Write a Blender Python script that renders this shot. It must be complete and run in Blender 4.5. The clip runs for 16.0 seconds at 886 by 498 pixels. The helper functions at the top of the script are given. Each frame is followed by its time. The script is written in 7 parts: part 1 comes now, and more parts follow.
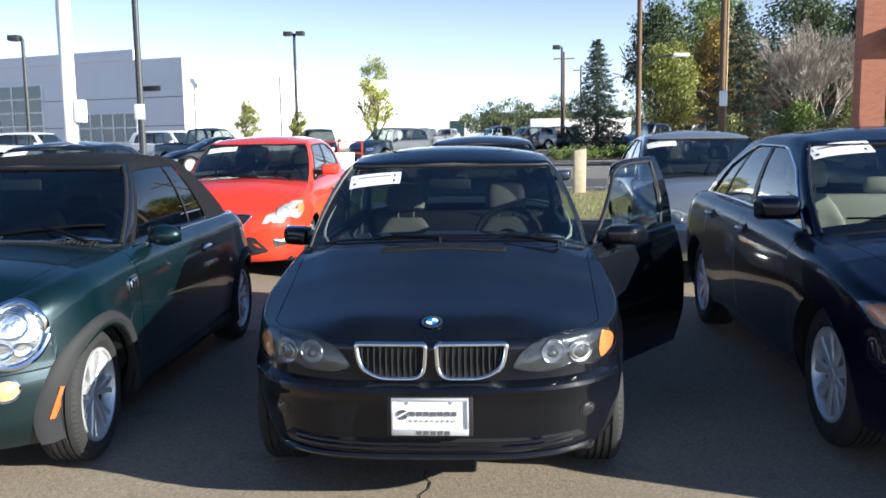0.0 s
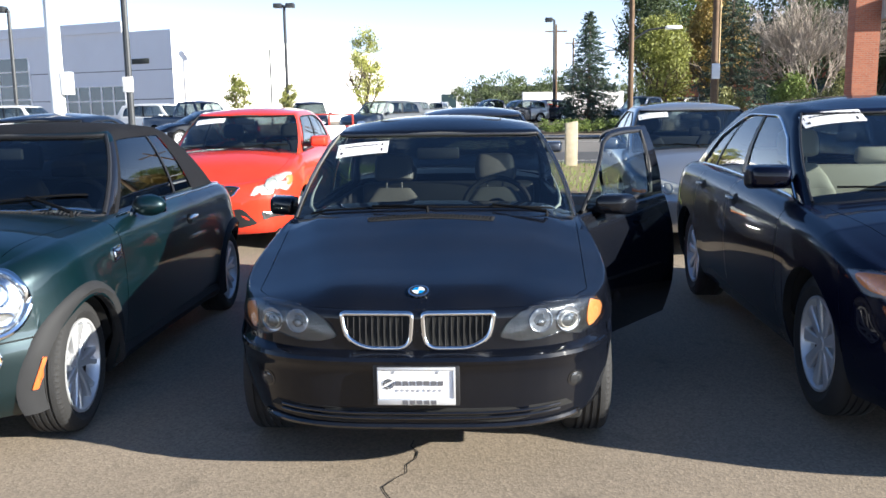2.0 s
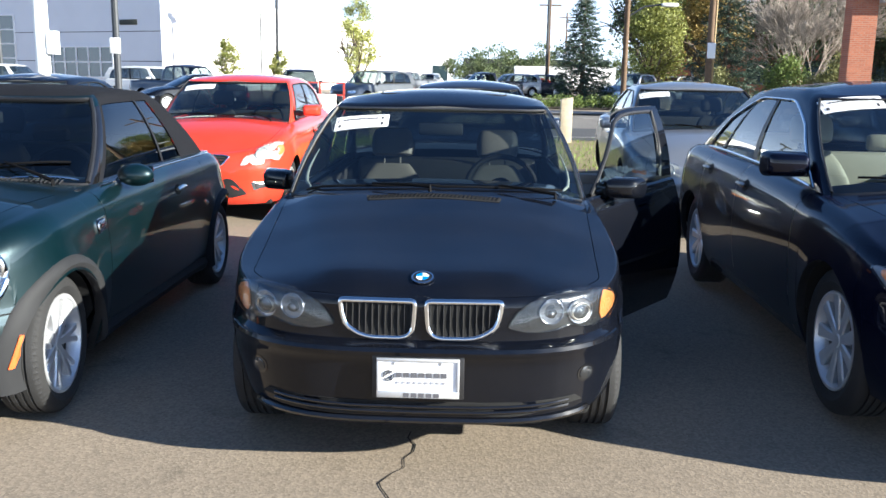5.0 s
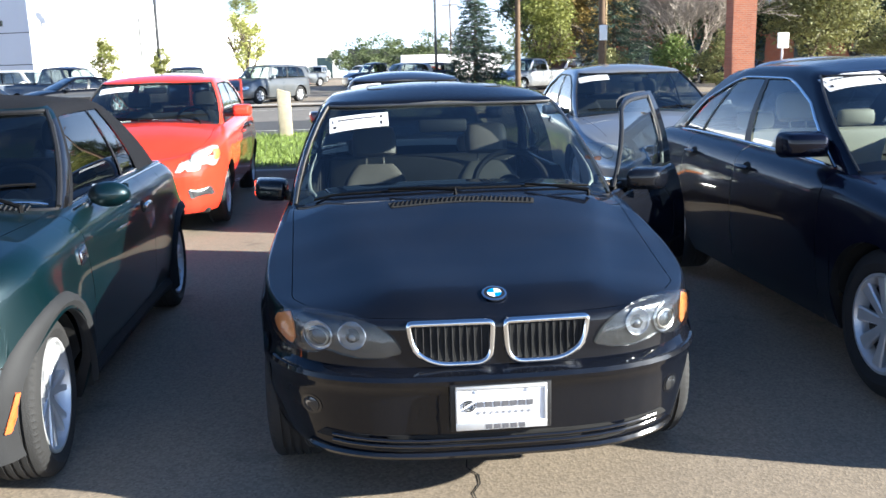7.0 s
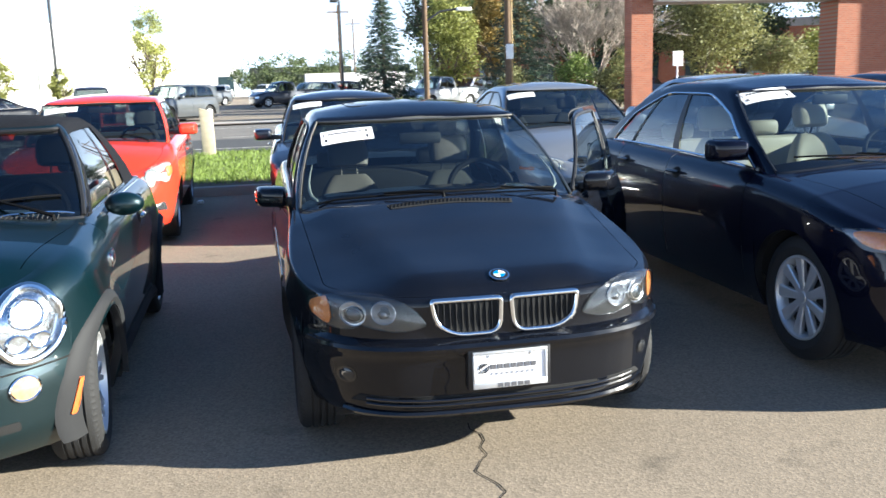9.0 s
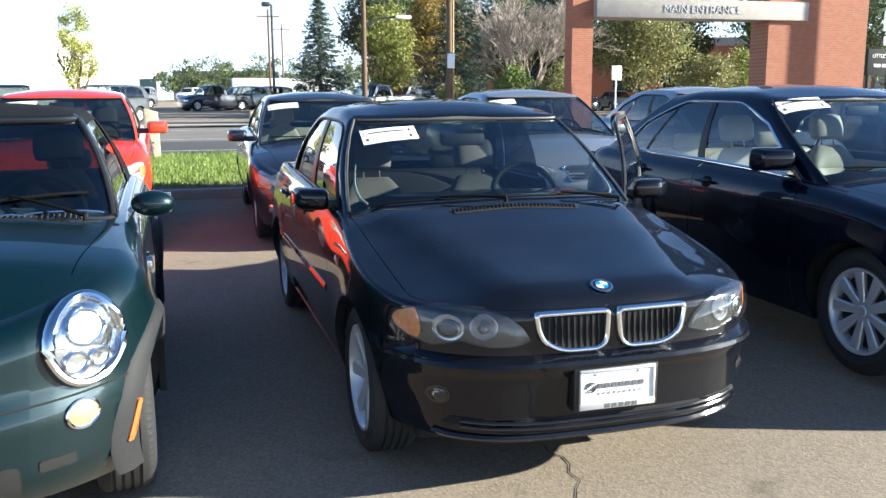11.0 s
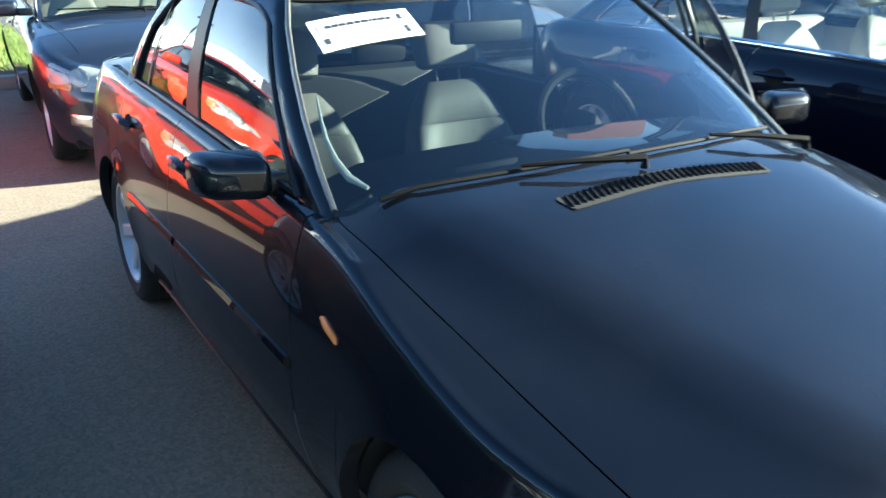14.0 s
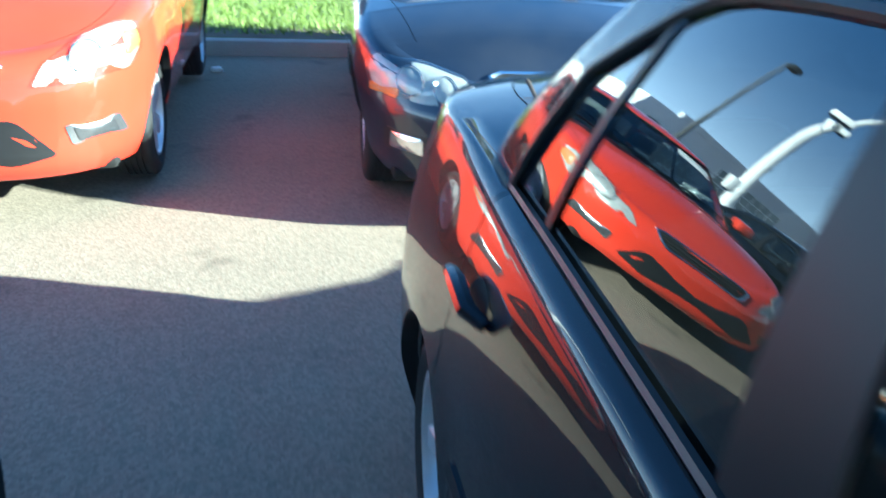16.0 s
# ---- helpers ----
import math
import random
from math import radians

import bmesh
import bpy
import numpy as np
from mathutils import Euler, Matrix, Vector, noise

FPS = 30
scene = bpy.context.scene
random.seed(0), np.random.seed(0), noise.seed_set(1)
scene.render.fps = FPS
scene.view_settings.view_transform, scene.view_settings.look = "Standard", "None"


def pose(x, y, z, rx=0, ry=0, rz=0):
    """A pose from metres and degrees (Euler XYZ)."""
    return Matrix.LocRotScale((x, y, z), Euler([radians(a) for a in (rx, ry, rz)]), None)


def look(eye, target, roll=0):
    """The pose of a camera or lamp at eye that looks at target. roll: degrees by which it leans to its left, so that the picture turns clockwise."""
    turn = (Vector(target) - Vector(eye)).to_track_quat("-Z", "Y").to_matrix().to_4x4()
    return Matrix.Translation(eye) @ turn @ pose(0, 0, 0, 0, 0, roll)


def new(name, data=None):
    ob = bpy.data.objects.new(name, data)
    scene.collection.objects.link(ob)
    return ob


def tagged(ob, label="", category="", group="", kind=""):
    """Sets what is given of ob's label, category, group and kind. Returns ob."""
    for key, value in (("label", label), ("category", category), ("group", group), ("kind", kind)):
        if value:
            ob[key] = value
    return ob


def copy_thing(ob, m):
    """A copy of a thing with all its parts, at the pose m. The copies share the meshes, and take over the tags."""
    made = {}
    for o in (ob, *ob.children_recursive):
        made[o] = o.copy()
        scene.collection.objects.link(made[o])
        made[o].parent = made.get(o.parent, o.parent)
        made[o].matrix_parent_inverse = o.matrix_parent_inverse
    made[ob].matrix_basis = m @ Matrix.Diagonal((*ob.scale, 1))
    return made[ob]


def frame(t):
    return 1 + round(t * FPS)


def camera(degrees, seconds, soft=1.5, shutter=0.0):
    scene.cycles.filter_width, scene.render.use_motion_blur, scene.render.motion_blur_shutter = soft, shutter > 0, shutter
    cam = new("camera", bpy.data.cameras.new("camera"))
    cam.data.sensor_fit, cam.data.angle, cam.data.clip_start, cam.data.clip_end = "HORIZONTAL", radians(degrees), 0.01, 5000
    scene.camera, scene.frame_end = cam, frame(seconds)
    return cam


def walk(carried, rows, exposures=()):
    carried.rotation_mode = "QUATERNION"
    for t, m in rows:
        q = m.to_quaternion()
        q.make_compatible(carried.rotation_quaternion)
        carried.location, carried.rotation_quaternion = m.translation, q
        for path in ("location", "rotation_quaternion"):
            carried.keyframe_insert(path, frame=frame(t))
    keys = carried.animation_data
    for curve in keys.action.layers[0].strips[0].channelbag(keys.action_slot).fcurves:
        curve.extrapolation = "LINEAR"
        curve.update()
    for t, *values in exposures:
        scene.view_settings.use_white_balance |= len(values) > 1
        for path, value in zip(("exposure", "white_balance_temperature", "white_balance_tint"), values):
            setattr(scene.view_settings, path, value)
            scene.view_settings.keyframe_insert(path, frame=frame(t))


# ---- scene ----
cam = camera(54.5, 16.0, soft=1.5, shutter=0.35)
PATH = [
    (0, (0.231, -3.146, 1.452), (0.12, -1.164, 1.201), -0.8),
    (0.5, (0.23, -3.137, 1.448), (0.078, -1.17, 1.115), -1.2),
    (1, (0.214, -3.142, 1.421), (0.172, -1.173, 1.068), -0.8),
    (1.5, (0.239, -3.129, 1.432), (0.211, -1.147, 1.159), -0.9),
    (2, (0.25, -3.105, 1.422), (0.157, -1.132, 1.112), -0.8),
    (2.5, (0.242, -3.1, 1.429), (0.171, -1.132, 1.076), -0.8),
    (3, (0.26, -3.1, 1.42), (0.134, -1.131, 1.094), -1.6),
    (3.5, (0.265, -3.103, 1.438), (0.126, -1.139, 1.086), -1.5),
    (4, (0.245, -3.091, 1.42), (0.109, -1.129, 1.055), -1.0),
    (6.5, (-0.214, -2.57, 1.458), (-0.126, -0.61, 1.071), 1.8),
    (7, (-0.419, -2.552, 1.451), (-0.235, -0.6, 1.054), -1.4),
    (7.5, (-0.483, -2.672, 1.451), (-0.224, -0.727, 1.063), -1.7),
    (8, (-0.524, -2.845, 1.455), (-0.244, -0.909, 1.041), -2.6),
    (8.5, (-0.648, -2.946, 1.461), (-0.397, -0.998, 1.085), -1.9),
    (9, (-0.881, -3.028, 1.462), (-0.481, -1.103, 1.099), -1.8),
    (11.5, (-1.51, -2.319, 1.369), (-0.877, -0.455, 1.018), -0.6),
    (12, (-1.59, -1.971, 1.323), (-0.818, -0.17, 0.926), -1.5),
    (12.5, (-1.646, -1.578, 1.331), (-0.727, 0.139, 0.875), -1.0),
    (13, (-1.618, -1.164, 1.401), (-0.495, 0.345, 0.721), -3.9),
    (13.5, (-1.491, -0.758, 1.429), (-0.428, 0.832, 0.847), 0.7),
    (14, (-1.395, -0.359, 1.43), (-0.436, 1.267, 0.768), -0.4),
    (14.5, (-1.222, 0.101, 1.412), (-0.381, 1.774, 0.711), -0.9),
    (15, (-1.178, 0.679, 1.41), (-0.509, 2.423, 0.694), 1.1),
    (15.5, (-1.095, 1.217, 1.376), (-0.618, 2.974, 0.548), -1.7),
    (16, (-1.034, 1.862, 1.369), (-0.721, 3.693, 0.627), 2.5),
]
walk(cam, [(t, look(eye, target, roll)) for t, eye, target, roll in PATH], [(0.0, 1.62, 5200, 7), (0.5, 1.64, 5300, 8), (1.5, 1.84, 5300, 9), (3.5, 1.86, 5250, 7), (7.0, 2.2, 5200, 7), (9.0, 2.18, 5250, 5), (11.5, 2.1, 5250, 4), (12.0, 2.1, 5200, 2), (12.5, 2.14, 5050, 0), (13.0, 2.48, 5000, -3), (13.5, 2.72, 4950, -5), (14.0, 3.03, 5100, -6), (14.5, 3.17, 5100, -7), (15.0, 3.15, 4700, -10), (15.5, 3.1, 4550, -15), (16.0, 3.08, 4450, -13)])

# ---- world, sun ----
SUN_EL, SUN_AZ = 19.0, -20.0  # degrees; azimuth from +x towards -y
sun_dir = Vector((math.cos(radians(SUN_EL)) * math.cos(radians(SUN_AZ)), math.cos(radians(SUN_EL)) * math.sin(radians(SUN_AZ)), math.sin(radians(SUN_EL))))
world = bpy.data.worlds.new("sky")
scene.world = world
world.use_nodes = True
wn = world.node_tree.nodes
sky = wn.new("ShaderNodeTexSky")
sky.sky_type, sky.sun_disc = "NISHITA", False
sky.sun_elevation = radians(SUN_EL)
sky.sun_rotation = math.atan2(sun_dir.x, sun_dir.y)
sky.altitude, sky.dust_density, sky.air_density, sky.ozone_density = 1600, 0.9, 0.8, 1.8
wn["Background"].inputs["Strength"].default_value = 0.051
# pale haze that thickens towards the horizon all round
wl = world.node_tree.links
wtc, sep, low, bw, lift, haze = (wn.new("ShaderNode" + k) for k in ("TexCoord", "SeparateXYZ", "MapRange", "RGBToBW", "Math", "Mix"))
wl.new(wtc.outputs["Generated"], sep.inputs[0])
low.interpolation_type = "SMOOTHSTEP"
low.inputs["From Min"].default_value, low.inputs["From Max"].default_value, low.inputs["To Min"].default_value, low.inputs["To Max"].default_value = -0.05, 0.42, 0.85, 0.0
wl.new(sep.outputs["Z"], low.inputs["Value"])
wl.new(sky.outputs[0], bw.inputs[0])
lift.operation = "MULTIPLY"
lift.inputs[1].default_value = 2.1
wl.new(bw.outputs[0], lift.inputs[0])
haze.data_type = "RGBA"
wl.new(low.outputs[0], haze.inputs[0])
wl.new(sky.outputs[0], haze.inputs[6])
wl.new(lift.outputs[0], haze.inputs[7])
wl.new(haze.outputs[2], wn["Background"].inputs["Color"])
lamp = bpy.data.lights.new("sun", "SUN")
lamp.energy, lamp.angle, lamp.color = 5.0, radians(0.6), (1.0, 0.83, 0.60)
sun = new("sun", lamp)
sun.matrix_world = look(sun_dir * 50, (0, 0, 0))


# ---- materials ----
def mat(name, col, rough=0.5, metal=0.0, coat=0.0, var=0.12, scale=6.0, bump=0.0, bump_scale=40.0, spec=0.5, fine=0.0, per_object=0.0, coat_rough=0.03):
    """A Principled surface with two scales of colour variation and fine relief."""
    m = bpy.data.materials.new(name)
    m.use_nodes = True
    nt = m.node_tree
    p = nt.nodes["Principled BSDF"]
    p.inputs["Roughness"].default_value = rough
    p.inputs["Metallic"].default_value = metal
    p.inputs["Coat Weight"].default_value = coat
    p.inputs["Coat Roughness"].default_value = coat_rough
    p.inputs["Specular IOR Level"].default_value = spec
    tc = nt.nodes.new("ShaderNodeTexCoord")
    src = None

    def noise_tex(s, detail):
        n = nt.nodes.new("ShaderNodeTexNoise")
        n.inputs["Scale"].default_value = s
        n.inputs["Detail"].default_value = detail
        nt.links.new(tc.outputs["Object"], n.inputs["Vector"])
        return n

    def mul(color_socket, fac_socket, lo, hi):
        r = nt.nodes.new("ShaderNodeMapRange")
        r.inputs["To Min"].default_value, r.inputs["To Max"].default_value = lo, hi
        nt.links.new(fac_socket, r.inputs["Value"])
        x = nt.nodes.new("ShaderNodeMix")
        x.data_type, x.blend_type = "RGBA", "MULTIPLY"
        x.inputs[0].default_value = 1.0
        if color_socket is None:
            x.inputs[6].default_value = (*col, 1)
        else:
            nt.links.new(color_socket, x.inputs[6])
        nt.links.new(r.outputs[0], x.inputs[7])
        return x.outputs[2]

    if var:
        src = mul(src, noise_tex(scale, 6).outputs["Fac"], 1 - var * 1.6, 1 + var * 1.6)
    if fine:
        src = mul(src, noise_tex(scale * 25, 2).outputs["Fac"], 1 - fine * 2, 1 + fine * 2)
    if per_object:
        oi = nt.nodes.new("ShaderNodeObjectInfo")
        src = mul(src, oi.outputs["Random"], 1 - per_object, 1 + per_object)
    if src is None:
        p.inputs["Base Color"].default_value = (*col, 1)
    else:
        nt.links.new(src, p.inputs["Base Color"])
    if bump:
        b = nt.nodes.new("ShaderNodeBump")
        b.inputs["Strength"].default_value = bump
        b.inputs["Distance"].default_value = 0.01
        nt.links.new(noise_tex(bump_scale, 4).outputs["Fac"], b.inputs["Height"])
        nt.links.new(b.outputs[0], p.inputs["Normal"])
    return m


def paint(name, col, metal=0.0, rough=0.35, dust=0.05, coat=1.0, sheen=0.03):
    """Car paint under clear coat, with a thin uneven film of dust."""
    m = mat(name, col, rough, metal, coat, 0.0, coat_rough=0.02, spec=sheen if metal < 0.3 else 0.4)
    m.node_tree.nodes["Principled BSDF"].inputs["Coat IOR"].default_value = 1.46
    nt = m.node_tree
    p = nt.nodes["Principled BSDF"]
    tc = nt.nodes["Texture Coordinate"]
    n = nt.nodes.new("ShaderNodeTexNoise")
    n.inputs["Scale"].default_value, n.inputs["Detail"].default_value = 3.0, 8
    nt.links.new(tc.outputs["Object"], n.inputs["Vector"])
    x = nt.nodes.new("ShaderNodeMix")
    x.data_type = "RGBA"
    r = nt.nodes.new("ShaderNodeMapRange")
    r.inputs["From Min"].default_value, r.inputs["From Max"].default_value, r.inputs["To Max"].default_value = 0.35, 0.75, dust
    nt.links.new(n.outputs["Fac"], r.inputs["Value"])
    nt.links.new(r.outputs[0], x.inputs[0])
    x.inputs[6].default_value, x.inputs[7].default_value = (*col, 1), (0.32, 0.29, 0.25, 1)
    nt.links.new(x.outputs[2], p.inputs["Base Color"])
    return m


def pane(name, tint, gloss=1.0, base=0.085):
    """A thin glass pane: clear or tinted, mirror gloss by Fresnel."""
    m = bpy.data.materials.new(name)
    m.use_nodes = True
    nt = m.node_tree
    nt.nodes.clear()
    out = nt.nodes.new("ShaderNodeOutputMaterial")
    mix = nt.nodes.new("ShaderNodeMixShader")
    tr = nt.nodes.new("ShaderNodeBsdfTransparent")
    gl = nt.nodes.new("ShaderNodeBsdfGlossy")
    lw = nt.nodes.new("ShaderNodeLayerWeight")
    lw.inputs["Blend"].default_value = 0.5
    pw = nt.nodes.new("ShaderNodeMath")
    pw.operation = "POWER"
    pw.inputs[1].default_value = 4.0
    fr = nt.nodes.new("ShaderNodeMath")
    fr.operation = "MULTIPLY_ADD"
    fr.inputs[1].default_value, fr.inputs[2].default_value = 0.86, base
    nt.links.new(lw.outputs["Facing"], pw.inputs[0])
    nt.links.new(pw.outputs[0], fr.inputs[0])
    tr.inputs["Color"].default_value = (*tint, 1)
    gl.inputs["Roughness"].default_value = 0.01
    gl.inputs["Color"].default_value = (gloss, gloss, gloss, 1)
    nt.links.new(fr.outputs[0], mix.inputs[0])
    nt.links.new(tr.outputs[0], mix.inputs[1])
    nt.links.new(gl.outputs[0], mix.inputs[2])
    nt.links.new(mix.outputs[0], out.inputs[0])
    return m


M = {}
M["black_paint"] = paint("black_paint", (0.0022, 0.003, 0.006), rough=0.4, dust=0.012, coat=0.85, sheen=0.05)
M["navy_paint"] = paint("navy_paint", (0.002, 0.0028, 0.011), 0.2, dust=0.005, coat=0.75)
M["green_paint"] = paint("green_paint", (0.0012, 0.0125, 0.0165), 0.5, 0.36, dust=0.01, coat=0.9)
M["red_paint"] = paint("red_paint", (0.6, 0.04, 0.016), 0.05, dust=0.03)
M["silver_paint"] = paint("silver_paint", (0.42, 0.43, 0.44), 0.75, 0.36, dust=0.08)
M["dark_blue_paint"] = paint("dark_blue_paint", (0.012, 0.018, 0.035), 0.35, dust=0.06)
M["white_paint"] = paint("white_paint", (0.72, 0.72, 0.7), dust=0.05)
M["grey_paint"] = paint("grey_paint", (0.12, 0.13, 0.14), 0.6, dust=0.1)
M["beige_paint"] = paint("beige_paint", (0.33, 0.3, 0.25), 0.6, dust=0.1)
M["seam"] = mat("seam", (0.004, 0.004, 0.004), 0.9, var=0)
M["trim"] = mat("black_trim", (0.012, 0.012, 0.013), 0.42, var=0.1, scale=20, bump=0.06, bump_scale=300)
M["wiper"] = mat("wiper_black", (0.004, 0.004, 0.0045), 0.7, var=0, spec=0.08)
M["plastic"] = mat("grey_plastic", (0.02, 0.0205, 0.022), 0.65, var=0.12, scale=9, spec=0.2, bump=0.08, bump_scale=350)
M["gloss_black"] = mat("gloss_black", (0.006, 0.006, 0.007), 0.15, coat=0.6, var=0)
M["sash"] = mat("sash_black", (0.014, 0.014, 0.016), 0.42, var=0.1, scale=8, spec=0.3)
M["lamp_grey"] = mat("lamp_grey", (0.42, 0.43, 0.45), 0.2, 0.9, var=0.15, scale=30)
M["ink_soft"] = mat("ink_soft", (0.09, 0.09, 0.1), 0.6, var=0)
M["pale_trim"] = mat("pale_trim", (0.62, 0.6, 0.55), 0.6, var=0.06)
M["chrome"] = mat("chrome", (0.8, 0.8, 0.8), 0.07, 1.0, var=0.04, scale=8)
M["satin"] = mat("satin_metal", (0.26, 0.245, 0.215), 0.38, 1.0, var=0.1, scale=14)
M["alloy"] = mat("alloy", (0.62, 0.63, 0.65), 0.36, 0.55, coat=0.3, var=0.1, scale=10)
# for wheel nuts, brake discs and the shade painted behind the spokes
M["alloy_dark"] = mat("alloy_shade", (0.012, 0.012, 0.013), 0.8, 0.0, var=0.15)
M["rubber"] = mat("rubber", (0.013, 0.013, 0.0135), 0.8, var=0.2, scale=12, bump=0.15, bump_scale=150)
M["glass"] = pane("windscreen_glass", (0.5, 0.56, 0.55), 1.0, 0.08)
M["tint"] = pane("tinted_glass", (0.54, 0.59, 0.585))
M["dark_tint"] = pane("dark_tinted_glass", (0.16, 0.18, 0.19), 1.0, 0.09)
M["lens"] = pane("lamp_lens", (0.9, 0.92, 0.93), 0.9, 0.06)
M["amber"] = mat("amber_lens", (0.75, 0.24, 0.05), 0.12, coat=1.0, var=0.12, scale=60, bump=0.25, bump_scale=120)
M["red_lens"] = mat("red_lens", (0.4, 0.01, 0.008), 0.12, coat=1.0, var=0.1, scale=60)
M["lamp_bowl"] = mat("lamp_bowl", (0.82, 0.83, 0.84), 0.18, 1.0, var=0.08, scale=25, bump=0.2, bump_scale=60)
M["lamp_silver"] = mat("lamp_silver", (0.17, 0.175, 0.185), 0.25, 0.8, var=0.2, scale=45, bump=0.25, bump_scale=70)
M["indicator_lens"] = mat("indicator_lens", (0.55, 0.33, 0.15), 0.2, coat=0.8, var=0.35, scale=40, bump=0.2, bump_scale=90)
M["lamp_pale"] = mat("lamp_pale", (0.42, 0.42, 0.39), 0.36, 0.25, var=0.2, scale=40, bump=0.25, bump_scale=70)
M["lamp_smoke"] = mat("lamp_smoke", (0.06, 0.062, 0.065), 0.22, 0.6, var=0.3, scale=26, bump=0.3, bump_scale=40)
M["marker_orange"] = mat("marker_orange", (0.55, 0.12, 0.025), 0.2, coat=0.6, var=0.15, scale=60)
M["lamp_black"] = mat("lamp_black", (0.016, 0.017, 0.019), 0.22, coat=0.3, var=0.1, scale=20)
M["lens_ball"] = mat("lens_ball", (0.05, 0.055, 0.06), 0.05, 0.2, coat=1.0, var=0)
M["amber_dark"] = mat("amber_lens_dark", (0.6, 0.22, 0.06), 0.15, coat=0.6, var=0.25, scale=70, bump=0.3, bump_scale=140)
M["lamp_dark"] = mat("lamp_housing", (0.15, 0.155, 0.165), 0.3, 0.3, var=0.1, scale=20)
M["leather_black"] = mat("leather_black", (0.012, 0.012, 0.013), 0.7, spec=0.15, var=0.15, scale=12, bump=0.15, bump_scale=120)
M["leather_grey"] = mat("leather_grey", (0.085, 0.082, 0.073), 0.55, var=0.12, scale=10, bump=0.15, bump_scale=120)
M["leather_beige"] = mat("leather_beige", (0.5, 0.46, 0.37), 0.5, var=0.1, scale=10, bump=0.15, bump_scale=120)
M["cloth_dark"] = mat("cloth_dark", (0.03, 0.03, 0.032), 0.9, var=0.15, scale=30, bump=0.2, bump_scale=250)
M["dash"] = mat("dash_plastic", (0.018, 0.018, 0.019), 0.6, var=0.15, scale=14, bump=0.12, bump_scale=220)
M["canvas"] = mat("canvas", (0.008, 0.0085, 0.011), 0.92, var=0.2, scale=5, spec=0.12, bump=0.3, bump_scale=420, fine=0.1)
M["paper"] = mat("paper", (0.82, 0.81, 0.8), 0.6, var=0.03)
M["ink"] = mat("ink", (0.03, 0.03, 0.035), 0.6, var=0)
M["ink_grey"] = mat("ink_grey", (0.35, 0.35, 0.37), 0.6, var=0)
M["badge_blue"] = mat("badge_blue", (0.02, 0.2, 0.55), 0.15, coat=1, var=0)
M["badge_white"] = mat("badge_white", (0.8, 0.8, 0.8), 0.15, coat=1, var=0)


# ---- mesh helpers ----
def sheet(name, verts, faces, material, parent=None, label="", smooth=True, angle=35, slots=None, idx=None):
    """One mesh object from vertices and faces, under a parent if given."""
    me = bpy.data.meshes.new(name)
    me.from_pydata([tuple(v) for v in verts], [], faces)
    for m in (slots or [material]):
        me.materials.append(m)
    if idx is not None:
        me.polygons.foreach_set("material_index", idx)
    if smooth:
        me.polygons.foreach_set("use_smooth", [True] * len(me.polygons))
        me.set_sharp_from_angle(angle=radians(angle))
    me.update()
    ob = new(name, me)
    if parent:
        ob.parent = parent
    if label:
        tagged(ob, label)
    return ob


def part(name, bm, material, parent=None, label="", smooth=True, angle=35):
    """Links a bmesh as one mesh object under a thing or part."""
    bmesh.ops.recalc_face_normals(bm, faces=bm.faces)
    me = bpy.data.meshes.new(name)
    bm.to_mesh(me)
    bm.free()
    me.materials.append(material)
    if smooth:
        me.polygons.foreach_set("use_smooth", [True] * len(me.polygons))
        me.set_sharp_from_angle(angle=radians(angle))
    ob = new(name, me)
    if parent:
        ob.parent = parent
    if label:
        tagged(ob, label)
    return ob


def thing(name, label, category, m=None, group="", kind=""):
    ob = new(name)
    ob.empty_display_size = 0.1
    if m is not None:
        ob.matrix_world = m
    return tagged(ob, label, category, group, kind)


def box(bm, x0, x1, y0, y1, z0, z1, bevel=0.0, m=None, seg=2):
    r = bmesh.ops.create_cube(bm, size=1)
    vs = r["verts"]
    for v in vs:
        v.co = Vector(((x0 + x1) / 2 + v.co.x * (x1 - x0), (y0 + y1) / 2 + v.co.y * (y1 - y0), (z0 + z1) / 2 + v.co.z * (z1 - z0)))
    if m is not None:
        bmesh.ops.transform(bm, matrix=m, verts=vs)
    if bevel:
        es = list({e for v in vs for e in v.link_edges})
        bmesh.ops.bevel(bm, geom=es, offset=bevel, segments=seg, affect="EDGES", profile=0.5)


def boxes(name, dims, material, parent=None, label="", bevel=0.0, m=None):
    bm = bmesh.new()
    for d in dims:
        box(bm, *d, bevel=bevel, m=m)
    return part(name, bm, material, parent, label)


def tube_data(pts, r, n=8, closed=False, flat=1.0, up=(0, 0, 1)):
    """Vertices and faces of a tube along points; r a number or one per point; flat squeezes it along up."""
    P = [Vector(p) for p in pts]
    k = len(P)
    R = [r] * k if isinstance(r, (int, float)) else list(r)
    V, F = [], []
    upv = Vector(up)
    for i in range(k):
        a = P[(i - 1) % k] if (closed or i > 0) else P[i]
        b = P[(i + 1) % k] if (closed or i < k - 1) else P[i]
        d = (b - a).normalized() if (b - a).length > 1e-9 else Vector((0, 1, 0))
        s = d.cross(upv)
        if s.length < 1e-3:
            s = d.cross(Vector((1, 0.01, 0)))
        s.normalize()
        u = s.cross(d).normalized()
        for j in range(n):
            w = 2 * math.pi * j / n
            V.append(P[i] + s * (R[i] * math.cos(w)) + u * (R[i] * flat * math.sin(w)))
    for i in range(k if closed else k - 1):
        for j in range(n):
            F.append((i * n + j, i * n + (j + 1) % n, ((i + 1) % k) * n + (j + 1) % n, ((i + 1) % k) * n + j))
    if not closed:
        F.append(tuple(range(n))[::-1])
        F.append(tuple(range((k - 1) * n, k * n)))
    return V, F


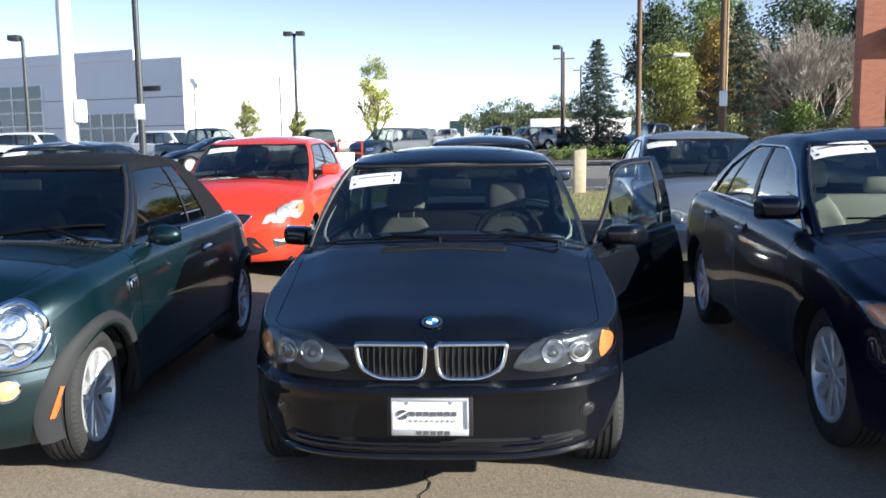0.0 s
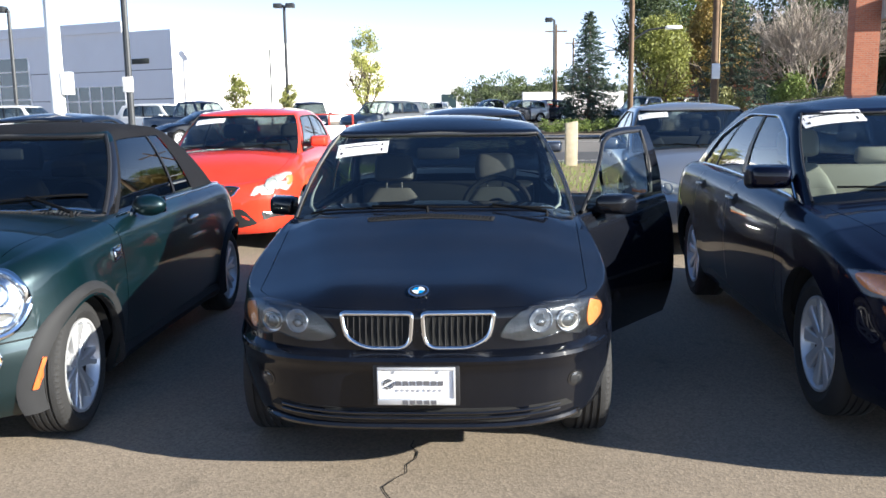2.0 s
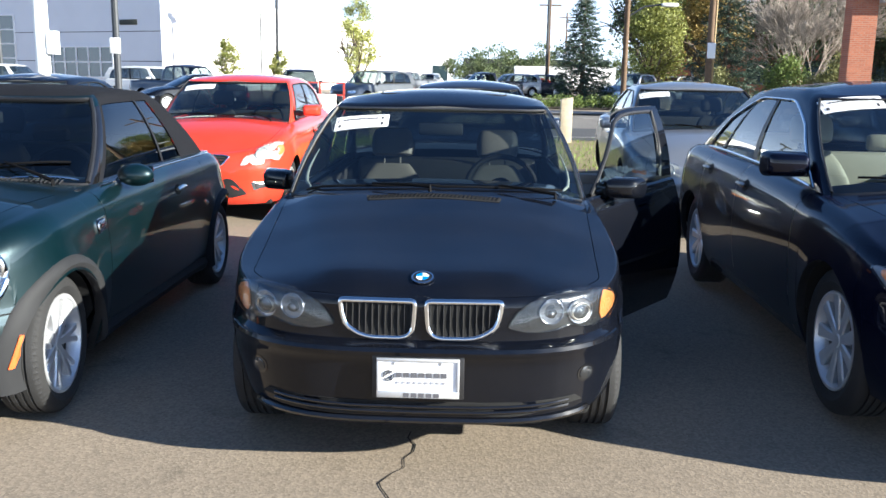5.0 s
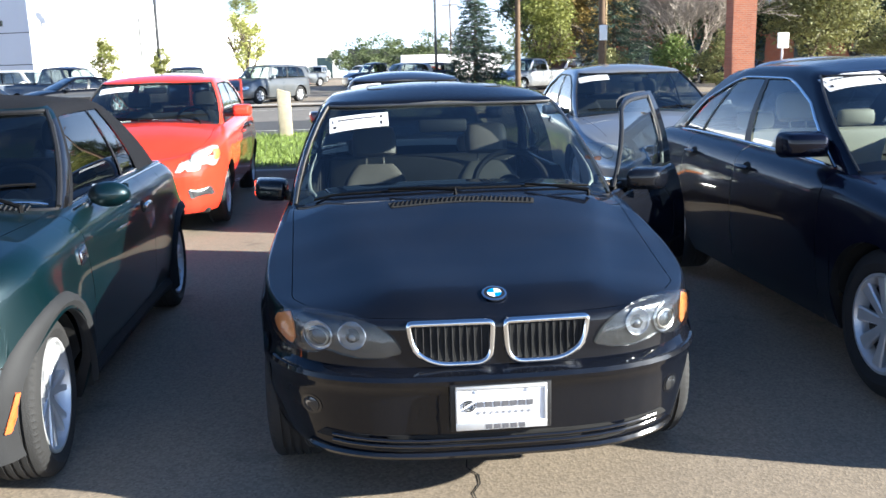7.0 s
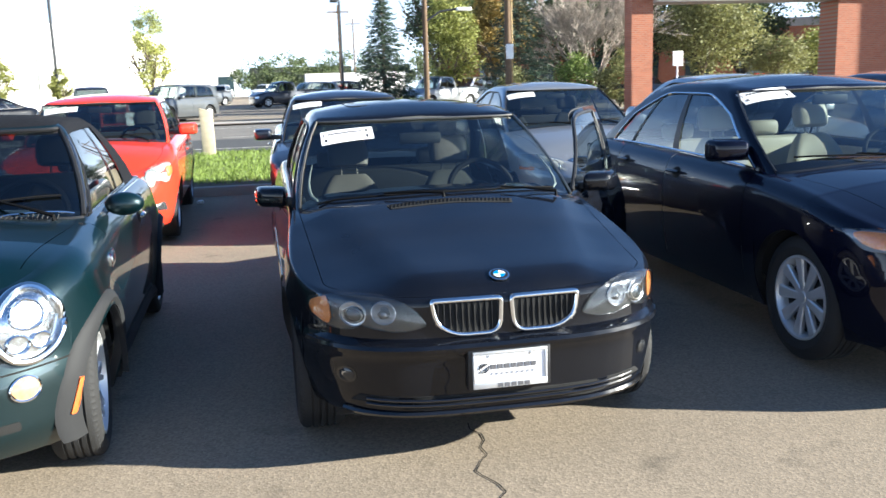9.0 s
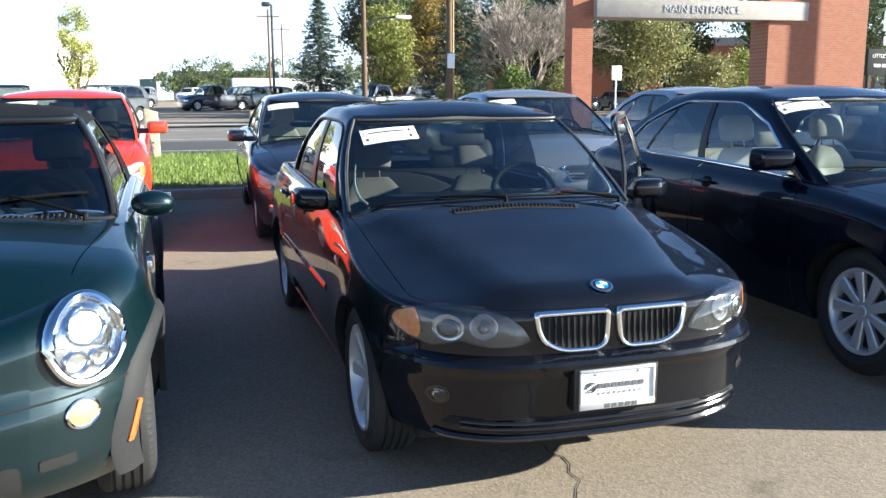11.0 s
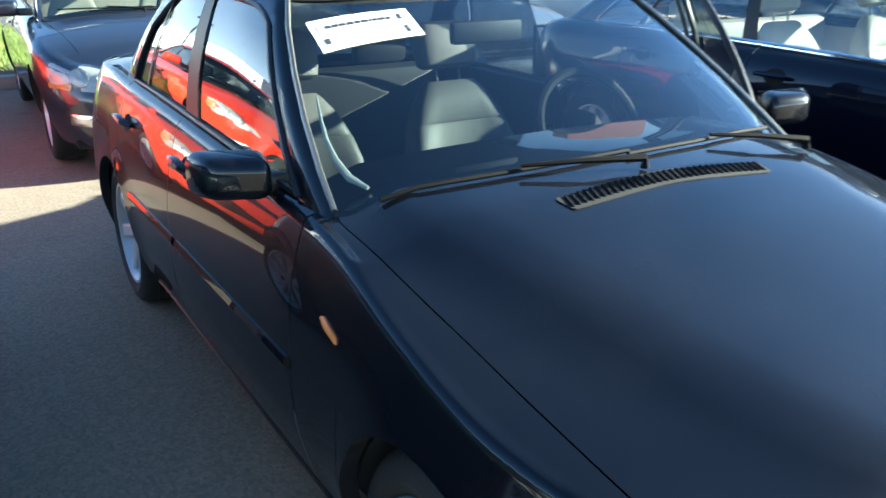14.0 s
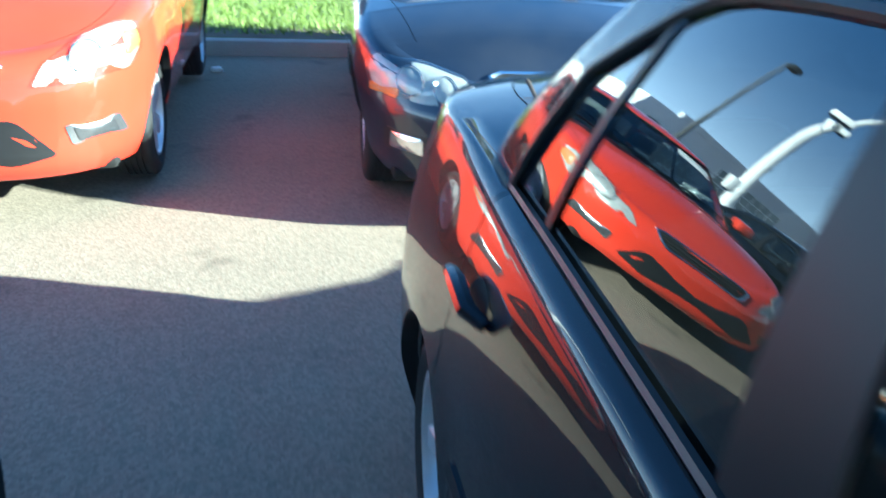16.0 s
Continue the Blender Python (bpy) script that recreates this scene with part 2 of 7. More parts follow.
def tube(name, pts, r, material, parent=None, label="", n=8, closed=False, flat=1.0, up=(0, 0, 1)):
    V, F = tube_data(pts, r, n, closed, flat, up)
    return sheet(name, V, F, material, parent, label)


def join(parts):
    V, F = [], []
    for v, f in parts:
        o = len(V)
        V += list(v)
        F += [tuple(i + o for i in q) for q in f]
    return V, F


def lathe(profile, n=48, axis="x", closed=False):
    """Profile of (radius, offset along the axis) turned round the axis."""
    V, F = [], []
    k = len(profile)
    for i in range(n):
        a = 2 * math.pi * i / n
        c, s = math.cos(a), math.sin(a)
        for r, h in profile:
            V.append((h, r * c, r * s) if axis == "x" else ((r * c, r * s, h) if axis == "z" else (r * c, h, r * s)))
    for i in range(n):
        for j in range(k if closed else k - 1):
            F.append((i * k + j, i * k + (j + 1) % k, ((i + 1) % n) * k + (j + 1) % k, ((i + 1) % n) * k + j))
    return V, F


def smooth_curve(tab):
    """A smooth function through (x, value) pairs, flat beyond its ends."""
    X = np.array([p[0] for p in tab], float)
    Y = np.array([p[1] for p in tab], float)
    if len(X) < 3:
        return lambda q: float(np.interp(q, X, Y))
    h = np.diff(X)
    d = np.diff(Y) / h
    g = np.zeros(len(X))
    for i in range(1, len(X) - 1):
        if d[i - 1] * d[i] > 0:
            w1, w2 = 2 * h[i] + h[i - 1], h[i] + 2 * h[i - 1]
            g[i] = (w1 + w2) / (w1 / d[i - 1] + w2 / d[i])
    g[0], g[-1] = d[0], d[-1]

    X, Y, h, g = X.tolist(), Y.tolist(), h.tolist(), g.tolist()
    n = len(X)
    seen = {}

    def f(q):
        v = seen.get(q)
        if v is not None:
            return v
        key = q
        q = min(max(q, X[0]), X[-1])
        i = 0
        while i < n - 2 and X[i + 1] < q:
            i += 1
        t = (q - X[i]) / h[i]
        v = (2 * t**3 - 3 * t**2 + 1) * Y[i] + (t**3 - 2 * t**2 + t) * h[i] * g[i] + (-2 * t**3 + 3 * t**2) * Y[i + 1] + (t**3 - t**2) * h[i] * g[i + 1]
        seen[key] = v
        return v

    return f


def rounded(points, n=6, r=0.25):
    """A closed outline with its corners rounded: each corner cut by r of its shorter side."""
    P = [Vector((p[0], p[1])) for p in points]
    out = []
    k = len(P)
    for i in range(k):
        a, b, c = P[i - 1], P[i], P[(i + 1) % k]
        q = min((a - b).length, (c - b).length) * r
        s, e = b + (a - b).normalized() * q, b + (c - b).normalized() * q
        for j in range(n + 1):
            t = j / n
            out.append((1 - t) ** 2 * s + 2 * t * (1 - t) * b + t * t * e)
    return [(p.x, p.y) for p in out]


GROUND_RISE = 0.011


def gz(y):
    """Height of the ground, which rises gently away from the front row."""
    t = min(max(y - 4.5, 0.0), 126.0)
    return GROUND_RISE * t


# ---- cars ----
from mathutils.bvhtree import BVHTree


class Shell:
    """The skin of a car: a lofted lower body, bonnet, deck, cabin and roof, sorted into panels."""

    def __init__(self, S):
        self.S = S
        self.panels = {}
        self.all_v, self.all_f = [], []

    def add(self, key, quad, flip=False):
        if flip:
            quad = quad[::-1]
        self.panels.setdefault(key, []).append(quad)

    def quad_mesh(self, key):
        index, V, F = {}, [], []
        for q in self.panels[key]:
            f = []
            for p in q:
                k = (round(p[0], 5), round(p[1], 5), round(p[2], 5))
                if k not in index:
                    index[k] = len(V)
                    V.append(p)
                if not f or f[-1] != index[k]:
                    f.append(index[k])
            if len(f) > 1 and f[0] == f[-1]:
                f.pop()
            if len(f) >= 3 and len(set(f)) == len(f):
                F.append(tuple(f))
        return V, F

    def finish(self):
        for key in self.panels:
            V, F = self.quad_mesh(key)
            o = len(self.all_v)
            self.all_v += V
            self.all_f += [tuple(i + o for i in f) for f in F]
        self.bvh = BVHTree.FromPolygons(self.all_v, self.all_f)

    def cast(self, a, b, side):
        """The skin's place and outward normal, seen from a side: front (x, z), back (x, z), left or right (y, z), top (x, y)."""
        o, d = {"front": ((a, -3, b), (0, 1, 0)), "back": ((a, 9, b), (0, -1, 0)), "left": ((-3, a, b), (1, 0, 0)),
                "right": ((3, a, b), (-1, 0, 0)), "top": ((a, b, 4), (0, 0, -1))}[side]
        p, nrm, _, _ = self.bvh.ray_cast(Vector(o), Vector(d))
        if p is None:
            p, nrm, _, _ = self.bvh.find_nearest(Vector(o) + Vector(d) * 3)
        if nrm.dot(Vector(d)) > 0:
            nrm = -nrm
        return p, nrm


def build_shell(S):
    sh = Shell(S)
    W, L = S["W"], S["L"]
    Df, Dr, nf, nr = S["Df"], S["Dr"], S.get("nf", 2.5), S.get("nr", 2.6)
    step = S.get("step", 0.05)
    zsh, crown = smooth_curve(S["shoulder"]), smooth_curve(S["crown"])
    side, front, rear = smooth_curve(S["side"]), smooth_curve(S["front"]), smooth_curve(S["rear"])
    sill = smooth_curve(S["sill"])
    R, hz = S["arch"], S["hub_z"]
    hubs = (S["hub_f"], S["hub_r"])
    rs = S.get("shoulder_r", 0.07)

    def halfw(y):
        w = W
        if y < Df:
            w = W * max(0.0, 1 - (1 - y / Df) ** nf) ** (1 / nf)
        elif y > L - Dr:
            w = W * max(0.0, 1 - (1 - (L - y) / Dr) ** nr) ** (1 / nr)
        return w

    def zbot(y):
        for h in hubs:
            if abs(y - h) < R - 1e-6:
                return max(sill(y), hz + math.sqrt(R * R - (y - h) ** 2))
        return sill(y)

    def surf(y, v):
        zb, zt = zbot(y), zsh(y)
        z = zb + (zt - zb) * v
        d = zt - z
        q = rs - math.sqrt(max(0.0, rs * rs - (rs - d) ** 2)) if d < rs else 0.0
        x = halfw(y)
        wf, wr = max(0.0, 1 - y / Df) ** 0.8, max(0.0, 1 - (L - y) / Dr) ** 0.8
        flare = 0.0
        for h in hubs:
            e = math.hypot(y - h, z - hz) - R
            flare += S.get("flare", 0.012) * math.exp(-(max(e, 0) / S.get("flare_w", 0.06)) ** 1.3)
        x = x - (side(z) + q) * (x / W) ** 2 + flare * (x / W) ** 3
        return (x, y + (front(z) + q) * wf - (rear(z) + q) * wr, z)

    # stations along the length
    ys = set()
    for i in range(15):
        th = math.pi / 2 * i / 14
        ys.add(round(Df * (1 - math.cos(th) ** (2 / nf)), 4))
        ys.add(round(L - Dr * (1 - math.cos(th) ** (2 / nr)), 4))
    k = int(L / step)
    ys |= {round(L * i / k, 4) for i in range(1, k)}
    for h in hubs:
        ys |= {round(h - R * math.cos(math.pi * i / 20), 4) for i in range(21)}
        ys |= {round(h - R - 0.001, 4), round(h + R + 0.001, 4)}
    cuts = S["doors"]
    gap = 0.0028
    for c in cuts:
        ys = {y for y in ys if abs(y - c) > 0.012}
        ys |= {c - gap, c + gap}
    ys = sorted(ys)
    ys = [y for i, y in enumerate(ys) if i == 0 or y - ys[i - 1] > 0.0006]
    nv = S.get("levels", 16)
    vs = [i / nv for i in range(nv)] + [1 - 0.5 / nv, 1 - 0.2 / nv, 1.0]
    split = S.get("bumper_z", 0.5)
    names = S.get("door_names", ["front_wing", "front_door", "rear_door", "rear_wing"])

    def side_key(y):
        for c, nme in zip(list(cuts) + [99], names):
            if abs(y - c) < gap:
                return "seam"
            if y < c:
                return nme
        return names[-1]

    for sx, sname in ((-1, "r"), (1, "l")):
        grid = [[(sx * p[0], p[1], p[2]) for p in (surf(y, v) for v in vs)] for y in ys]
        for i in range(len(ys) - 1):
            ym = (ys[i] + ys[i + 1]) / 2
            key = side_key(ym)
            for j in range(len(vs) - 1):
                q = [grid[i][j], grid[i + 1][j], grid[i + 1][j + 1], grid[i][j + 1]]
                kk = key + "_" + sname
                if key == "seam":
                    q = [(p[0] - sx * 0.007, p[1], p[2]) for p in q]
                    kk = "seam"
                else:
                    zm = (q[0][2] + q[2][2]) / 2
                    if ym < hubs[0] - R * 0.98 and zm < split:
                        kk = "front_bumper"
                    elif ym > hubs[1] + R * 0.98 and zm < S.get("rear_bumper_z", 0.62):
                        kk = "rear_bumper"
                sh.add(kk, q, sx < 0)
        # arch return, inward
        for h in hubs:
            loop = [surf(y, 0) for y in ys if abs(y - h) <= R + 1e-4]
            for a, b in zip(loop, loop[1:]):
                sh.add("arch_lip%d_" % hubs.index(h) + sname, [(sx * a[0], a[1], a[2]), (sx * b[0], b[1], b[2]), (sx * (b[0] - 0.04), b[1], b[2]), (sx * (a[0] - 0.04), a[1], a[2])])

    # bonnet and deck
    y_cowl, y_deck = S["y_cowl"] + S["Dc"] + 0.12, S["y_back"] - S["Dk"] - 0.1
    bx0, by0, bx1, by1 = S.get("bonnet_line", (0.6, 0.34, 0.69, 1.26))
    dx, cut_d = S.get("deck_half", 0.8), S.get("deck_back", L - 0.12)

    def cap(y, c):
        p = surf(y, 1)
        z = p[2] + crown(y) * (1 - abs(c) ** 2.2)
        if "crease" in S and y < y_cowl:
            # the raised middle of the bonnet, spreading from the grilles to the pillars
            d = (abs(c) - crease_c(y)) * p[0]
            z += S["crease"][2] * min(1.0, y / 0.12) * (max(0.0, 1 - d / 0.12) if d > 0 else 1 - 0.5 * min(1.0, -d / 0.3))
        return (c * p[0], p[1], z)

    def crease_c(y):
        X = max(surf(y, 1)[0], 0.05)
        a, b = S["crease"][:2]
        return min((a + (b - a) * y / 1.2) / X, 0.8 * seam_c(y))

    def seam_c(y):
        X = max(surf(y, 1)[0], 0.05)
        if y < y_cowl:
            yy = max(y, by0)
            return min(0.965, (bx0 + (bx1 - bx0) * (yy - by0) / (by1 - by0)) / max(surf(yy, 1)[0], 0.05))
        return dx

    def col_set(y):
        h = seam_c(y)
        g = S.get("shut", 0.0055) / max(surf(y, 1)[0], 0.2)
        if "crease" in S and y < y_cowl:
            q = crease_c(y)
            half = [q * i / 5 for i in range(1, 6)] + [q + (h - q) * i / 4 for i in range(1, 5)]
        else:
            half = [h * i / 9 for i in range(1, 10)]
        half = half + [h + g, h + g + (1 - h - g) * 0.4, h + g + (1 - h - g) * 0.75, 1.0]
        return [-c for c in reversed(half)] + [0.0] + half

    sh.cap = cap
    caps = [y for y in ys if y < y_cowl or y > y_deck]
    for i in range(len(caps) - 1):
        a, b = caps[i], caps[i + 1]
        if b - a > 0.3:
            continue
        ca, cb = col_set(a), col_set(b)
        for k in range(len(ca) - 1):
            q = [cap(a, ca[k]), cap(b, cb[k]), cap(b, cb[k + 1]), cap(a, ca[k + 1])]
            n = abs(k + 0.5 - (len(ca) - 1) / 2)
            fr = a < y_cowl
            cutz = (a >= by0 - 0.02) if fr else (b <= cut_d)
            sd = "r" if k < len(ca) / 2 - 1 else "l"
            if 9 < n < 10 and cutz:
                sh.add("seam", [(p[0], p[1], p[2] - 0.006) for p in q], True)
            elif fr:
                sh.add("bonnet" if (n < 9 or not cutz) else "front_wing_" + sd, q, True)
            else:
                sh.add("boot_lid" if n < 9 else "rear_wing_" + sd, q, True)

    # cabin
    yc, Dc, yh, Dt = S["y_cowl"], S["Dc"], S["y_header"], S["Dt"]
    yb, Dk, yr, Dq = S["y_back"], S["Dk"], S["y_roof_rear"], S["Dq"]
    wb, wt, nw = S["w_belt"], S["w_roof"], S.get("nw", 3.4)
    roof, rcrown = smooth_curve(S["roof"]), S.get("roof_crown", 0.06)
    wb_r, wt_r = S.get("w_belt_rear", wb), S.get("w_roof_rear", wt)
    st = []
    ths = [0, 9, 18, 27, 36, 45, 53, 60, 66, 71, 75, 79, 83, 87, 90]
    tha, thc = S.get("th_a", 71), S.get("th_c", 71)
    for d in ths:
        a = radians(d)
        s, c = math.sin(a) ** (2 / nw), math.cos(a) ** (2 / nw)
        st.append(((wb * s, yc + Dc * (1 - c)), (wt * s, yh + Dt * (1 - c)), "front", d))
    us = sorted({i / 20 for i in range(1, 20)} | {u for seg in S["dlo"] for u in seg[:2] if 0 < u < 1})
    umap = smooth_curve(S.get("u_map", [(0, 0), (0.5, 0.5), (1, 1)]))
    for u in us:
        f = umap(u)
        st.append(((wb + (wb_r - wb) * u, (yc + Dc) * (1 - u) + (yb - Dk) * u), (wt + (wt_r - wt) * u, (yh + Dt) * (1 - f) + (yr - Dq) * f), "side", u))
    for d in reversed(ths):
        a = radians(d)
        s, c = math.sin(a) ** (2 / nw), math.cos(a) ** (2 / nw)
        st.append(((wb_r * s, yb - Dk * (1 - c)), (wt_r * s, yr - Dq * (1 - c)), "rear", d))
    t0, t1 = S.get("t0", 0.05), S.get("t1", 0.87)
    ts = [0, t0] + [t0 + (t1 - t0) * i / 7 for i in range(1, 7)] + [t1, 0.5 * t1 + 0.5, 0.96, 1.0]
    bulge, wbul = S.get("bulge", 0.03), S.get("screen_bulge", 0.03)

    def belt_z(x, y):
        hw = max(surf(min(max(y, 0.3), L - 0.05), 1)[0], 0.05)
        return zsh(y) + crown(y) * (1 - min(1, abs(x) / hw) ** 2.2) - 0.012

    arc0, arc1 = S.get("arc", (0.62, 0.42))

    def cab(i, t):
        (xb, y0), (xt, y1), kind, val = st[i]
        if kind == "side" and S.get("arc_on", True):
            # the window's upper edge sinks towards the tail in an arc
            g = 1 - arc1 * max(0.0, (val - arc0) / (0.95 - arc0)) ** 2.2 - S.get("arc_f", (0.12, 0.1))[0] * max(0.0, 1 - val / S.get("arc_f", (0.12, 0.1))[1]) ** 2
            t = t * g if t <= t1 else t1 * g + (t - t1) / (1 - t1) * (1 - t1 * g)
        g = 4 * t * (1 - t)
        e = max(0.0, (t - 0.9) / 0.1) ** 2
        x = xb + (xt - xb) * t + bulge * g * (xb / wb) ** 2 - 0.02 * e * (xb / wb) ** 2
        y = y0 + (y1 - y0) * t
        z0, z1 = belt_z(xb, y0), roof(y1)
        z = z0 + (z1 - z0) * t
        if kind == "front":
            y -= wbul * g * (1 - (xb / wb) ** 2)
        if kind == "rear":
            y += S.get("back_bulge", 0.03) * g * (1 - (xb / wb) ** 2)
        return (x, y, z)

    sh.cab, sh.st, sh.ts = cab, st, ts
    canvas = S.get("soft_top", False)
    for sx, sname in ((-1, "r"), (1, "l")):
        for i in range(len(st) - 1):
            kind = st[i][2] if st[i][2] == st[i + 1][2] else "side"
            val = (st[i][3] + st[i + 1][3]) / 2 if st[i][2] == st[i + 1][2] else (0.0 if st[i][2] == "front" else 1.0)
            for j in range(len(ts) - 1):
                tm = (ts[j] + ts[j + 1]) / 2
                q = [cab(i, ts[j]), cab(i + 1, ts[j]), cab(i + 1, ts[j + 1]), cab(i, ts[j + 1])]
                q = [(sx * p[0], p[1], p[2]) for p in q]
                key = "roof" if tm > t1 else ("front_pillar_" if i < len(st) / 2 else "rear_pillar_") + sname
                glass = False
                if kind == "front" and val < tha:
                    key = "windscreen" if t0 < tm < 0.95 else ("cowl_panel" if tm < t0 else key)
                    glass = key == "windscreen"
                elif kind == "rear" and val < thc:
                    glass = 0.06 < tm < 0.93
                    key = "rear_window" if glass else key
                elif kind == "side":
                    seg = [s for s in S["dlo"] if s[0] <= val <= s[1]]
                    if seg:
                        if t0 < tm < t1:
                            key = seg[0][2]
                            if key == "sash_pillar":
                                key = "sash_pillar%d" % S["dlo"].index(seg[0])
                            glass = key.endswith("window")
                            key = key + "_" + sname
                        elif tm < t0:
                            key = "belt_trim_" + sname
                        dk = S.get("open_door")
                        if dk and sname == "l" and val < dk[0] and tm < 0.93:
                            key = "open_" + ("glass" if glass else ("belt" if tm < t0 else "sash"))
                if canvas and (key == "roof" or "_pillar_" in key and "sash" not in key) and not (kind == "front"):
                    key = "soft_top"
                if glass:
                    q = [(p[0] - sx * 0.006 * (1 if kind == "side" else 0), p[1] + (0.004 if kind == "front" else (-0.004 if kind == "rear" else 0)), p[2]) for p in q]
                sh.add(key, q, sx < 0)
    # shelf between shoulder and windows
    for sx, sname in ((-1, "r"), (1, "l")):
        run = [y for y in ys if yc + Dc - 0.25 <= y <= yb - Dk + 0.3]
        for a, b in zip(run, run[1:]):
            key = side_key((a + b) / 2)
            if key == "seam":
                continue
            pa, pb = surf(a, 1), surf(b, 1)

            def inner(y, p):
                w = wb + (wb_r - wb) * min(max((y - yc - Dc) / (yb - Dk - yc - Dc), 0), 1)
                return (sx * (min(w, p[0]) - 0.02), y, belt_z(w, y) - 0.004)

            sh.add(key + "_" + sname, [(sx * pa[0], pa[1], pa[2]), (sx * pb[0], pb[1], pb[2]), inner(b, pb), inner(a, pa)], sx < 0)
    # roof
    top = [cab(i, 1.0) for i in range(len(st))]
    rows = sorted(range(len(st)), key=lambda i: top[i][1])
    y0r, y1r = top[0][1], top[-1][1]
    rc = [i / 8 for i in range(-8, 9)]

    def rp(i, c):
        p = top[i]
        mid = math.sin(math.pi * min(max((p[1] - y0r) / (y1r - y0r), 0), 1)) ** 0.55
        return (c * p[0], p[1], p[2] + rcrown * mid * (1 - abs(c) ** 2.2))

    for i in range(len(st) - 1):
        for c0, c1 in zip(rc, rc[1:]):
            sh.add("soft_top" if canvas else "roof", [rp(i, c0), rp(i + 1, c0), rp(i + 1, c1), rp(i, c1)], True)
    sh.surf, sh.halfw, sh.belt_z, sh.roof_at = surf, halfw, belt_z, rp
    return sh


def panel(sh, name, outline, side, material, parent, label="", lift=0.004, dome=0.0, scales=(1, 0.94, 0.8, 0.55, 0.28), depth=0.012, centre=None):
    """A piece laid on the skin: an outline thrown onto it, raised at the middle by dome, with an edge of some depth."""
    cx = centre[0] if centre else sum(p[0] for p in outline) / len(outline)
    cy = centre[1] if centre else sum(p[1] for p in outline) / len(outline)
    V, F = [], []
    n = len(outline)
    for p in outline:
        a, nr = sh.cast(p[0], p[1], side)
        V.append(a - nr * depth)
    for s in scales:
        for p in outline:
            a, nr = sh.cast(cx + (p[0] - cx) * s, cy + (p[1] - cy) * s, side)
            V.append(a + nr * (lift + dome * (1 - s**2)))
    a, nr = sh.cast(cx, cy, side)
    V.append(a + nr * (lift + dome))
    k = len(scales) + 1
    for r in range(k - 1):
        for i in range(n):
            F.append((r * n + i, r * n + (i + 1) % n, (r + 1) * n + (i + 1) % n, (r + 1) * n + i))
    for i in range(n):
        F.append(((k - 1) * n + i, (k - 1) * n + (i + 1) % n, k * n))
    return sheet(name, V, F, material, parent, label, angle=50)


def on_skin(sh, pts, side, lift):
    out = []
    for p in pts:
        a, nr = sh.cast(p[0], p[1], side)
        out.append(a + nr * lift)
    return out


def bead(sh, name, pts, side, r, material, parent, label="", lift=0.0, closed=False, flat=1.0, n=6):
    q = on_skin(sh, pts, side, lift)
    return tube(name, q, r, material, parent, label, n=n, closed=closed, flat=flat)


def ellipse(cx, cy, rx, ry, n=24):
    return [(cx + rx * math.cos(2 * math.pi * i / n), cy + ry * math.sin(2 * math.pi * i / n)) for i in range(n)]


def disc_on(sh, name, x, z, r, side, material, parent, label="", lift=0.01, dome=0.0, ring=None):
    return panel(sh, name, ellipse(x, z, r, r), side, material, parent, label, lift=lift, dome=dome)


def spoke(n, r0, r1, w0, w1, x0, x1, thick, fork=0.0, twist=0.0):
    """n spokes from the hub to the rim: widths w0 at the hub and w1 at the rim; fork parts each into two."""
    V, F = [], []
    prof = [(r0 + (r1 - r0) * t, w0 + (w1 - w0) * t**1.4, x0 + (x1 - x0) * t) for t in (0, 0.2, 0.4, 0.6, 0.8, 1.0)]
    for i in range(n):
        for sgn in ((-1, 1) if fork else (0,)):
            o = len(V)
            for r, w, x in prof:
                t = (r - r0) / (r1 - r0)
                a = 2 * math.pi * i / n + sgn * fork * (0.25 + 0.75 * t) + twist * t
                c, s = math.cos(a), math.sin(a)
                ww = w * (0.55 if fork else 1.0)
                for dx, dw in ((0, -0.5), (-0.006, -0.36), (-0.006, 0.36), (0, 0.5), (thick, 0.45), (thick, -0.45)):
                    V.append((x + dx, r * c - ww * dw * s, r * s + ww * dw * c))
            for k in range(len(prof) - 1):
                for j in range(6):
                    F.append((o + k * 6 + j, o + k * 6 + (j + 1) % 6, o + (k + 1) * 6 + (j + 1) % 6, o + (k + 1) * 6 + j))
    return V, F


WHEELS = {}


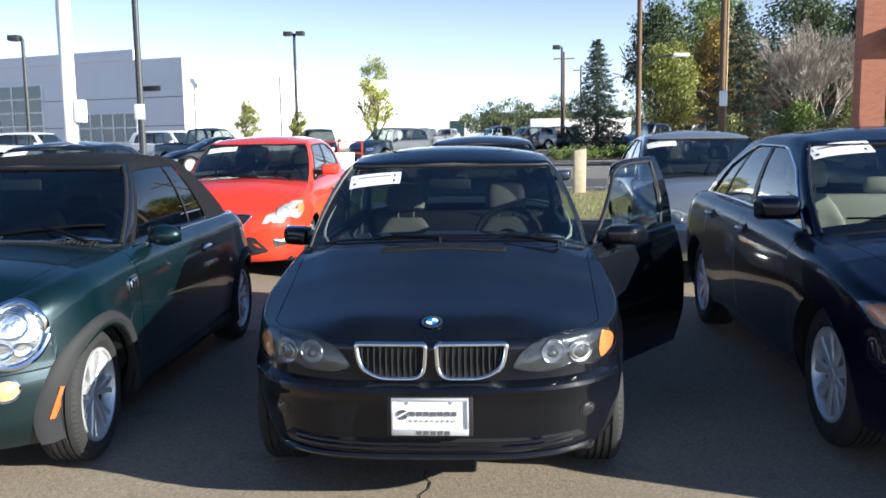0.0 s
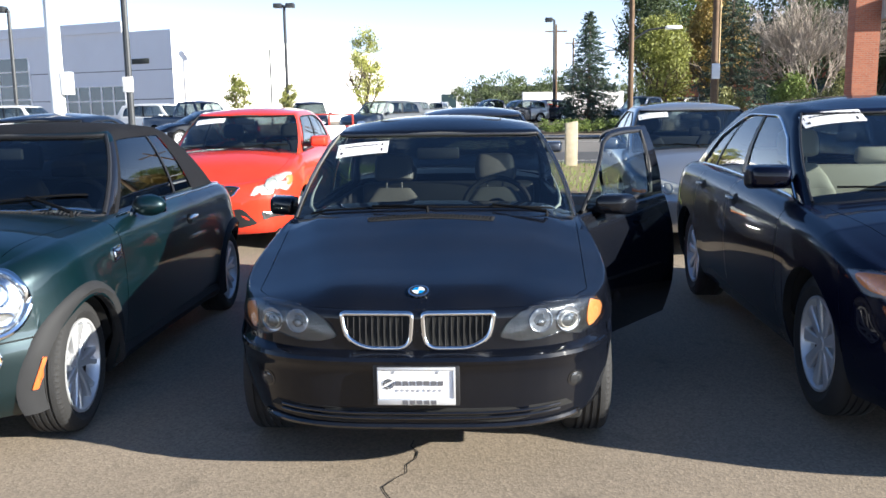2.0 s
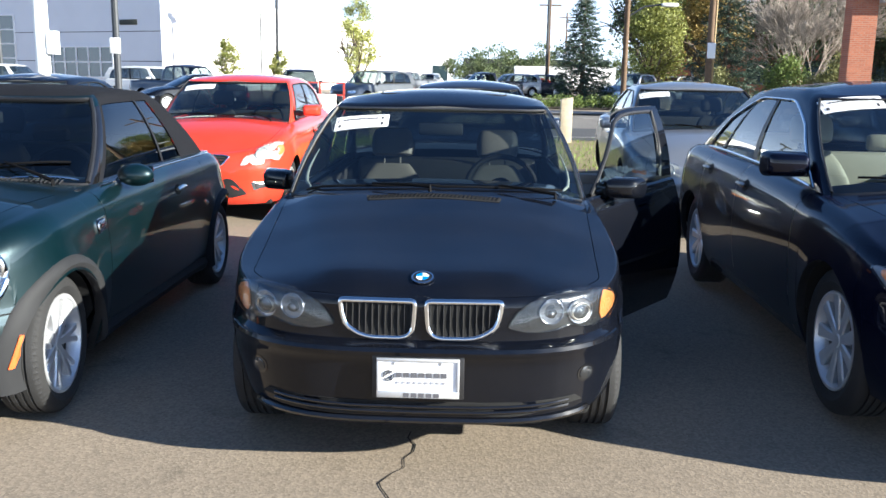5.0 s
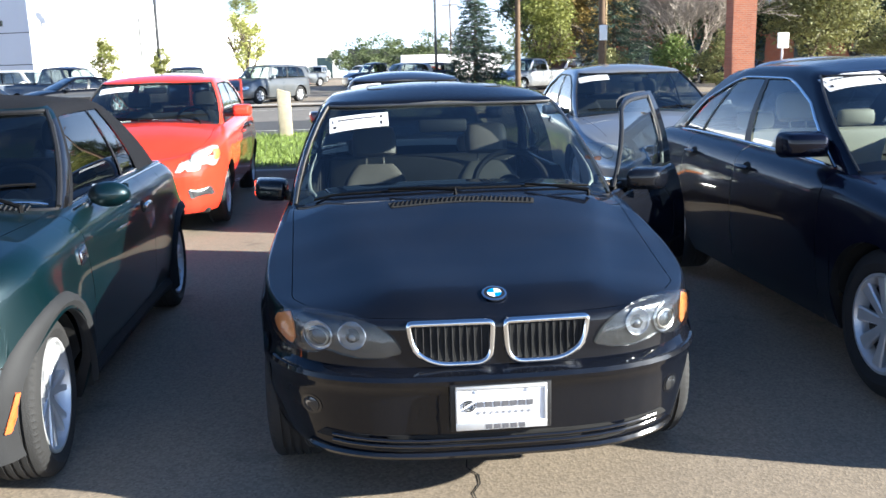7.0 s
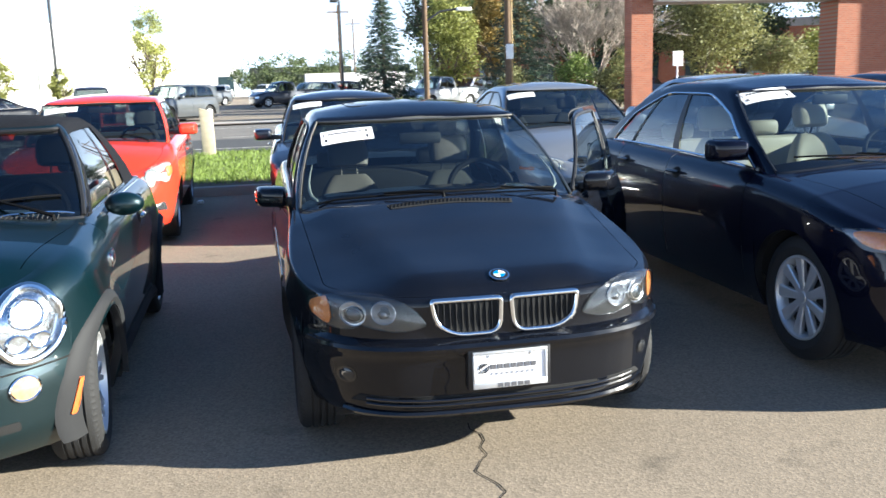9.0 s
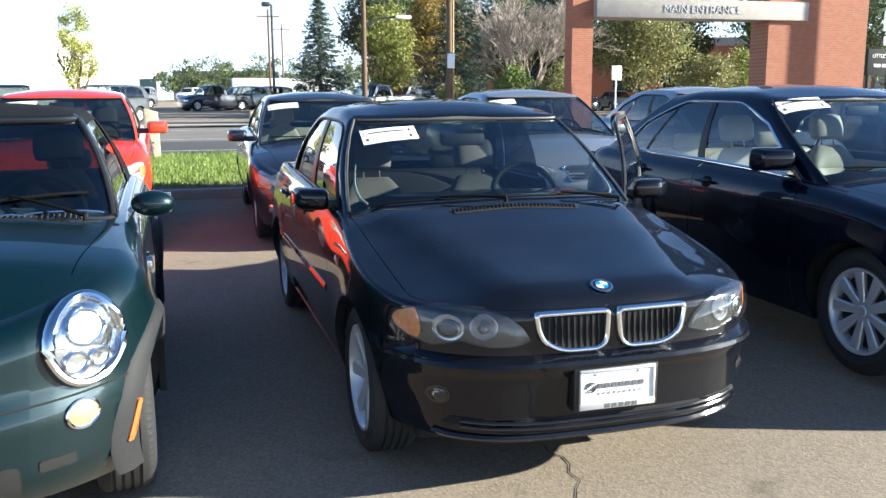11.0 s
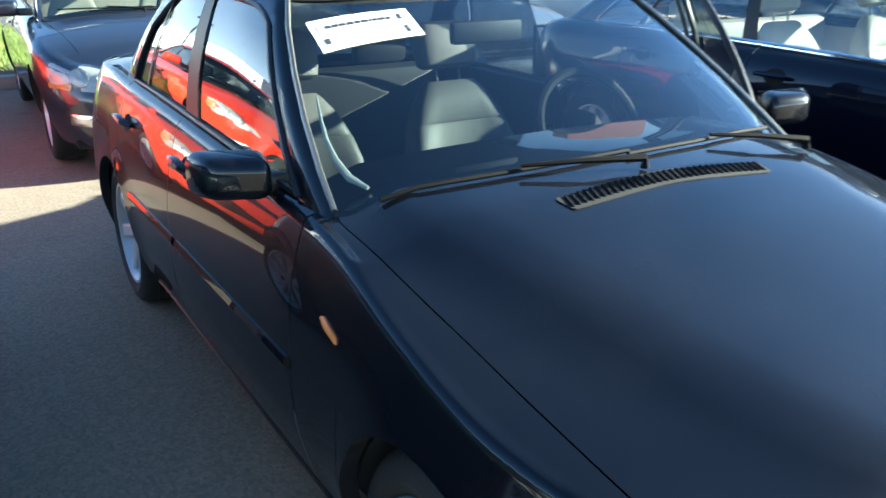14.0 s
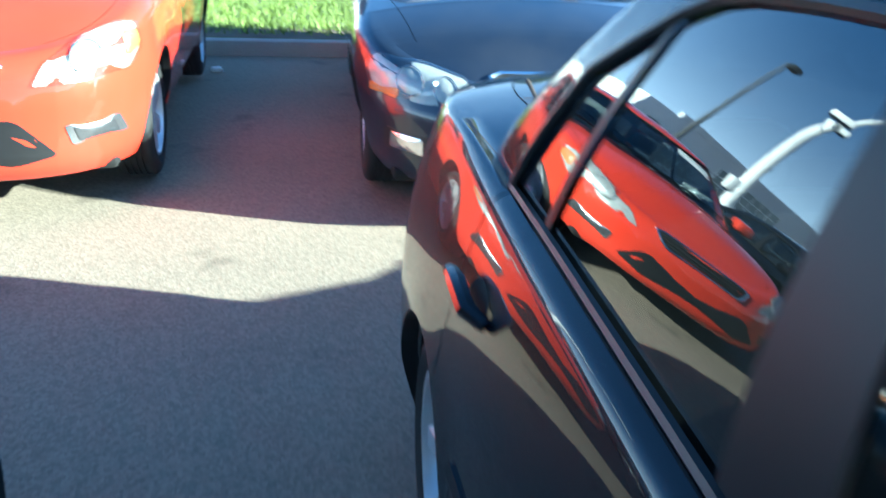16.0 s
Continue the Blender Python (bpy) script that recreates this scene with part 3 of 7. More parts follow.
def wheel_mesh(kind, r, rim, width, spec):
    """Tyre and rim meshes; the outer face looks along -x."""
    key = (kind, r, rim)
    if key in WHEELS:
        return WHEELS[key]
    h = width / 2
    tp = [(rim + 0.004, -h * 0.72), (rim + 0.016, -h * 0.9), (rim + (r - rim) * 0.45, -h * 1.03), (r - 0.022, -h * 0.95), (r - 0.008, -h * 0.84), (r - 0.001, -h * 0.7)]
    for g in (-0.45, -0.15, 0.15, 0.45):
        tp += [(r, h * g - 0.006), (r - 0.007, h * g - 0.005), (r - 0.007, h * g + 0.005), (r, h * g + 0.006)]
    tp += [(r - 0.001, h * 0.7), (r - 0.008, h * 0.84), (r - 0.022, h * 0.95), (rim + (r - rim) * 0.45, h * 1.03), (rim, h * 0.8)]
    nb = spec.get("blocks", 0)
    V, F = lathe(tp, 2 * nb if nb else 56)
    if nb:
        # sipes across the shoulders of the tread
        k = len(tp)
        for i in range(2 * nb):
            if i % 2:
                for j in [q for q in range(k) if 0.6 * h < abs(tp[q][1]) < 0.97 * h and tp[q][0] > r - 0.03]:
                    x, y, z = V[i * k + j]
                    f = (tp[j][0] - 0.006) / tp[j][0]
                    V[i * k + j] = (x, y * f, z * f)
    tyre = bpy.data.meshes.new("tyre")
    tyre.from_pydata(V, [], F)
    tyre.materials.append(M["rubber"])
    x0 = -h * 0.82
    rp = [(rim + 0.009, x0 - 0.002), (rim + 0.008, x0 - 0.010), (rim - 0.004, x0 - 0.010), (rim - 0.010, x0 + 0.003), (rim - 0.016, x0 + 0.014), (rim - 0.022, x0 + 0.06), (rim - 0.03, h * 0.7), (rim - 0.01, h * 0.85)]
    parts = [lathe(rp, 48)]
    dish = spec.get("dish", 0.02)
    parts.append(spoke(spec["n"], 0.03, rim - 0.012, spec["w0"], spec["w1"], x0 + dish, x0 + 0.008, spec.get("thick", 0.025), spec.get("fork", 0.0), spec.get("twist", 0.0)))
    parts.append(lathe([(0.0, x0 + dish - 0.010), (0.026, x0 + dish - 0.010), (0.034, x0 + dish - 0.004), (0.066, x0 + dish - 0.002), (0.072, x0 + dish + 0.03)], 28))
    V, F = join(parts)
    nrim = len(F)
    # bk: flat dark disc, shade behind the spokes put into colour; bd: brake disc
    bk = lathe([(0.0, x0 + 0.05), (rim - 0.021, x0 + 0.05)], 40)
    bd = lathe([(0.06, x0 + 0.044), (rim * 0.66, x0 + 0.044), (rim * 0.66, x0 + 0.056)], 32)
    nuts = []
    for i in range(spec.get("nuts", 5)):
        a = 2 * math.pi * (i + 0.5) / spec.get("nuts", 5)
        v, f = lathe([(0.0, x0 + dish - 0.003), (0.009, x0 + dish - 0.003), (0.009, x0 + dish + 0.01)], 8)
        nuts.append(([(p[0], p[1] + 0.05 * math.cos(a), p[2] + 0.05 * math.sin(a)) for p in v], f))
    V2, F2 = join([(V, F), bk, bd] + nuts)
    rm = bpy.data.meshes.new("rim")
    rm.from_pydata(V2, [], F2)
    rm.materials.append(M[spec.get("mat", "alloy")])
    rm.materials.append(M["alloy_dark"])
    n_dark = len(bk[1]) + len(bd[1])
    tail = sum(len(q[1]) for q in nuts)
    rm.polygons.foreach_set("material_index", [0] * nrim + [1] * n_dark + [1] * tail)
    for me in (tyre, rm):
        me.polygons.foreach_set("use_smooth", [True] * len(me.polygons))
        me.set_sharp_from_angle(angle=radians(32))
    WHEELS[key] = (tyre, rm)
    return WHEELS[key]


def add_wheels(S, root, steer=0.0):
    tyre, rim = wheel_mesh(S["kind"], S["hub_z"], S["rim"], S.get("tyre_w", 0.205), S["wheel"])
    for y, st in ((S["hub_f"], steer), (S["hub_r"], 0)):
        for s in (-1, 1):
            w = new("wheel")
            w.parent = root
            x = s * (S["W"] - S.get("tuck", 0.045) - S.get("tyre_w", 0.205) / 2)
            w.matrix_local = pose(x, y, S["hub_z"], 0, 0, (180 if s > 0 else 0) + st) @ pose(0, 0, 0, 17 * (y + s), 0, 0)
            t = new("tyre", tyre)
            t.parent = w
            r = new("rim", rim)
            r.parent = w


def cushion(rows, n=20, edge=3.2):
    """A closed upholstered form lofted through rows of (centre, half width, depth, side roll, across, forward)."""
    bm = bmesh.new()
    rings = []
    for c, hw, dp, roll, u, f in rows:
        ring = []
        for k in range(n):
            a = 2 * math.pi * k / n
            cx, cy = math.cos(a), math.sin(a)
            x = math.copysign(abs(cx) ** (2 / edge), cx)
            y = math.copysign(abs(cy) ** (2 / edge), cy)
            push = roll * max(0.0, abs(x) - 0.45) / 0.55 if y > 0 else 0.0
            ring.append(bm.verts.new(c + u * (x * hw) + f * (y * dp / 2 + push)))
        rings.append(ring)
    for a, b in zip(rings, rings[1:]):
        for k in range(n):
            bm.faces.new((a[k], a[(k + 1) % n], b[(k + 1) % n], b[k]))
    bm.faces.new(rings[0][::-1])
    bm.faces.new(rings[-1])
    return bm


def seat_data(w=0.5, back=0.62, tilt=14):
    """Cushion, backrest and headrest meshes of a car seat whose front looks along -y, at the cushion's middle."""
    X, Y, Z = Vector((1, 0, 0)), Vector((0, 1, 0)), Vector((0, 0, 1))
    out = [cushion([(Vector((0, y, z)), w / 2 * k, d, 0.04, X, Z) for y, z, k, d in ((-0.3, -0.07, 0.9, 0.05), (-0.28, -0.07, 0.97, 0.11), (-0.2, -0.065, 1.0, 0.14), (-0.08, -0.07, 1.0, 0.14), (0.05, -0.075, 1.0, 0.14), (0.2, -0.08, 1.0, 0.14), (0.26, -0.08, 0.95, 0.1))])]
    R = Matrix.Rotation(radians(-tilt), 3, "X")
    up, fwd = R @ Z, R @ -Y
    base = Vector((0, 0.25, -0.04))
    out.append(cushion([(base + up * (back * q), w / 2 * k, d, r, X, fwd) for q, k, d, r in ((0.0, 0.86, 0.08, 0.0), (0.03, 0.95, 0.12, 0.03), (0.16, 1.04, 0.13, 0.06), (0.34, 1.06, 0.13, 0.07), (0.36, 1.05, 0.122, 0.066), (0.38, 1.06, 0.13, 0.07), (0.56, 1.03, 0.13, 0.06), (0.7, 0.95, 0.125, 0.04), (0.715, 0.93, 0.118, 0.036), (0.73, 0.92, 0.124, 0.034), (0.86, 0.78, 0.115, 0.015), (0.96, 0.6, 0.09, 0.0), (1.0, 0.5, 0.05, 0.0))], 28))
    bm = cushion([(base + up * (back + q), 0.13 * k, d, 0.0, X, fwd) for q, k, d in ((0.05, 0.8, 0.05), (0.062, 0.95, 0.085), (0.11, 1.0, 0.1), (0.17, 0.98, 0.1), (0.21, 0.88, 0.08), (0.225, 0.7, 0.04))])
    for sx in (-1, 1):
        c = base + up * (back - 0.03) + X * (sx * 0.05)
        V, F = tube_data([c, c + up * 0.12], 0.006, 6)
        vs = [bm.verts.new(v) for v in V]
        for f in F:
            bm.faces.new([vs[q] for q in f])
    out.append(bm)
    return out


def interior(S, sh, root, seat_mat, dash_mat="dash", light=True):
    """Floor, dashboard, wheel, seats and mirror, as far as they show through the glass."""
    W, yc = S["W"], S["y_cowl"]
    zb = sh.belt_z(0.3, yc + 0.5)
    floor_z = 0.28
    wi = W - 0.13
    y_end = S["y_back"] + 0.1
    boxes("cabin_floor", [(-wi, wi, S["hub_f"] + S["arch"] + 0.05, y_end, floor_z - 0.06, floor_z), (-wi, wi, y_end - 0.1, y_end + 0.05, floor_z, zb - 0.04)], M["cloth_dark"], root)
    # dashboard: lofted across
    prof = [(yc - 0.02, zb - 0.055), (yc + 0.2, zb - 0.055), (yc + 0.4, zb - 0.045), (yc + 0.5, zb - 0.07), (yc + 0.54, zb - 0.14), (yc + 0.5, zb - 0.32), (yc + 0.4, zb - 0.5)]
    V, F = [], []
    xs = [i / 12 for i in range(-12, 13)]
    for x in xs:
        for y, z in prof:
            hood = 0.05 * math.exp(-(((x - 0.45 * S.get("drive", 1)) / 0.22) ** 2)) * (1 if y > yc + 0.3 else 0.2)
            V.append((x * (wi - 0.01), y + 0.12 * x * x, z + hood - 0.02 * x * x))
    k = len(prof)
    for i in range(len(xs) - 1):
        for j in range(k - 1):
            F.append((i * k + j, i * k + j + 1, (i + 1) * k + j + 1, (i + 1) * k + j))
    sheet("dashboard", V, F, M[dash_mat], root)
    for s in (-1, 1):
        boxes("door_lining", [(s * wi - 0.02, s * wi + 0.02, yc + 0.6, y_end, floor_z, zb - 0.05)], M[seat_mat if S.get("light_lining") else "dash"], root, bevel=0.01) if not (s > 0 and S.get("open_door")) else None
    sx, sy, sz = S.get("seat_x", 0.37), yc + S.get("seat_y", 1.12), S.get("seat_z", 0.5)
    for s in (-1, 1):
        for nm, bm in zip(("seat_cushion", "seat_backrest", "headrest"), seat_data(0.43, S.get("seat_back", 0.6))):
            ob = part(nm, bm, M[seat_mat], root)
            ob.location = (s * sx, sy, sz)
    if S.get("rear_seat", True):
        bm = bmesh.new()
        ry = sy + 0.72
        box(bm, -wi + 0.06, wi - 0.06, ry - 0.2, ry + 0.3, sz - 0.16, sz - 0.02, 0.05)
        box(bm, -wi + 0.06, wi - 0.06, ry + 0.22, ry + 0.36, sz - 0.06, sz + 0.5, 0.05)
        for x in (-0.36, 0.36):
            box(bm, x - 0.13, x + 0.13, ry + 0.28, ry + 0.36, sz + 0.5, sz + 0.62, 0.035)
        part("rear_bench", bm, M[seat_mat], root)
    # steering wheel
    d = S.get("drive", 1)
    V, F = join([tube_data([(0.185 * math.cos(a), 0.185 * math.sin(a), 0) for a in [2 * math.pi * i / 32 for i in range(32)]], 0.016, 8, True),
                 tube_data([(-0.17, 0, 0), (0, -0.02, -0.03), (0.17, 0, 0)], 0.018, 6), tube_data([(0, -0.18, 0), (0, -0.02, -0.03)], 0.018, 6), lathe([(0.0, 0.0), (0.06, -0.005), (0.075, -0.03), (0.05, -0.08)], 20, "z")])
    ob = sheet("steering_wheel", V, F, M["leather_black"], root)
    ob.matrix_local = pose(d * sx, sy - 0.46, zb - 0.04, 62, 0, 0)
    # interior mirror
    ym = S["y_header"] - 0.12
    V, F = join([tube_data([(0, ym, S["H"] - 0.09), (0, ym + 0.04, S["H"] - 0.15)], 0.008, 6)])
    bm = bmesh.new()
    box(bm, -0.12, 0.12, ym + 0.03, ym + 0.06, S["H"] - 0.2, S["H"] - 0.135, 0.014)
    part("rear_view_mirror", bm, M["dash"], root)
    # headlining
    V, F = [], []
    st = sh.st
    for i in range(0, len(st)):
        p = sh.cab(i, 0.97)
        for c in (-0.97, -0.5, 0, 0.5, 0.97):
            V.append((c * p[0], p[1], p[2] - 0.02 + 0.03 * (1 - c * c)))
    for i in range(len(st) - 1):
        for j in range(4):
            F.append((i * 5 + j, i * 5 + j + 1, (i + 1) * 5 + j + 1, (i + 1) * 5 + j))
    sheet("headlining", V, F, M["leather_grey" if light else "dash"], root)


def door_mirror(S, sh, parent, sx, y, z, material, kind="box", w=0.2, h=0.13, d=0.12, x_in=None, m=None, sweep=0.05):
    """A door mirror: housing, glass and arm, standing off the door."""
    x0 = x_in if x_in is not None else S["w_belt"] + 0.03
    root = new("door_mirror")
    root.parent = parent
    bm = bmesh.new()
    if kind == "round":
        bmesh.ops.create_uvsphere(bm, u_segments=24, v_segments=14, radius=1)
        for v in bm.verts:
            v.co = Vector((v.co.x * w / 2, v.co.y * d / 2 * (1 if v.co.y < 0 else 0.45), v.co.z * h / 2))
    else:
        box(bm, -w / 2, w / 2, -d / 2, d / 2, -h / 2, h / 2, 0.036, seg=4)
        for v in bm.verts:
            if v.co.y < 0:
                v.co.x *= 0.86
                v.co.z *= 0.88
            v.co.y += sweep * (v.co.x / w) * sx + 0.02 * (v.co.x / w) ** 2
    ob = part("housing", bm, material, root)
    ob.location = (sx * (x0 + 0.06 + w / 2), y, z)
    bm = bmesh.new()
    box(bm, -w * 0.42, w * 0.42, 0, 0.004, -h * 0.38, h * 0.38, 0.0)
    g = part("mirror_glass", bm, M["chrome"], root, smooth=False)
    g.location = (sx * (x0 + 0.06 + w / 2), y + (d / 2 + 0.001 if kind != "round" else d * 0.23), z)
    bm = bmesh.new()
    if kind == "round":
        V, F = tube_data([(sx * (x0 - 0.02), y + 0.04, z - 0.14), (sx * (x0 + 0.07), y + 0.01, z - 0.02)], [0.02, 0.017], 8)
        sheet("arm", V, F, M["chrome"], root)
        bm.free()
    else:
        box(bm, min(sx * (x0 - 0.03), sx * (x0 + 0.1)), max(sx * (x0 - 0.03), sx * (x0 + 0.1)), y - 0.02, y + 0.04, z - h * 0.46, z - h * 0.05, 0.012)
        part("arm", bm, M["trim"], root)
    return root


def wiper(sh, root, x0, x1, y0, bow, hinge_x):
    """A wiper lying on the foot of the windscreen."""
    w = new("wiper")
    w.parent = root
    pts = []
    for i in range(9):
        t = i / 8
        x = x0 + (x1 - x0) * t
        p, nrm = sh.cast(x, y0 + bow * (abs(x) / 0.7) ** 2 + 0.02 + 0.03 * t, "top")
        pts.append(p + nrm * 0.010)
    tube("blade", pts, 0.006, M["wiper"], w, n=6)
    p, _ = sh.cast(hinge_x, y0 - 0.05, "top")
    mid = pts[4] + Vector((0, -0.008, 0.012))
    tube("arm", [p + Vector((0, 0, 0.006)), p + Vector((0, 0.0, 0.03)), (p + mid) / 2 + Vector((0, -0.01, 0.02)), mid], [0.011, 0.010, 0.007, 0.005], M["wiper"], w, n=6)


def sticker(sh, root, x0, x1, yl, yu, material=None, bars=True):
    """A printed paper slip inside the top of the windscreen, with rows of unreadable print."""
    V, F = [], []
    n, k = 8, 4
    for i in range(n + 1):
        for j in range(k + 1):
            x, y = x0 + (x1 - x0) * i / n, yl + (yu - yl) * j / k
            p, nr = sh.cast(x, y, "top")
            V.append(p + nr * 0.003)
    for i in range(n):
        for j in range(k):
            a = i * (k + 1) + j
            F.append((a, a + k + 1, a + k + 2, a + 1))
    ob = sheet("window_sticker", V, F, M["paper"], root, "white printed paper slip with dark bars")
    if bars:
        def bar(a0, a1, b0, b1):
            V = []
            for a, b in ((a0, b0), (a1, b0), (a1, b1), (a0, b1)):
                p, nr = sh.cast(x0 + (x1 - x0) * a, yl + (yu - yl) * b, "top")
                V.append(p + nr * 0.0045)
            sheet("print", V, [(0, 1, 2, 3)], M["ink"], ob, smooth=False)

        rnd = random.Random(5)
        a = 0.14
        while a < 0.78:
            w = rnd.uniform(0.02, 0.07)
            bar(a, min(a + w, 0.8), 0.66, 0.76)
            a += w + 0.012
        bar(0.05, 0.065, 0.55, 0.8)
        bar(0.86, 0.9, 0.62, 0.82)
        bar(0.07, 0.12, 0.2, 0.38)
        bar(0.86, 0.9, 0.15, 0.4)
    return ob


def islands(V, F):
    """The separate pieces of a mesh."""
    up = list(range(len(V)))

    def find(i):
        while up[i] != i:
            up[i] = up[up[i]]
            i = up[i]
        return i

    for f in F:
        for i in f[1:]:
            up[find(i)] = find(f[0])
    groups = {}
    for f in F:
        groups.setdefault(find(f[0]), []).append(f)
    out = []
    for fs in groups.values():
        ids = sorted({i for f in fs for i in f})
        at = {i: k for k, i in enumerate(ids)}
        out.append(([V[i] for i in ids], [tuple(at[i] for i in f) for f in fs]))
    return out


def assemble(S, sh, root, body, names_to_mat=None):
    """Every panel of the skin becomes a part of its own."""
    special = {"seam": "seam", "cowl_panel": "trim", "arch_lip": "trim", "windscreen": "glass", "rear_window": S.get("rear_glass", "tint"), "soft_top": "canvas"}
    special.update(names_to_mat or {})
    obs = {}
    for key in list(sh.panels):
        if key.startswith("open_") or key in S.get("skip", ()):
            continue
        base = (key[:-2] if key.endswith(("_l", "_r")) else key).rstrip("0123456789")
        if base in special:
            m = M[special[base]]
        elif base.endswith("window"):
            m = M[S.get("side_glass", "tint")]
        elif base == "belt_trim":
            m = M[S.get("belt", "trim")]
        elif base == "sash_pillar":
            m = M["sash"]
        else:
            m = body
        V, F = sh.quad_mesh(key)
        if key == "seam":
            for v, f in islands(V, F):
                sheet("panel_gap", v, f, m, root, angle=40)
            continue
        ob = sheet({"seam": "panel_gap", "arch_lip": "wheel_arch_lip"}.get(base, base), V, F, m, root, angle=40)
        obs[key] = ob
    # wheel housings and underside
    R, W = S["arch"], S["W"]
    for h in (S["hub_f"], S["hub_r"]):
        for s in (-1, 1):
            V, F = [], []
            ring = [(h - (R + 0.004) * math.cos(math.pi * i / 14), S["hub_z"] + (R + 0.004) * math.sin(math.pi * i / 14)) for i in range(15)]
            for y, z in ring:
                for x in (min(sh.surf(y, 0)[0], W) - 0.035, W - 0.32):
                    V.append((s * x, y, z))
            for i in range(14):
                F.append((2 * i, 2 * i + 1, 2 * i + 3, 2 * i + 2))
            o = len(V)
            V += [(s * (W - 0.32), h, S["hub_z"] - 0.1)] + [(s * (W - 0.32), y, z) for y, z in ring]
            F += [(o, o + 1 + i, o + 2 + i) for i in range(14)]
            sheet("wheel_housing", V, F, M["seam"], root)
    boxes("underbody", [(-W + 0.16, W - 0.16, 0.3, S["L"] - 0.35, 0.17, 0.24)], M["seam"], root, bevel=0.03)
    return obs


def window_edges(S, sh, root, material, r=0.006, sides=("r", "l")):
    """A bead round the side windows."""
    idx = [i for i, s in enumerate(sh.st) if s[2] == "side" and S["dlo"][0][0] <= s[3] <= S["dlo"][-1][1]]
    t0, t1 = S.get("t0", 0.05), S.get("t1", 0.87)
    for s, nm in ((-1, "r"), (1, "l")):
        if nm not in sides:
            continue
        low = [sh.cab(i, t0) for i in idx]
        up = [sh.cab(i, t1) for i in reversed(idx)]
        back = [sh.cab(idx[-1], t0 + (t1 - t0) * k / 4) for k in (1, 2, 3)]
        fwd = [sh.cab(idx[0], t0 + (t1 - t0) * k / 4) for k in (3, 2, 1)]
        loop = [(s * (p[0] + 0.002), p[1], p[2]) for p in low + back + up + fwd]
        tube("window_bead", loop, r, material, root, n=6, closed=True)


def screen_edge(sh, root, material, r=0.007):
    idx = [i for i, s in enumerate(sh.st) if s[2] == "front" and s[3] <= sh.S.get("th_a", 71)]
    a = [sh.cab(i, 0.95) for i in idx]
    up = [sh.cab(idx[-1], t) for t in (0.8, 0.6, 0.4, 0.2, 0.05)]
    right = a + up
    loop = [(-p[0], p[1] - 0.004, p[2] + 0.004) for p in reversed(right)] + [(p[0], p[1] - 0.004, p[2] + 0.004) for p in right[1:]]
    tube("windscreen_bead", loop, r, material, root, n=6)


# ---- the five near cars ----
CAR = dict(
    kind="sedan", W=0.87, L=4.471, H=1.415, Df=0.75, Dr=0.62, hub_f=0.725, hub_r=3.45, hub_z=0.316, rim=0.214, arch=0.343, tyre_w=0.205, tuck=0.05, flare=0.009, flare_w=0.09,
    shoulder=[(0.0, 0.69), (0.12, 0.70), (0.3, 0.712), (0.5, 0.74), (0.8, 0.80), (1.3, 0.895), (2.2, 0.935), (3.2, 0.96), (3.8, 0.985), (4.3, 0.985), (4.471, 0.96)],
    crown=[(0.0, 0.0), (0.03, 0.028), (0.12, 0.045), (0.4, 0.07), (0.9, 0.08), (1.3, 0.06), (2.4, 0.03), (3.7, 0.055), (4.2, 0.05), (4.471, 0.02)],
    side=[(0.18, 0.065), (0.3, 0.028), (0.45, 0.008), (0.57, 0.0), (0.66, 0.002), (0.75, 0.009), (0.83, 0.024), (0.9, 0.046), (0.98, 0.085)],
    front=[(0.17, 0.14), (0.22, 0.075), (0.25, 0.045), (0.33, 0.04), (0.46, 0.03), (0.485, 0.008), (0.51, 0.0), (0.525, 0.01), (0.538, 0.05), (0.6, 0.055), (0.7, 0.062)],
    rear=[(0.2, 0.12), (0.3, 0.03), (0.55, 0.0), (0.6, 0.03), (0.95, 0.07)],
    sill=[(0.0, 0.235), (0.4, 0.22), (1.2, 0.2), (3.0, 0.2), (4.0, 0.24), (4.471, 0.28)],
    doors=[1.18, 2.2, 3.08], shut=0.0032, bonnet_line=(0.68, 0.1, 0.755, 1.26), bumper_z=0.535, shoulder_r=0.035, arc=(0.72, 0.36),
    y_cowl=1.13, Dc=0.2, y_header=1.83, Dt=0.07, y_back=3.86, Dk=0.24, y_roof_rear=3.22, Dq=0.1, w_belt=0.735, w_roof=0.575, w_belt_rear=0.70, w_roof_rear=0.56,
    roof=[(1.84, 1.325), (2.2, 1.365), (2.6, 1.37), (3.2, 1.315)], roof_crown=0.05, u_map=[(0, 0), (0.395, 0.29), (0.78, 0.84), (1, 1)],
    dlo=[(0.02, 0.37, "front_window"), (0.37, 0.41, "sash_pillar"), (0.41, 0.775, "rear_door_window"), (0.775, 0.79, "sash_pillar"), (0.79, 0.93, "quarter_window")],
    side_glass="dark_tint", rear_glass="dark_tint", step=0.03, levels=24, wheel=dict(n=7, w0=0.05, w1=0.062, dish=0.03, thick=0.03, blocks=70), th_a=71,
)


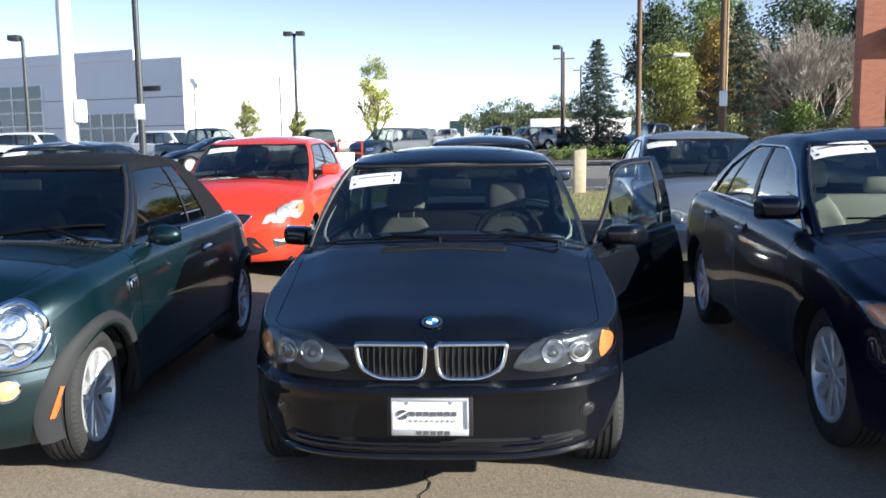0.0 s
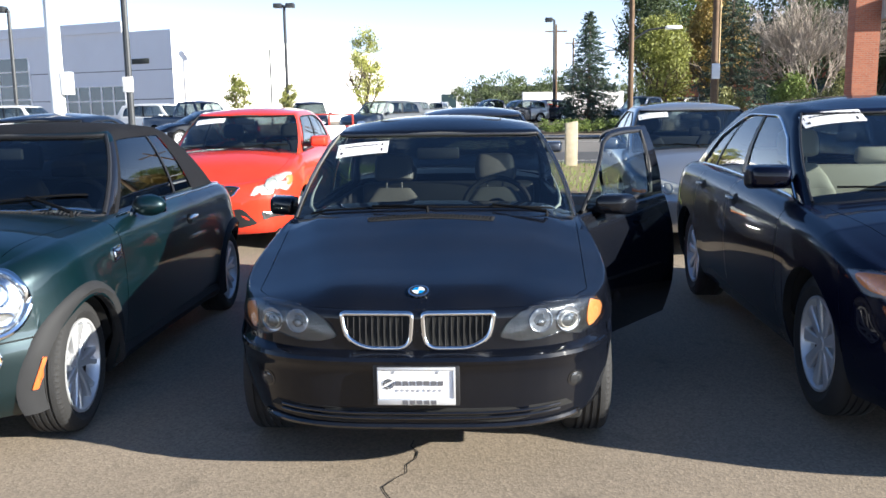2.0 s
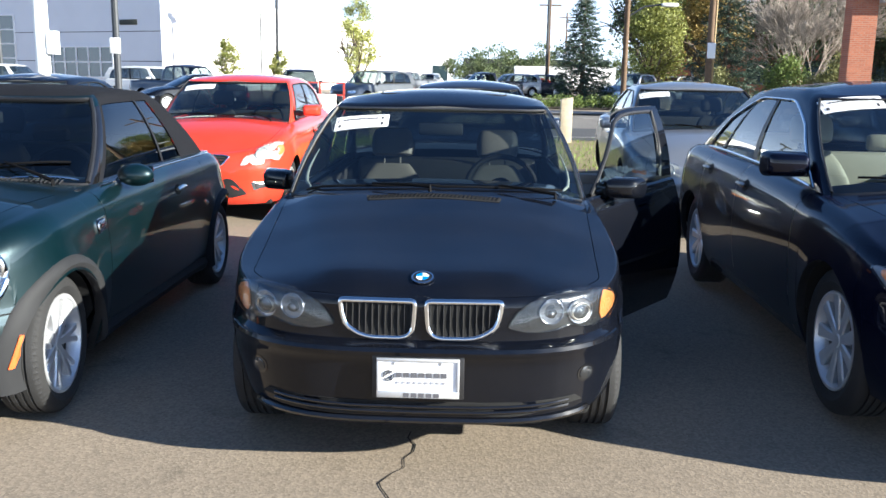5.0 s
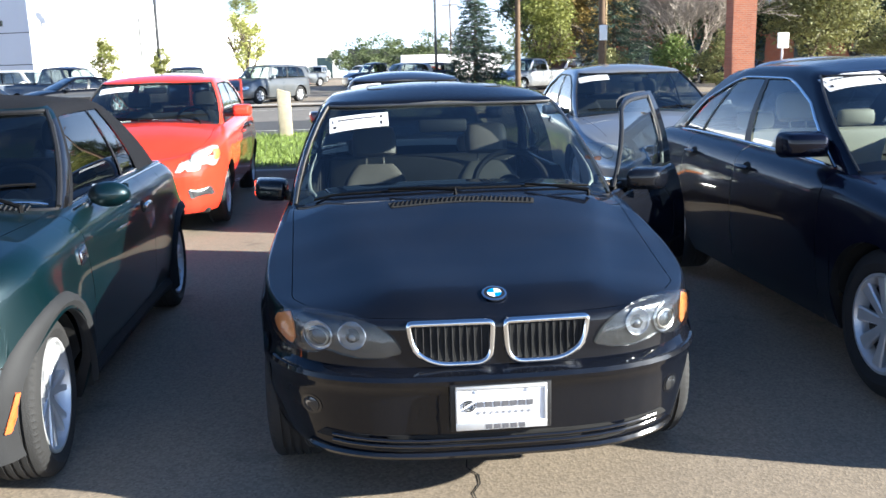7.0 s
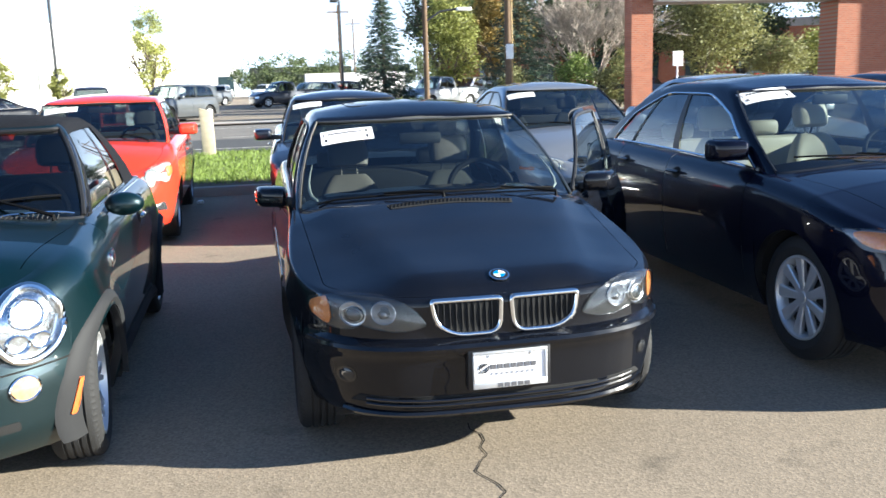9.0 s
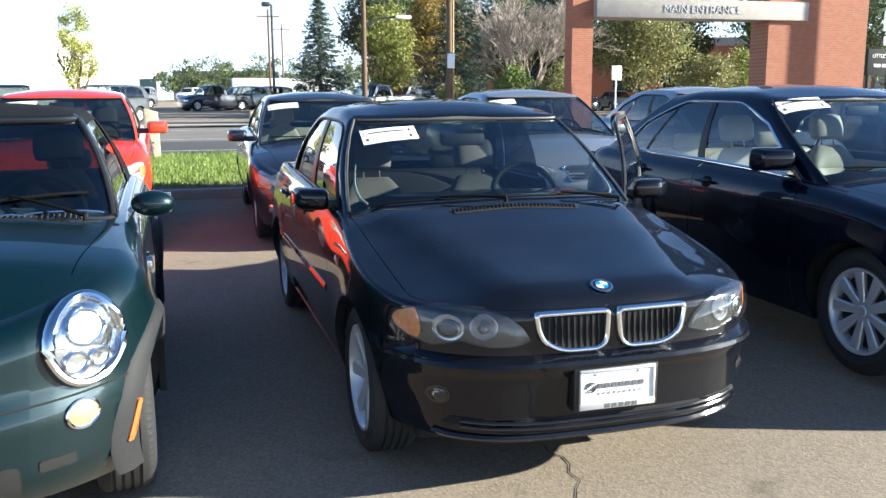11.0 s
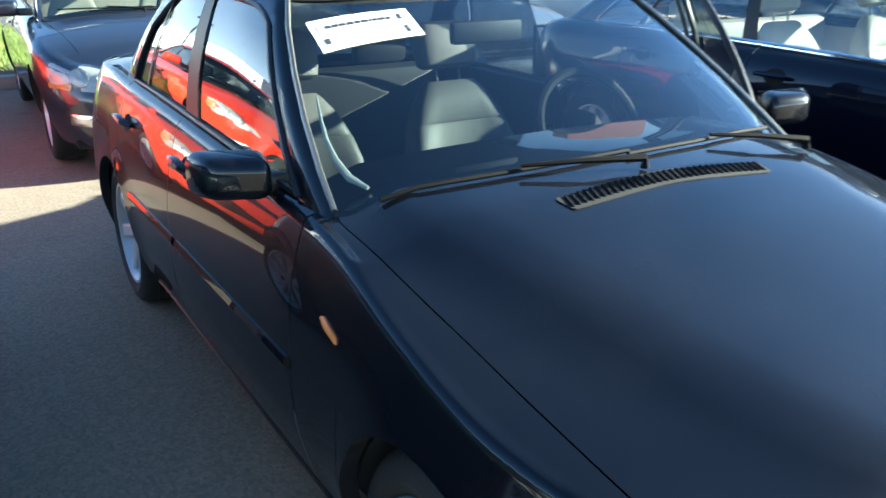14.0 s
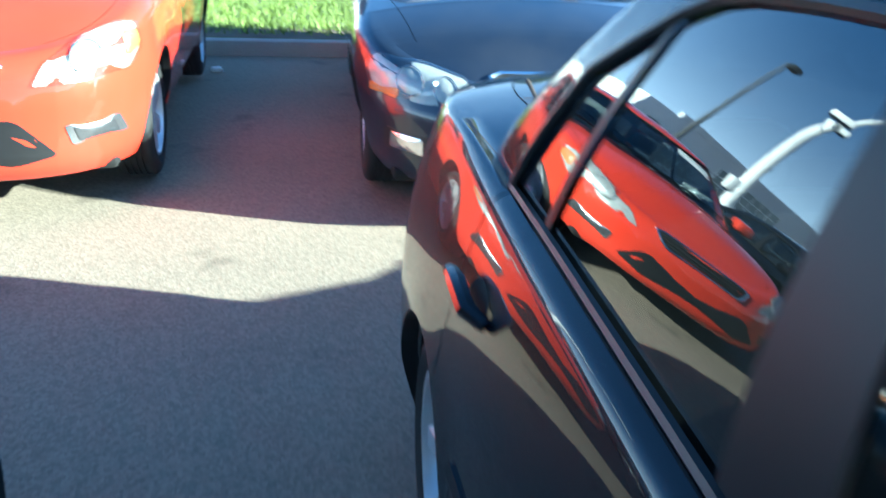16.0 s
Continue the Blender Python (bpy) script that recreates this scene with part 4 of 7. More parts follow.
SEDAN = dict(
    kind="sedan", W=0.815, L=4.22, H=1.37, Df=1.05, Dr=0.6, nf=3.4, hub_f=0.715, hub_r=3.29, hub_z=0.30, rim=0.207, arch=0.332, tyre_w=0.2, tuck=0.022, flare=0.014, flare_w=0.07, crease=(0.3, 0.6, 0.024),
    shoulder=[(0.0, 0.69), (0.12, 0.70), (0.3, 0.712), (0.5, 0.74), (0.8, 0.80), (1.3, 0.895), (2.2, 0.925), (3.1, 0.945), (3.6, 0.965), (4.05, 0.965), (4.22, 0.94)],
    crown=[(0.0, 0.0), (0.03, 0.028), (0.12, 0.045), (0.4, 0.07), (0.9, 0.08), (1.3, 0.06), (2.4, 0.03), (3.5, 0.055), (3.95, 0.05), (4.22, 0.02)],
    side=[(0.18, 0.07), (0.3, 0.03), (0.42, 0.004), (0.5, 0.0), (0.58, 0.001), (0.65, 0.005), (0.7, 0.010), (0.76, 0.02), (0.82, 0.035), (0.87, 0.051), (0.92, 0.07), (0.95, 0.084)],
    front=[(0.17, 0.14), (0.22, 0.075), (0.25, 0.045), (0.33, 0.04), (0.46, 0.03), (0.485, 0.008), (0.51, 0.0), (0.525, 0.01), (0.538, 0.05), (0.6, 0.055), (0.7, 0.062)],
    rear=[(0.2, 0.12), (0.3, 0.03), (0.55, 0.0), (0.6, 0.03), (0.95, 0.07)],
    sill=[(0.0, 0.235), (0.4, 0.22), (1.2, 0.2), (3.0, 0.2), (3.8, 0.24), (4.22, 0.28)],
    doors=[1.3, 2.37, 3.14], shut=0.0032, bonnet_line=(0.665, 0.2, 0.715, 1.26), bumper_z=0.535, shoulder_r=0.022, arc=(0.75, 0.3),
    seat_x=0.33, seat_y=1.0, seat_z=0.44, seat_back=0.56, y_cowl=1.13, Dc=0.2, y_header=1.83, Dt=0.07, y_back=3.5, Dk=0.24, y_roof_rear=3.0, Dq=0.1, w_belt=0.735, w_roof=0.575, w_belt_rear=0.70, w_roof_rear=0.56,
    roof=[(1.84, 1.325), (2.15, 1.36), (2.5, 1.365), (3.0, 1.315)], roof_crown=0.05, u_map=[(0, 0), (0.51, 0.47), (0.85, 0.88), (1, 1)],
    dlo=[(0.02, 0.475, "front_window"), (0.475, 0.55, "sash_pillar"), (0.55, 0.84, "rear_door_window"), (0.84, 0.853, "sash_pillar"), (0.853, 0.955, "quarter_window")],
    side_glass="dark_tint", rear_glass="dark_tint", step=0.03, levels=24, wheel=dict(n=7, w0=0.05, w1=0.062, dish=0.03, thick=0.03, blocks=70), th_a=71,
)


def variant(base, **kw):
    d = dict(base)
    d.update(kw)
    return d


def lamp_unit(sh, parent, outline, side, bowls, amber=None, dome=0.012, lift=0.006, housing="lamp_dark", label="clear glass headlight"):
    """A headlight: dark housing, bright bowls with rings, an amber corner and a domed clear lens over them."""
    h = new("headlight")
    h.parent = parent
    tagged(h, label)
    panel(sh, "housing", outline, side, M[housing], h, lift=0.002)
    for bx, bz, r, mt in bowls:
        panel(sh, "bowl", ellipse(bx, bz, r, r, 20), side, M[mt], h, lift=0.006, dome=0.006)
        q = on_skin(sh, ellipse(bx, bz, r * 1.02, r * 1.02, 24), side, 0.010)
        tube("bezel", q, 0.0028, M["lamp_grey"], h, n=6, closed=True)
    if amber:
        panel(sh, "indicator", amber, side, M["amber_dark"], h, "amber indicator lens", lift=0.008, dome=0.004)
    panel(sh, "lens", outline, side, M["lens"], h, lift=lift + 0.012, dome=dome)
    return h


def round_corners(pts, radii, n=7):
    """A closed outline whose corners are turned with the given cut lengths."""
    P = [Vector(p) for p in pts]
    out = []
    for i, b in enumerate(P):
        a, c = P[i - 1], P[(i + 1) % len(P)]
        s, e = b + (a - b).normalized() * radii[i], b + (c - b).normalized() * radii[i]
        for j in range(n + 1):
            t = j / n
            out.append((1 - t) ** 2 * s + 2 * t * (1 - t) * b + t * t * e)
    return [(p.x, p.y) for p in out]


def front_outline(pts, s, turn=0.45):
    return rounded([(s * x, z) for x, z in pts], 5, turn)


def build_black_sedan():
    S = variant(SEDAN, open_door=(0.53,), skip=("front_door_l",))
    root = thing("sedan_car", "black four-door sedan with twin chrome grilles and an open driver door", "car", pose(0, 0, 0))
    sh = build_shell(S)
    sh.finish()
    assemble(S, sh, root, M["black_paint"])
    add_wheels(S, root)
    interior(S, sh, root, "leather_grey")
    window_edges(S, sh, root, M["trim"], 0.008, sides=("r",))
    screen_edge(sh, root, M["satin"], 0.007)
    # twin grilles
    def nose(x, z, lift):
        a, b = sh.cast(x, 0.56, "front")[0].y, sh.cast(x, 0.65, "front")[0].y
        return Vector((x, a + (b - a) * (z - 0.56) / 0.09 - lift, z))

    kid = [(0.013, 0.686), (0.298, 0.686), (0.284, 0.60), (0.232, 0.541), (0.022, 0.541)]
    for s in (-1, 1):
        g = new("kidney_grille")
        g.parent = root
        o = round_corners([(s * x, z) for x, z in kid], (0.026, 0.024, 0.038, 0.075, 0.06))
        cx, cz = s * 0.16, 0.615
        V = [nose(x, z, 0.004) for x, z in o] + [nose(cx, cz, 0.004)]
        k = len(o)
        sheet("backing", V, [(i, (i + 1) % k, k) for i in range(k)], M["seam"], g)
        V, F = [], []
        sec = [(-0.002, -0.01), (-0.003, 0.012), (0.003, 0.018), (0.011, 0.0175), (0.0165, 0.010), (0.0165, -0.004)]
        for i in range(k):
            p, q = Vector(o[i - 1]), Vector(o[(i + 1) % k])
            d = (q - p).normalized()
            nx, nz = (-d.y, d.x)
            if (nx * (cx - o[i][0]) + nz * (cz - o[i][1])) < 0:
                nx, nz = -nx, -nz
            for inn, lf in sec:
                V.append(nose(o[i][0] + nx * inn, o[i][1] + nz * inn, lf))
        m_ = len(sec)
        for i in range(k):
            for j in range(m_ - 1):
                F.append((i * m_ + j, i * m_ + j + 1, ((i + 1) % k) * m_ + j + 1, ((i + 1) % k) * m_ + j))
        sheet("surround", V, F, M["chrome"], g, "chrome grille surround", angle=60)
        for i in range(11):
            ax = 0.035 + 0.0232 * i
            za, zb = 0.55, 0.678
            if ax > 0.23:
                za = 0.55 + (ax - 0.23) * 1.05
            V = []
            for kk in range(7):
                z = za + (zb - za) * kk / 6
                bow = 0.004 * math.sin(math.pi * kk / 6)
                V += [nose(s * ax - 0.0045, z, -0.004), nose(s * ax - 0.0007, z, 0.006 + bow), nose(s * ax + 0.0007, z, 0.006 + bow), nose(s * ax + 0.0045, z, -0.004)]
            F, idx = [], []
            for kk in range(6):
                for j in range(3):
                    F.append((kk * 4 + j, kk * 4 + j + 1, kk * 4 + 5 + j, kk * 4 + 4 + j))
                    idx.append(1 if j == 1 else 0)
            sheet("slat", V, F, None, g, slots=[M["seam"], M["trim"]], idx=idx, smooth=False)
    # badge
    b = new("badge")
    b.parent = root
    p, nr = sh.cast(0, 0.15, "top")
    rot = nr.to_track_quat("Z", "Y").to_matrix().to_4x4()
    b.matrix_local = Matrix.Translation(p + nr * 0.002) @ rot
    V, F = lathe([(0.0, 0.001), (0.04, 0.001), (0.041, 0.006), (0.034, 0.0075)], 32, "z")
    sheet("ring", V, F, M["chrome"], b)
    V, F = lathe([(0.0, 0.0072), (0.034, 0.0068)], 32, "z")
    sheet("disc", V, F, M["trim"], b)
    for i in range(4):
        V = [(0, 0, 0.0085)] + [(0.024 * math.cos(a), 0.024 * math.sin(a), 0.0083) for a in [math.pi / 2 * (i + k / 6) for k in range(7)]]
        F = [(0, k, k + 1) for k in range(1, 7)]
        sheet("quarter", V, F, M["badge_blue" if i % 2 else "badge_white"], b)
    # headlights
    hl = [(0.308, 0.588), (0.338, 0.638), (0.38, 0.672), (0.44, 0.69), (0.53, 0.698), (0.61, 0.699), (0.685, 0.691), (0.722, 0.672), (0.734, 0.643), (0.724, 0.61), (0.685, 0.584), (0.62, 0.572), (0.572, 0.58), (0.54, 0.592), (0.5, 0.58), (0.44, 0.568), (0.38, 0.57)]
    am = [(0.668, 0.69), (0.685, 0.685), (0.716, 0.668), (0.728, 0.642), (0.718, 0.614), (0.685, 0.592), (0.664, 0.586), (0.655, 0.61), (0.657, 0.65)]
    for s in (-1, 1):
        h = new("headlight")
        h.parent = root
        tagged(h, "dark headlight with twin projectors and an amber corner under clear glass")
        o = front_outline(hl, s, 0.25)
        panel(sh, "housing", o, "front", M["lamp_smoke"], h, lift=0.002)
        for bx, bz, r, mt in ((0.575, 0.634, 0.046, "lamp_grey"), (0.466, 0.64, 0.043, "lamp_silver")):
            panel(sh, "bowl", ellipse(s * bx, bz, r, r, 24), "front", M[mt], h, lift=0.004, dome=-0.003)
            tube("bezel", on_skin(sh, ellipse(s * bx, bz, r, r, 28), "front", 0.007), 0.0022, M["lamp_grey"], h, n=6, closed=True)
        panel(sh, "projector", ellipse(s * 0.575, 0.63, 0.03, 0.026, 20), "front", M["lens_ball"], h, "clear projector glass", lift=0.006, dome=0.012)
        tube("projector_ring", on_skin(sh, ellipse(s * 0.575, 0.63, 0.033, 0.029, 28), "front", 0.010), 0.0035, M["satin"], h, n=6, closed=True)
        panel(sh, "bulb_shield", ellipse(s * 0.466, 0.632, 0.012, 0.012, 14), "front", M["lamp_silver"], h, lift=0.006, dome=0.006)
        panel(sh, "indicator", front_outline(am, s, 0.25), "front", M["amber_dark"], h, "amber indicator lens", lift=0.006, dome=0.003)
        panel(sh, "lens", o, "front", M["lens"], h, lift=0.016, dome=0.016)
    # bumper parts
    for z, r in ((0.508, 0.011),):
        bead(sh, "bumper_strip", [(x / 40 * 0.745, z) for x in range(-40, 41)], "front", r, M["black_paint"], root, flat=1.5)
    lip = [(-0.6, 0.292), (-0.57, 0.318), (-0.3, 0.312), (0.3, 0.312), (0.57, 0.318), (0.6, 0.292), (0.35, 0.256), (-0.35, 0.256)]
    panel(sh, "lower_grille", rounded(lip, 4, 0.2), "front", M["seam"], root, lift=0.004)
    for z in (0.274, 0.294):
        bead(sh, "grille_bar", [(x / 30 * 0.54, z + 0.012 * (abs(x) / 30) ** 3) for x in range(-30, 31)], "front", 0.006, M["gloss_black"], root, lift=0.008)
    bead(sh, "spoiler_lip", [(x / 30 * 0.62, 0.24 + 0.012 * (abs(x) / 30) ** 4) for x in range(-30, 31)], "front", 0.012, M["gloss_black"], root, lift=0.006)
    for s in (-1, 1):
        f = new("fog_lamp")
        f.parent = root
        panel(sh, "recess", ellipse(s * 0.611, 0.394, 0.035, 0.034), "front", M["gloss_black"], f, lift=0.002, depth=0.004)
        panel(sh, "lamp_glass", ellipse(s * 0.611, 0.394, 0.026, 0.026), "front", M["lamp_black"], f, lift=0.004, dome=0.006)
        panel(sh, "reflector", ellipse(s * 0.615, 0.398, 0.010, 0.011), "front", M["lamp_grey"], f, lift=0.009)
    # number plate carrier with dealer plate
    pl = new("number_plate")
    pl.parent = root
    tagged(pl, "white dealer plate with dark print in a chrome surround")
    pl.location = (-0.004, 0.0, 0.414)
    pl.scale = (0.92, 1.0, 0.96)
    boxes("carrier", [(-0.178, 0.178, 0.006, 0.06, -0.085, 0.085)], M["trim"], pl, bevel=0.006)
    for nm, d in (("surround", [(-0.16, 0.16, -0.006, 0.006, 0.063, 0.075), (-0.16, 0.16, -0.006, 0.006, -0.077, -0.05), (-0.16, -0.149, -0.006, 0.006, -0.05, 0.063), (0.149, 0.16, -0.006, 0.006, -0.05, 0.063)]),):
        boxes(nm, d, M["alloy"], pl, bevel=0.003)
    boxes("plate", [(-0.15, 0.15, 0.0, 0.005, -0.052, 0.066)], M["paper"], pl)
    # unreadable dealer print as bars
    bars = [(-0.085 + 0.029 * i, -0.085 + 0.029 * i + 0.022, -0.0035, 0.0, 0.002, 0.02) for i in range(7)]
    bars += [(-0.085 + 0.029 * i, -0.085 + 0.029 * i + 0.022, -0.0075, -0.006, -0.073, -0.057) for i in range(1, 6)]
    for q in bars:
        boxes("print", [q], M["ink_soft"], pl)
    for i in range(9):
        boxes("small_print", [(-0.08 + 0.022 * i, -0.08 + 0.022 * i + 0.010, -0.0035, 0.0, -0.022, -0.013)], M["ink_grey"], pl)
    lg = []
    for k, (a0, a1, rr) in enumerate(((40, 200, 0.02), (220, 380, 0.02), (60, 190, 0.011), (240, 370, 0.011))):
        pts = [(-0.113 + rr * math.cos(radians(a)), -0.003, 0.008 + rr * 0.9 * math.sin(radians(a))) for a in range(a0, a1 + 1, 20)]
        lg.append(tube_data(pts, 0.0026, 5))
    V, F = join(lg)
    sheet("emblem", V, F, M["ink"], pl)
    for x in (-0.09, 0.09):
        boxes("screw", [(x - 0.006, x + 0.006, -0.004, 0, 0.05, 0.06)], M["alloy"], pl, bevel=0.002)
    # bonnet vents, washers
    v = new("bonnet_vent")
    v.parent = root
    panel(sh, "recess", rounded([(-0.3, 0.965), (-0.31, 1.02), (0, 1.045), (0.31, 1.02), (0.3, 0.965), (0, 0.985)], 4, 0.2), "top", M["seam"], v, lift=0.003, scales=(1, 0.7, 0.4), centre=(0, 1.0), depth=0.02)
    for i in range(32):
        x = -0.29 + 0.58 * i / 31
        y = 0.972 + 0.02 * (1 - (x / 0.3) ** 2)
        tube("slat", on_skin(sh, [(x - 0.006, y), (x + 0.006, y + 0.045)], "top", 0.004), 0.0035, M["wiper"], v, n=5)
    # side details
    for s, nm in ((-1, "left"), (1, "right")):
        panel(sh, "side_indicator", rounded([(1.05, 0.702), (1.055, 0.718), (1.12, 0.738), (1.135, 0.73), (1.11, 0.712)], 4, 0.3), nm, M["amber"], root, "amber side indicator", lift=0.004, dome=0.004)
        ys0 = [(1.32, 2.28), (2.32, 2.96)]
        for a, b in ys0:
            if s > 0 and a < 2:
                continue
            bead(sh, "rub_strip", [(a + (b - a) * k / 16, 0.55) for k in range(17)], nm, 0.012, M["black_paint"], root, lift=-0.002, flat=1.6)
            hy = 2.2 if a < 2 else 3.03
            hd = new("door_handle")
            hd.parent = root
            panel(sh, "cup", ellipse(hy - 0.02, 0.815, 0.06, 0.033), nm, M["seam"], hd, lift=0.001)
            pts = on_skin(sh, [(hy - 0.1, 0.815), (hy - 0.07, 0.82), (hy + 0.02, 0.825), (hy + 0.07, 0.822)], nm, 0.03)
            pts[0] = on_skin(sh, [(hy - 0.1, 0.815)], nm, 0.004)[0]
            tube("grip", pts, [0.012, 0.016, 0.017, 0.013], M["black_paint"], hd, n=8, flat=0.8)
    bead(sh, "sill_strip", [(1.12 + 1.76 * k / 20, 0.215) for k in range(21)], "left", 0.006, M["trim"], root)
    door_mirror(S, sh, root, -1, 1.53, 0.94, M["black_paint"], w=0.17, h=0.112, d=0.12, x_in=0.695, sweep=0.085)
    wiper(sh, root, -0.62, 0.02, 1.11, 0.1, -0.02)
    wiper(sh, root, 0.0, 0.6, 1.12, 0.1, 0.56)
    sticker(sh, root, -0.556, -0.272, 1.628, 1.738)
    # pale trim inside the windscreen pillars
    for s in (-1, 1):
        pts = [sh.cast(s * x, z, "front")[0] + Vector((0, 0.028, 0)) for x, z in ((0.618, 1.10), (0.634, 1.06), (0.647, 1.02), (0.65, 0.985), (0.642, 0.955), (0.617, 0.938))]
        tube("pillar_trim", pts, [0.002, 0.004, 0.006, 0.008, 0.009, 0.005], M["pale_trim"], root, "pale inner pillar trim", n=8)
    # sunroof outline
    q = rounded([(-0.36, 2.08), (0.36, 2.08), (0.36, 2.52), (-0.36, 2.52)], 5, 0.15)
    bead(sh, "sunroof_gap", q, "top", 0.004, M["seam"], root, closed=True, lift=0.0)
    # tail lights
    for s in (-1, 1):
        panel(sh, "tail_light", front_outline([(0.4, 0.70), (0.4, 0.81), (0.58, 0.84), (0.7, 0.83), (0.7, 0.70)], s), "back", M["red_lens"], root, "red tail light", lift=0.006)
    # the open driver door
    door = new("driver_door")
    door.parent = root
    tagged(door, "open black driver door with tinted window and grey inner lining")
    hinge = Vector((0.755, 1.33, 0))
    A = Matrix.Translation(hinge) @ Matrix.Rotation(radians(DOOR_ANGLE), 4, "Z") @ Matrix.Translation(-hinge)
    door.matrix_local = A
    V, F = sh.quad_mesh("front_door_l")
    sheet("outer_skin", V, F, M["black_paint"], door, angle=40)
    V2 = [(p[0] - 0.055, p[1], p[2]) for p in V]
    sheet("inner_lining", V2, F, M["dash"], door, angle=40)
    ring_v, ring_f = [], []
    ys_ = sorted({round(p[1], 4) for p in V})
    for ye in (ys_[0], ys_[-1]):
        col = sorted([p for p in V if abs(p[1] - ye) < 2e-4], key=lambda p: p[2])
        o = len(ring_v)
        for p in col:
            ring_v += [p, (p[0] - 0.055, p[1], p[2])]
        ring_f += [(o + 2 * i, o + 2 * i + 1, o + 2 * i + 3, o + 2 * i + 2) for i in range(len(col) - 1)]
    sheet("edge", ring_v, ring_f, M["black_paint"], door)
    V, F = sh.quad_mesh("open_glass")
    sheet("window_pane", V, F, M["tint"], door, "tinted window pane")
    for k, mt in (("open_sash", "black_paint"), ("open_belt", "trim")):
        if k in sh.panels:
            V, F = sh.quad_mesh(k)
            sheet("window_sash" if k == "open_sash" else "belt_trim", V, F, M[mt], door)
            sheet("inner_sash", [(p[0] - 0.03, p[1], p[2]) for p in V], F, M["dash"], door)
    idx = [i for i, q in enumerate(sh.st) if q[2] == "side" and S["dlo"][0][0] <= q[3] <= 0.475]
    low = [sh.cab(i, 0.05) for i in idx]
    up = [sh.cab(i, 0.87) for i in reversed(idx)]
    loop = low + [sh.cab(idx[-1], 0.05 + 0.82 * k / 4) for k in (1, 2, 3)] + up + [sh.cab(idx[0], 0.05 + 0.82 * k / 4) for k in (3, 2, 1)]
    tube("window_frame", [(p[0] - 0.008, p[1], p[2]) for p in loop], 0.012, M["trim"], door, "black window surround", n=8, closed=True)
    door_mirror(S, sh, door, 1, 1.53, 0.94, M["black_paint"], w=0.17, h=0.112, d=0.12, x_in=0.695, sweep=0.085)
    bead(sh, "rub_strip", [(1.32 + 0.96 * k / 16, 0.55) for k in range(17)], "right", 0.014, M["black_paint"], door, lift=-0.002, flat=1.6)
    boxes("armrest", [(0.68, 0.76, 1.6, 2.2, 0.62, 0.68)], M["leather_grey"], door, bevel=0.02)
    return root


DOOR_ANGLE = -36.0


def build_simple(name, label, S, body, at, seat="cloth_dark", steer=0.0, detail=None, **kw):
    root = thing(name, label, "car", pose(at[0], at[1], at[2], kw.get("pitch", 0.0), 0, at[3]), kw.get("group", ""))
    sh = build_shell(S)
    sh.finish()
    assemble(S, sh, root, M[body], kw.get("mats"))
    add_wheels(S, root, steer)
    if seat:
        interior(S, sh, root, seat)
    if detail:
        detail(S, sh, root, M[body])
    return root


# green small convertible
CONVERTIBLE = variant(
    CAR, u_map=[(0, 0), (1, 1)], arc_on=False, kind="convertible", W=0.844, L=3.655, H=1.40, Df=0.66, Dr=0.6, nf=2.3, hub_f=0.64, hub_r=3.11, hub_z=0.30, rim=0.208, arch=0.325, tuck=0.03, tyre_w=0.2,
    shoulder=[(0.0, 0.72), (0.15, 0.79), (0.4, 0.86), (0.9, 0.905), (1.4, 0.93), (2.4, 0.945), (3.2, 0.95), (3.655, 0.92)],
    crown=[(0.0, 0.0), (0.1, 0.02), (0.4, 0.06), (0.9, 0.06), (1.3, 0.04), (2.4, 0.02), (3.4, 0.03), (3.655, 0.01)],
    side=[(0.16, 0.08), (0.3, 0.03), (0.45, 0.008), (0.6, 0.0), (0.75, 0.01), (0.95, 0.05)],
    front=[(0.15, 0.12), (0.22, 0.04), (0.3, 0.0), (0.45, 0.0), (0.55, 0.035), (0.7, 0.05), (0.8, 0.07)],
    sill=[(0.0, 0.2), (0.6, 0.17), (3.0, 0.17), (3.655, 0.24)], doors=[1.12, 2.36], door_names=["front_wing", "front_door", "rear_wing"], bonnet_line=(0.6, 0.3, 0.69, 1.1), bumper_z=0.42, shoulder_r=0.1,
    y_cowl=1.10, Dc=0.22, y_header=1.66, Dt=0.1, y_back=3.25, Dk=0.18, y_roof_rear=2.72, Dq=0.12, w_belt=0.715, w_roof=0.55, w_belt_rear=0.71, w_roof_rear=0.53,
    roof=[(1.6, 1.335), (1.9, 1.365), (2.4, 1.37), (2.8, 1.32)], roof_crown=0.035, soft_top=True, flare=0.03,
    dlo=[(0.03, 0.55, "front_window"), (0.55, 0.57, "sash_pillar"), (0.57, 0.76, "quarter_window")], side_glass="dark_tint", belt="chrome",
    wheel=dict(n=7, w0=0.06, w1=0.05, dish=0.02, fork=0.16, thick=0.03, blocks=70), seat_y=1.0, th_a=75,
)


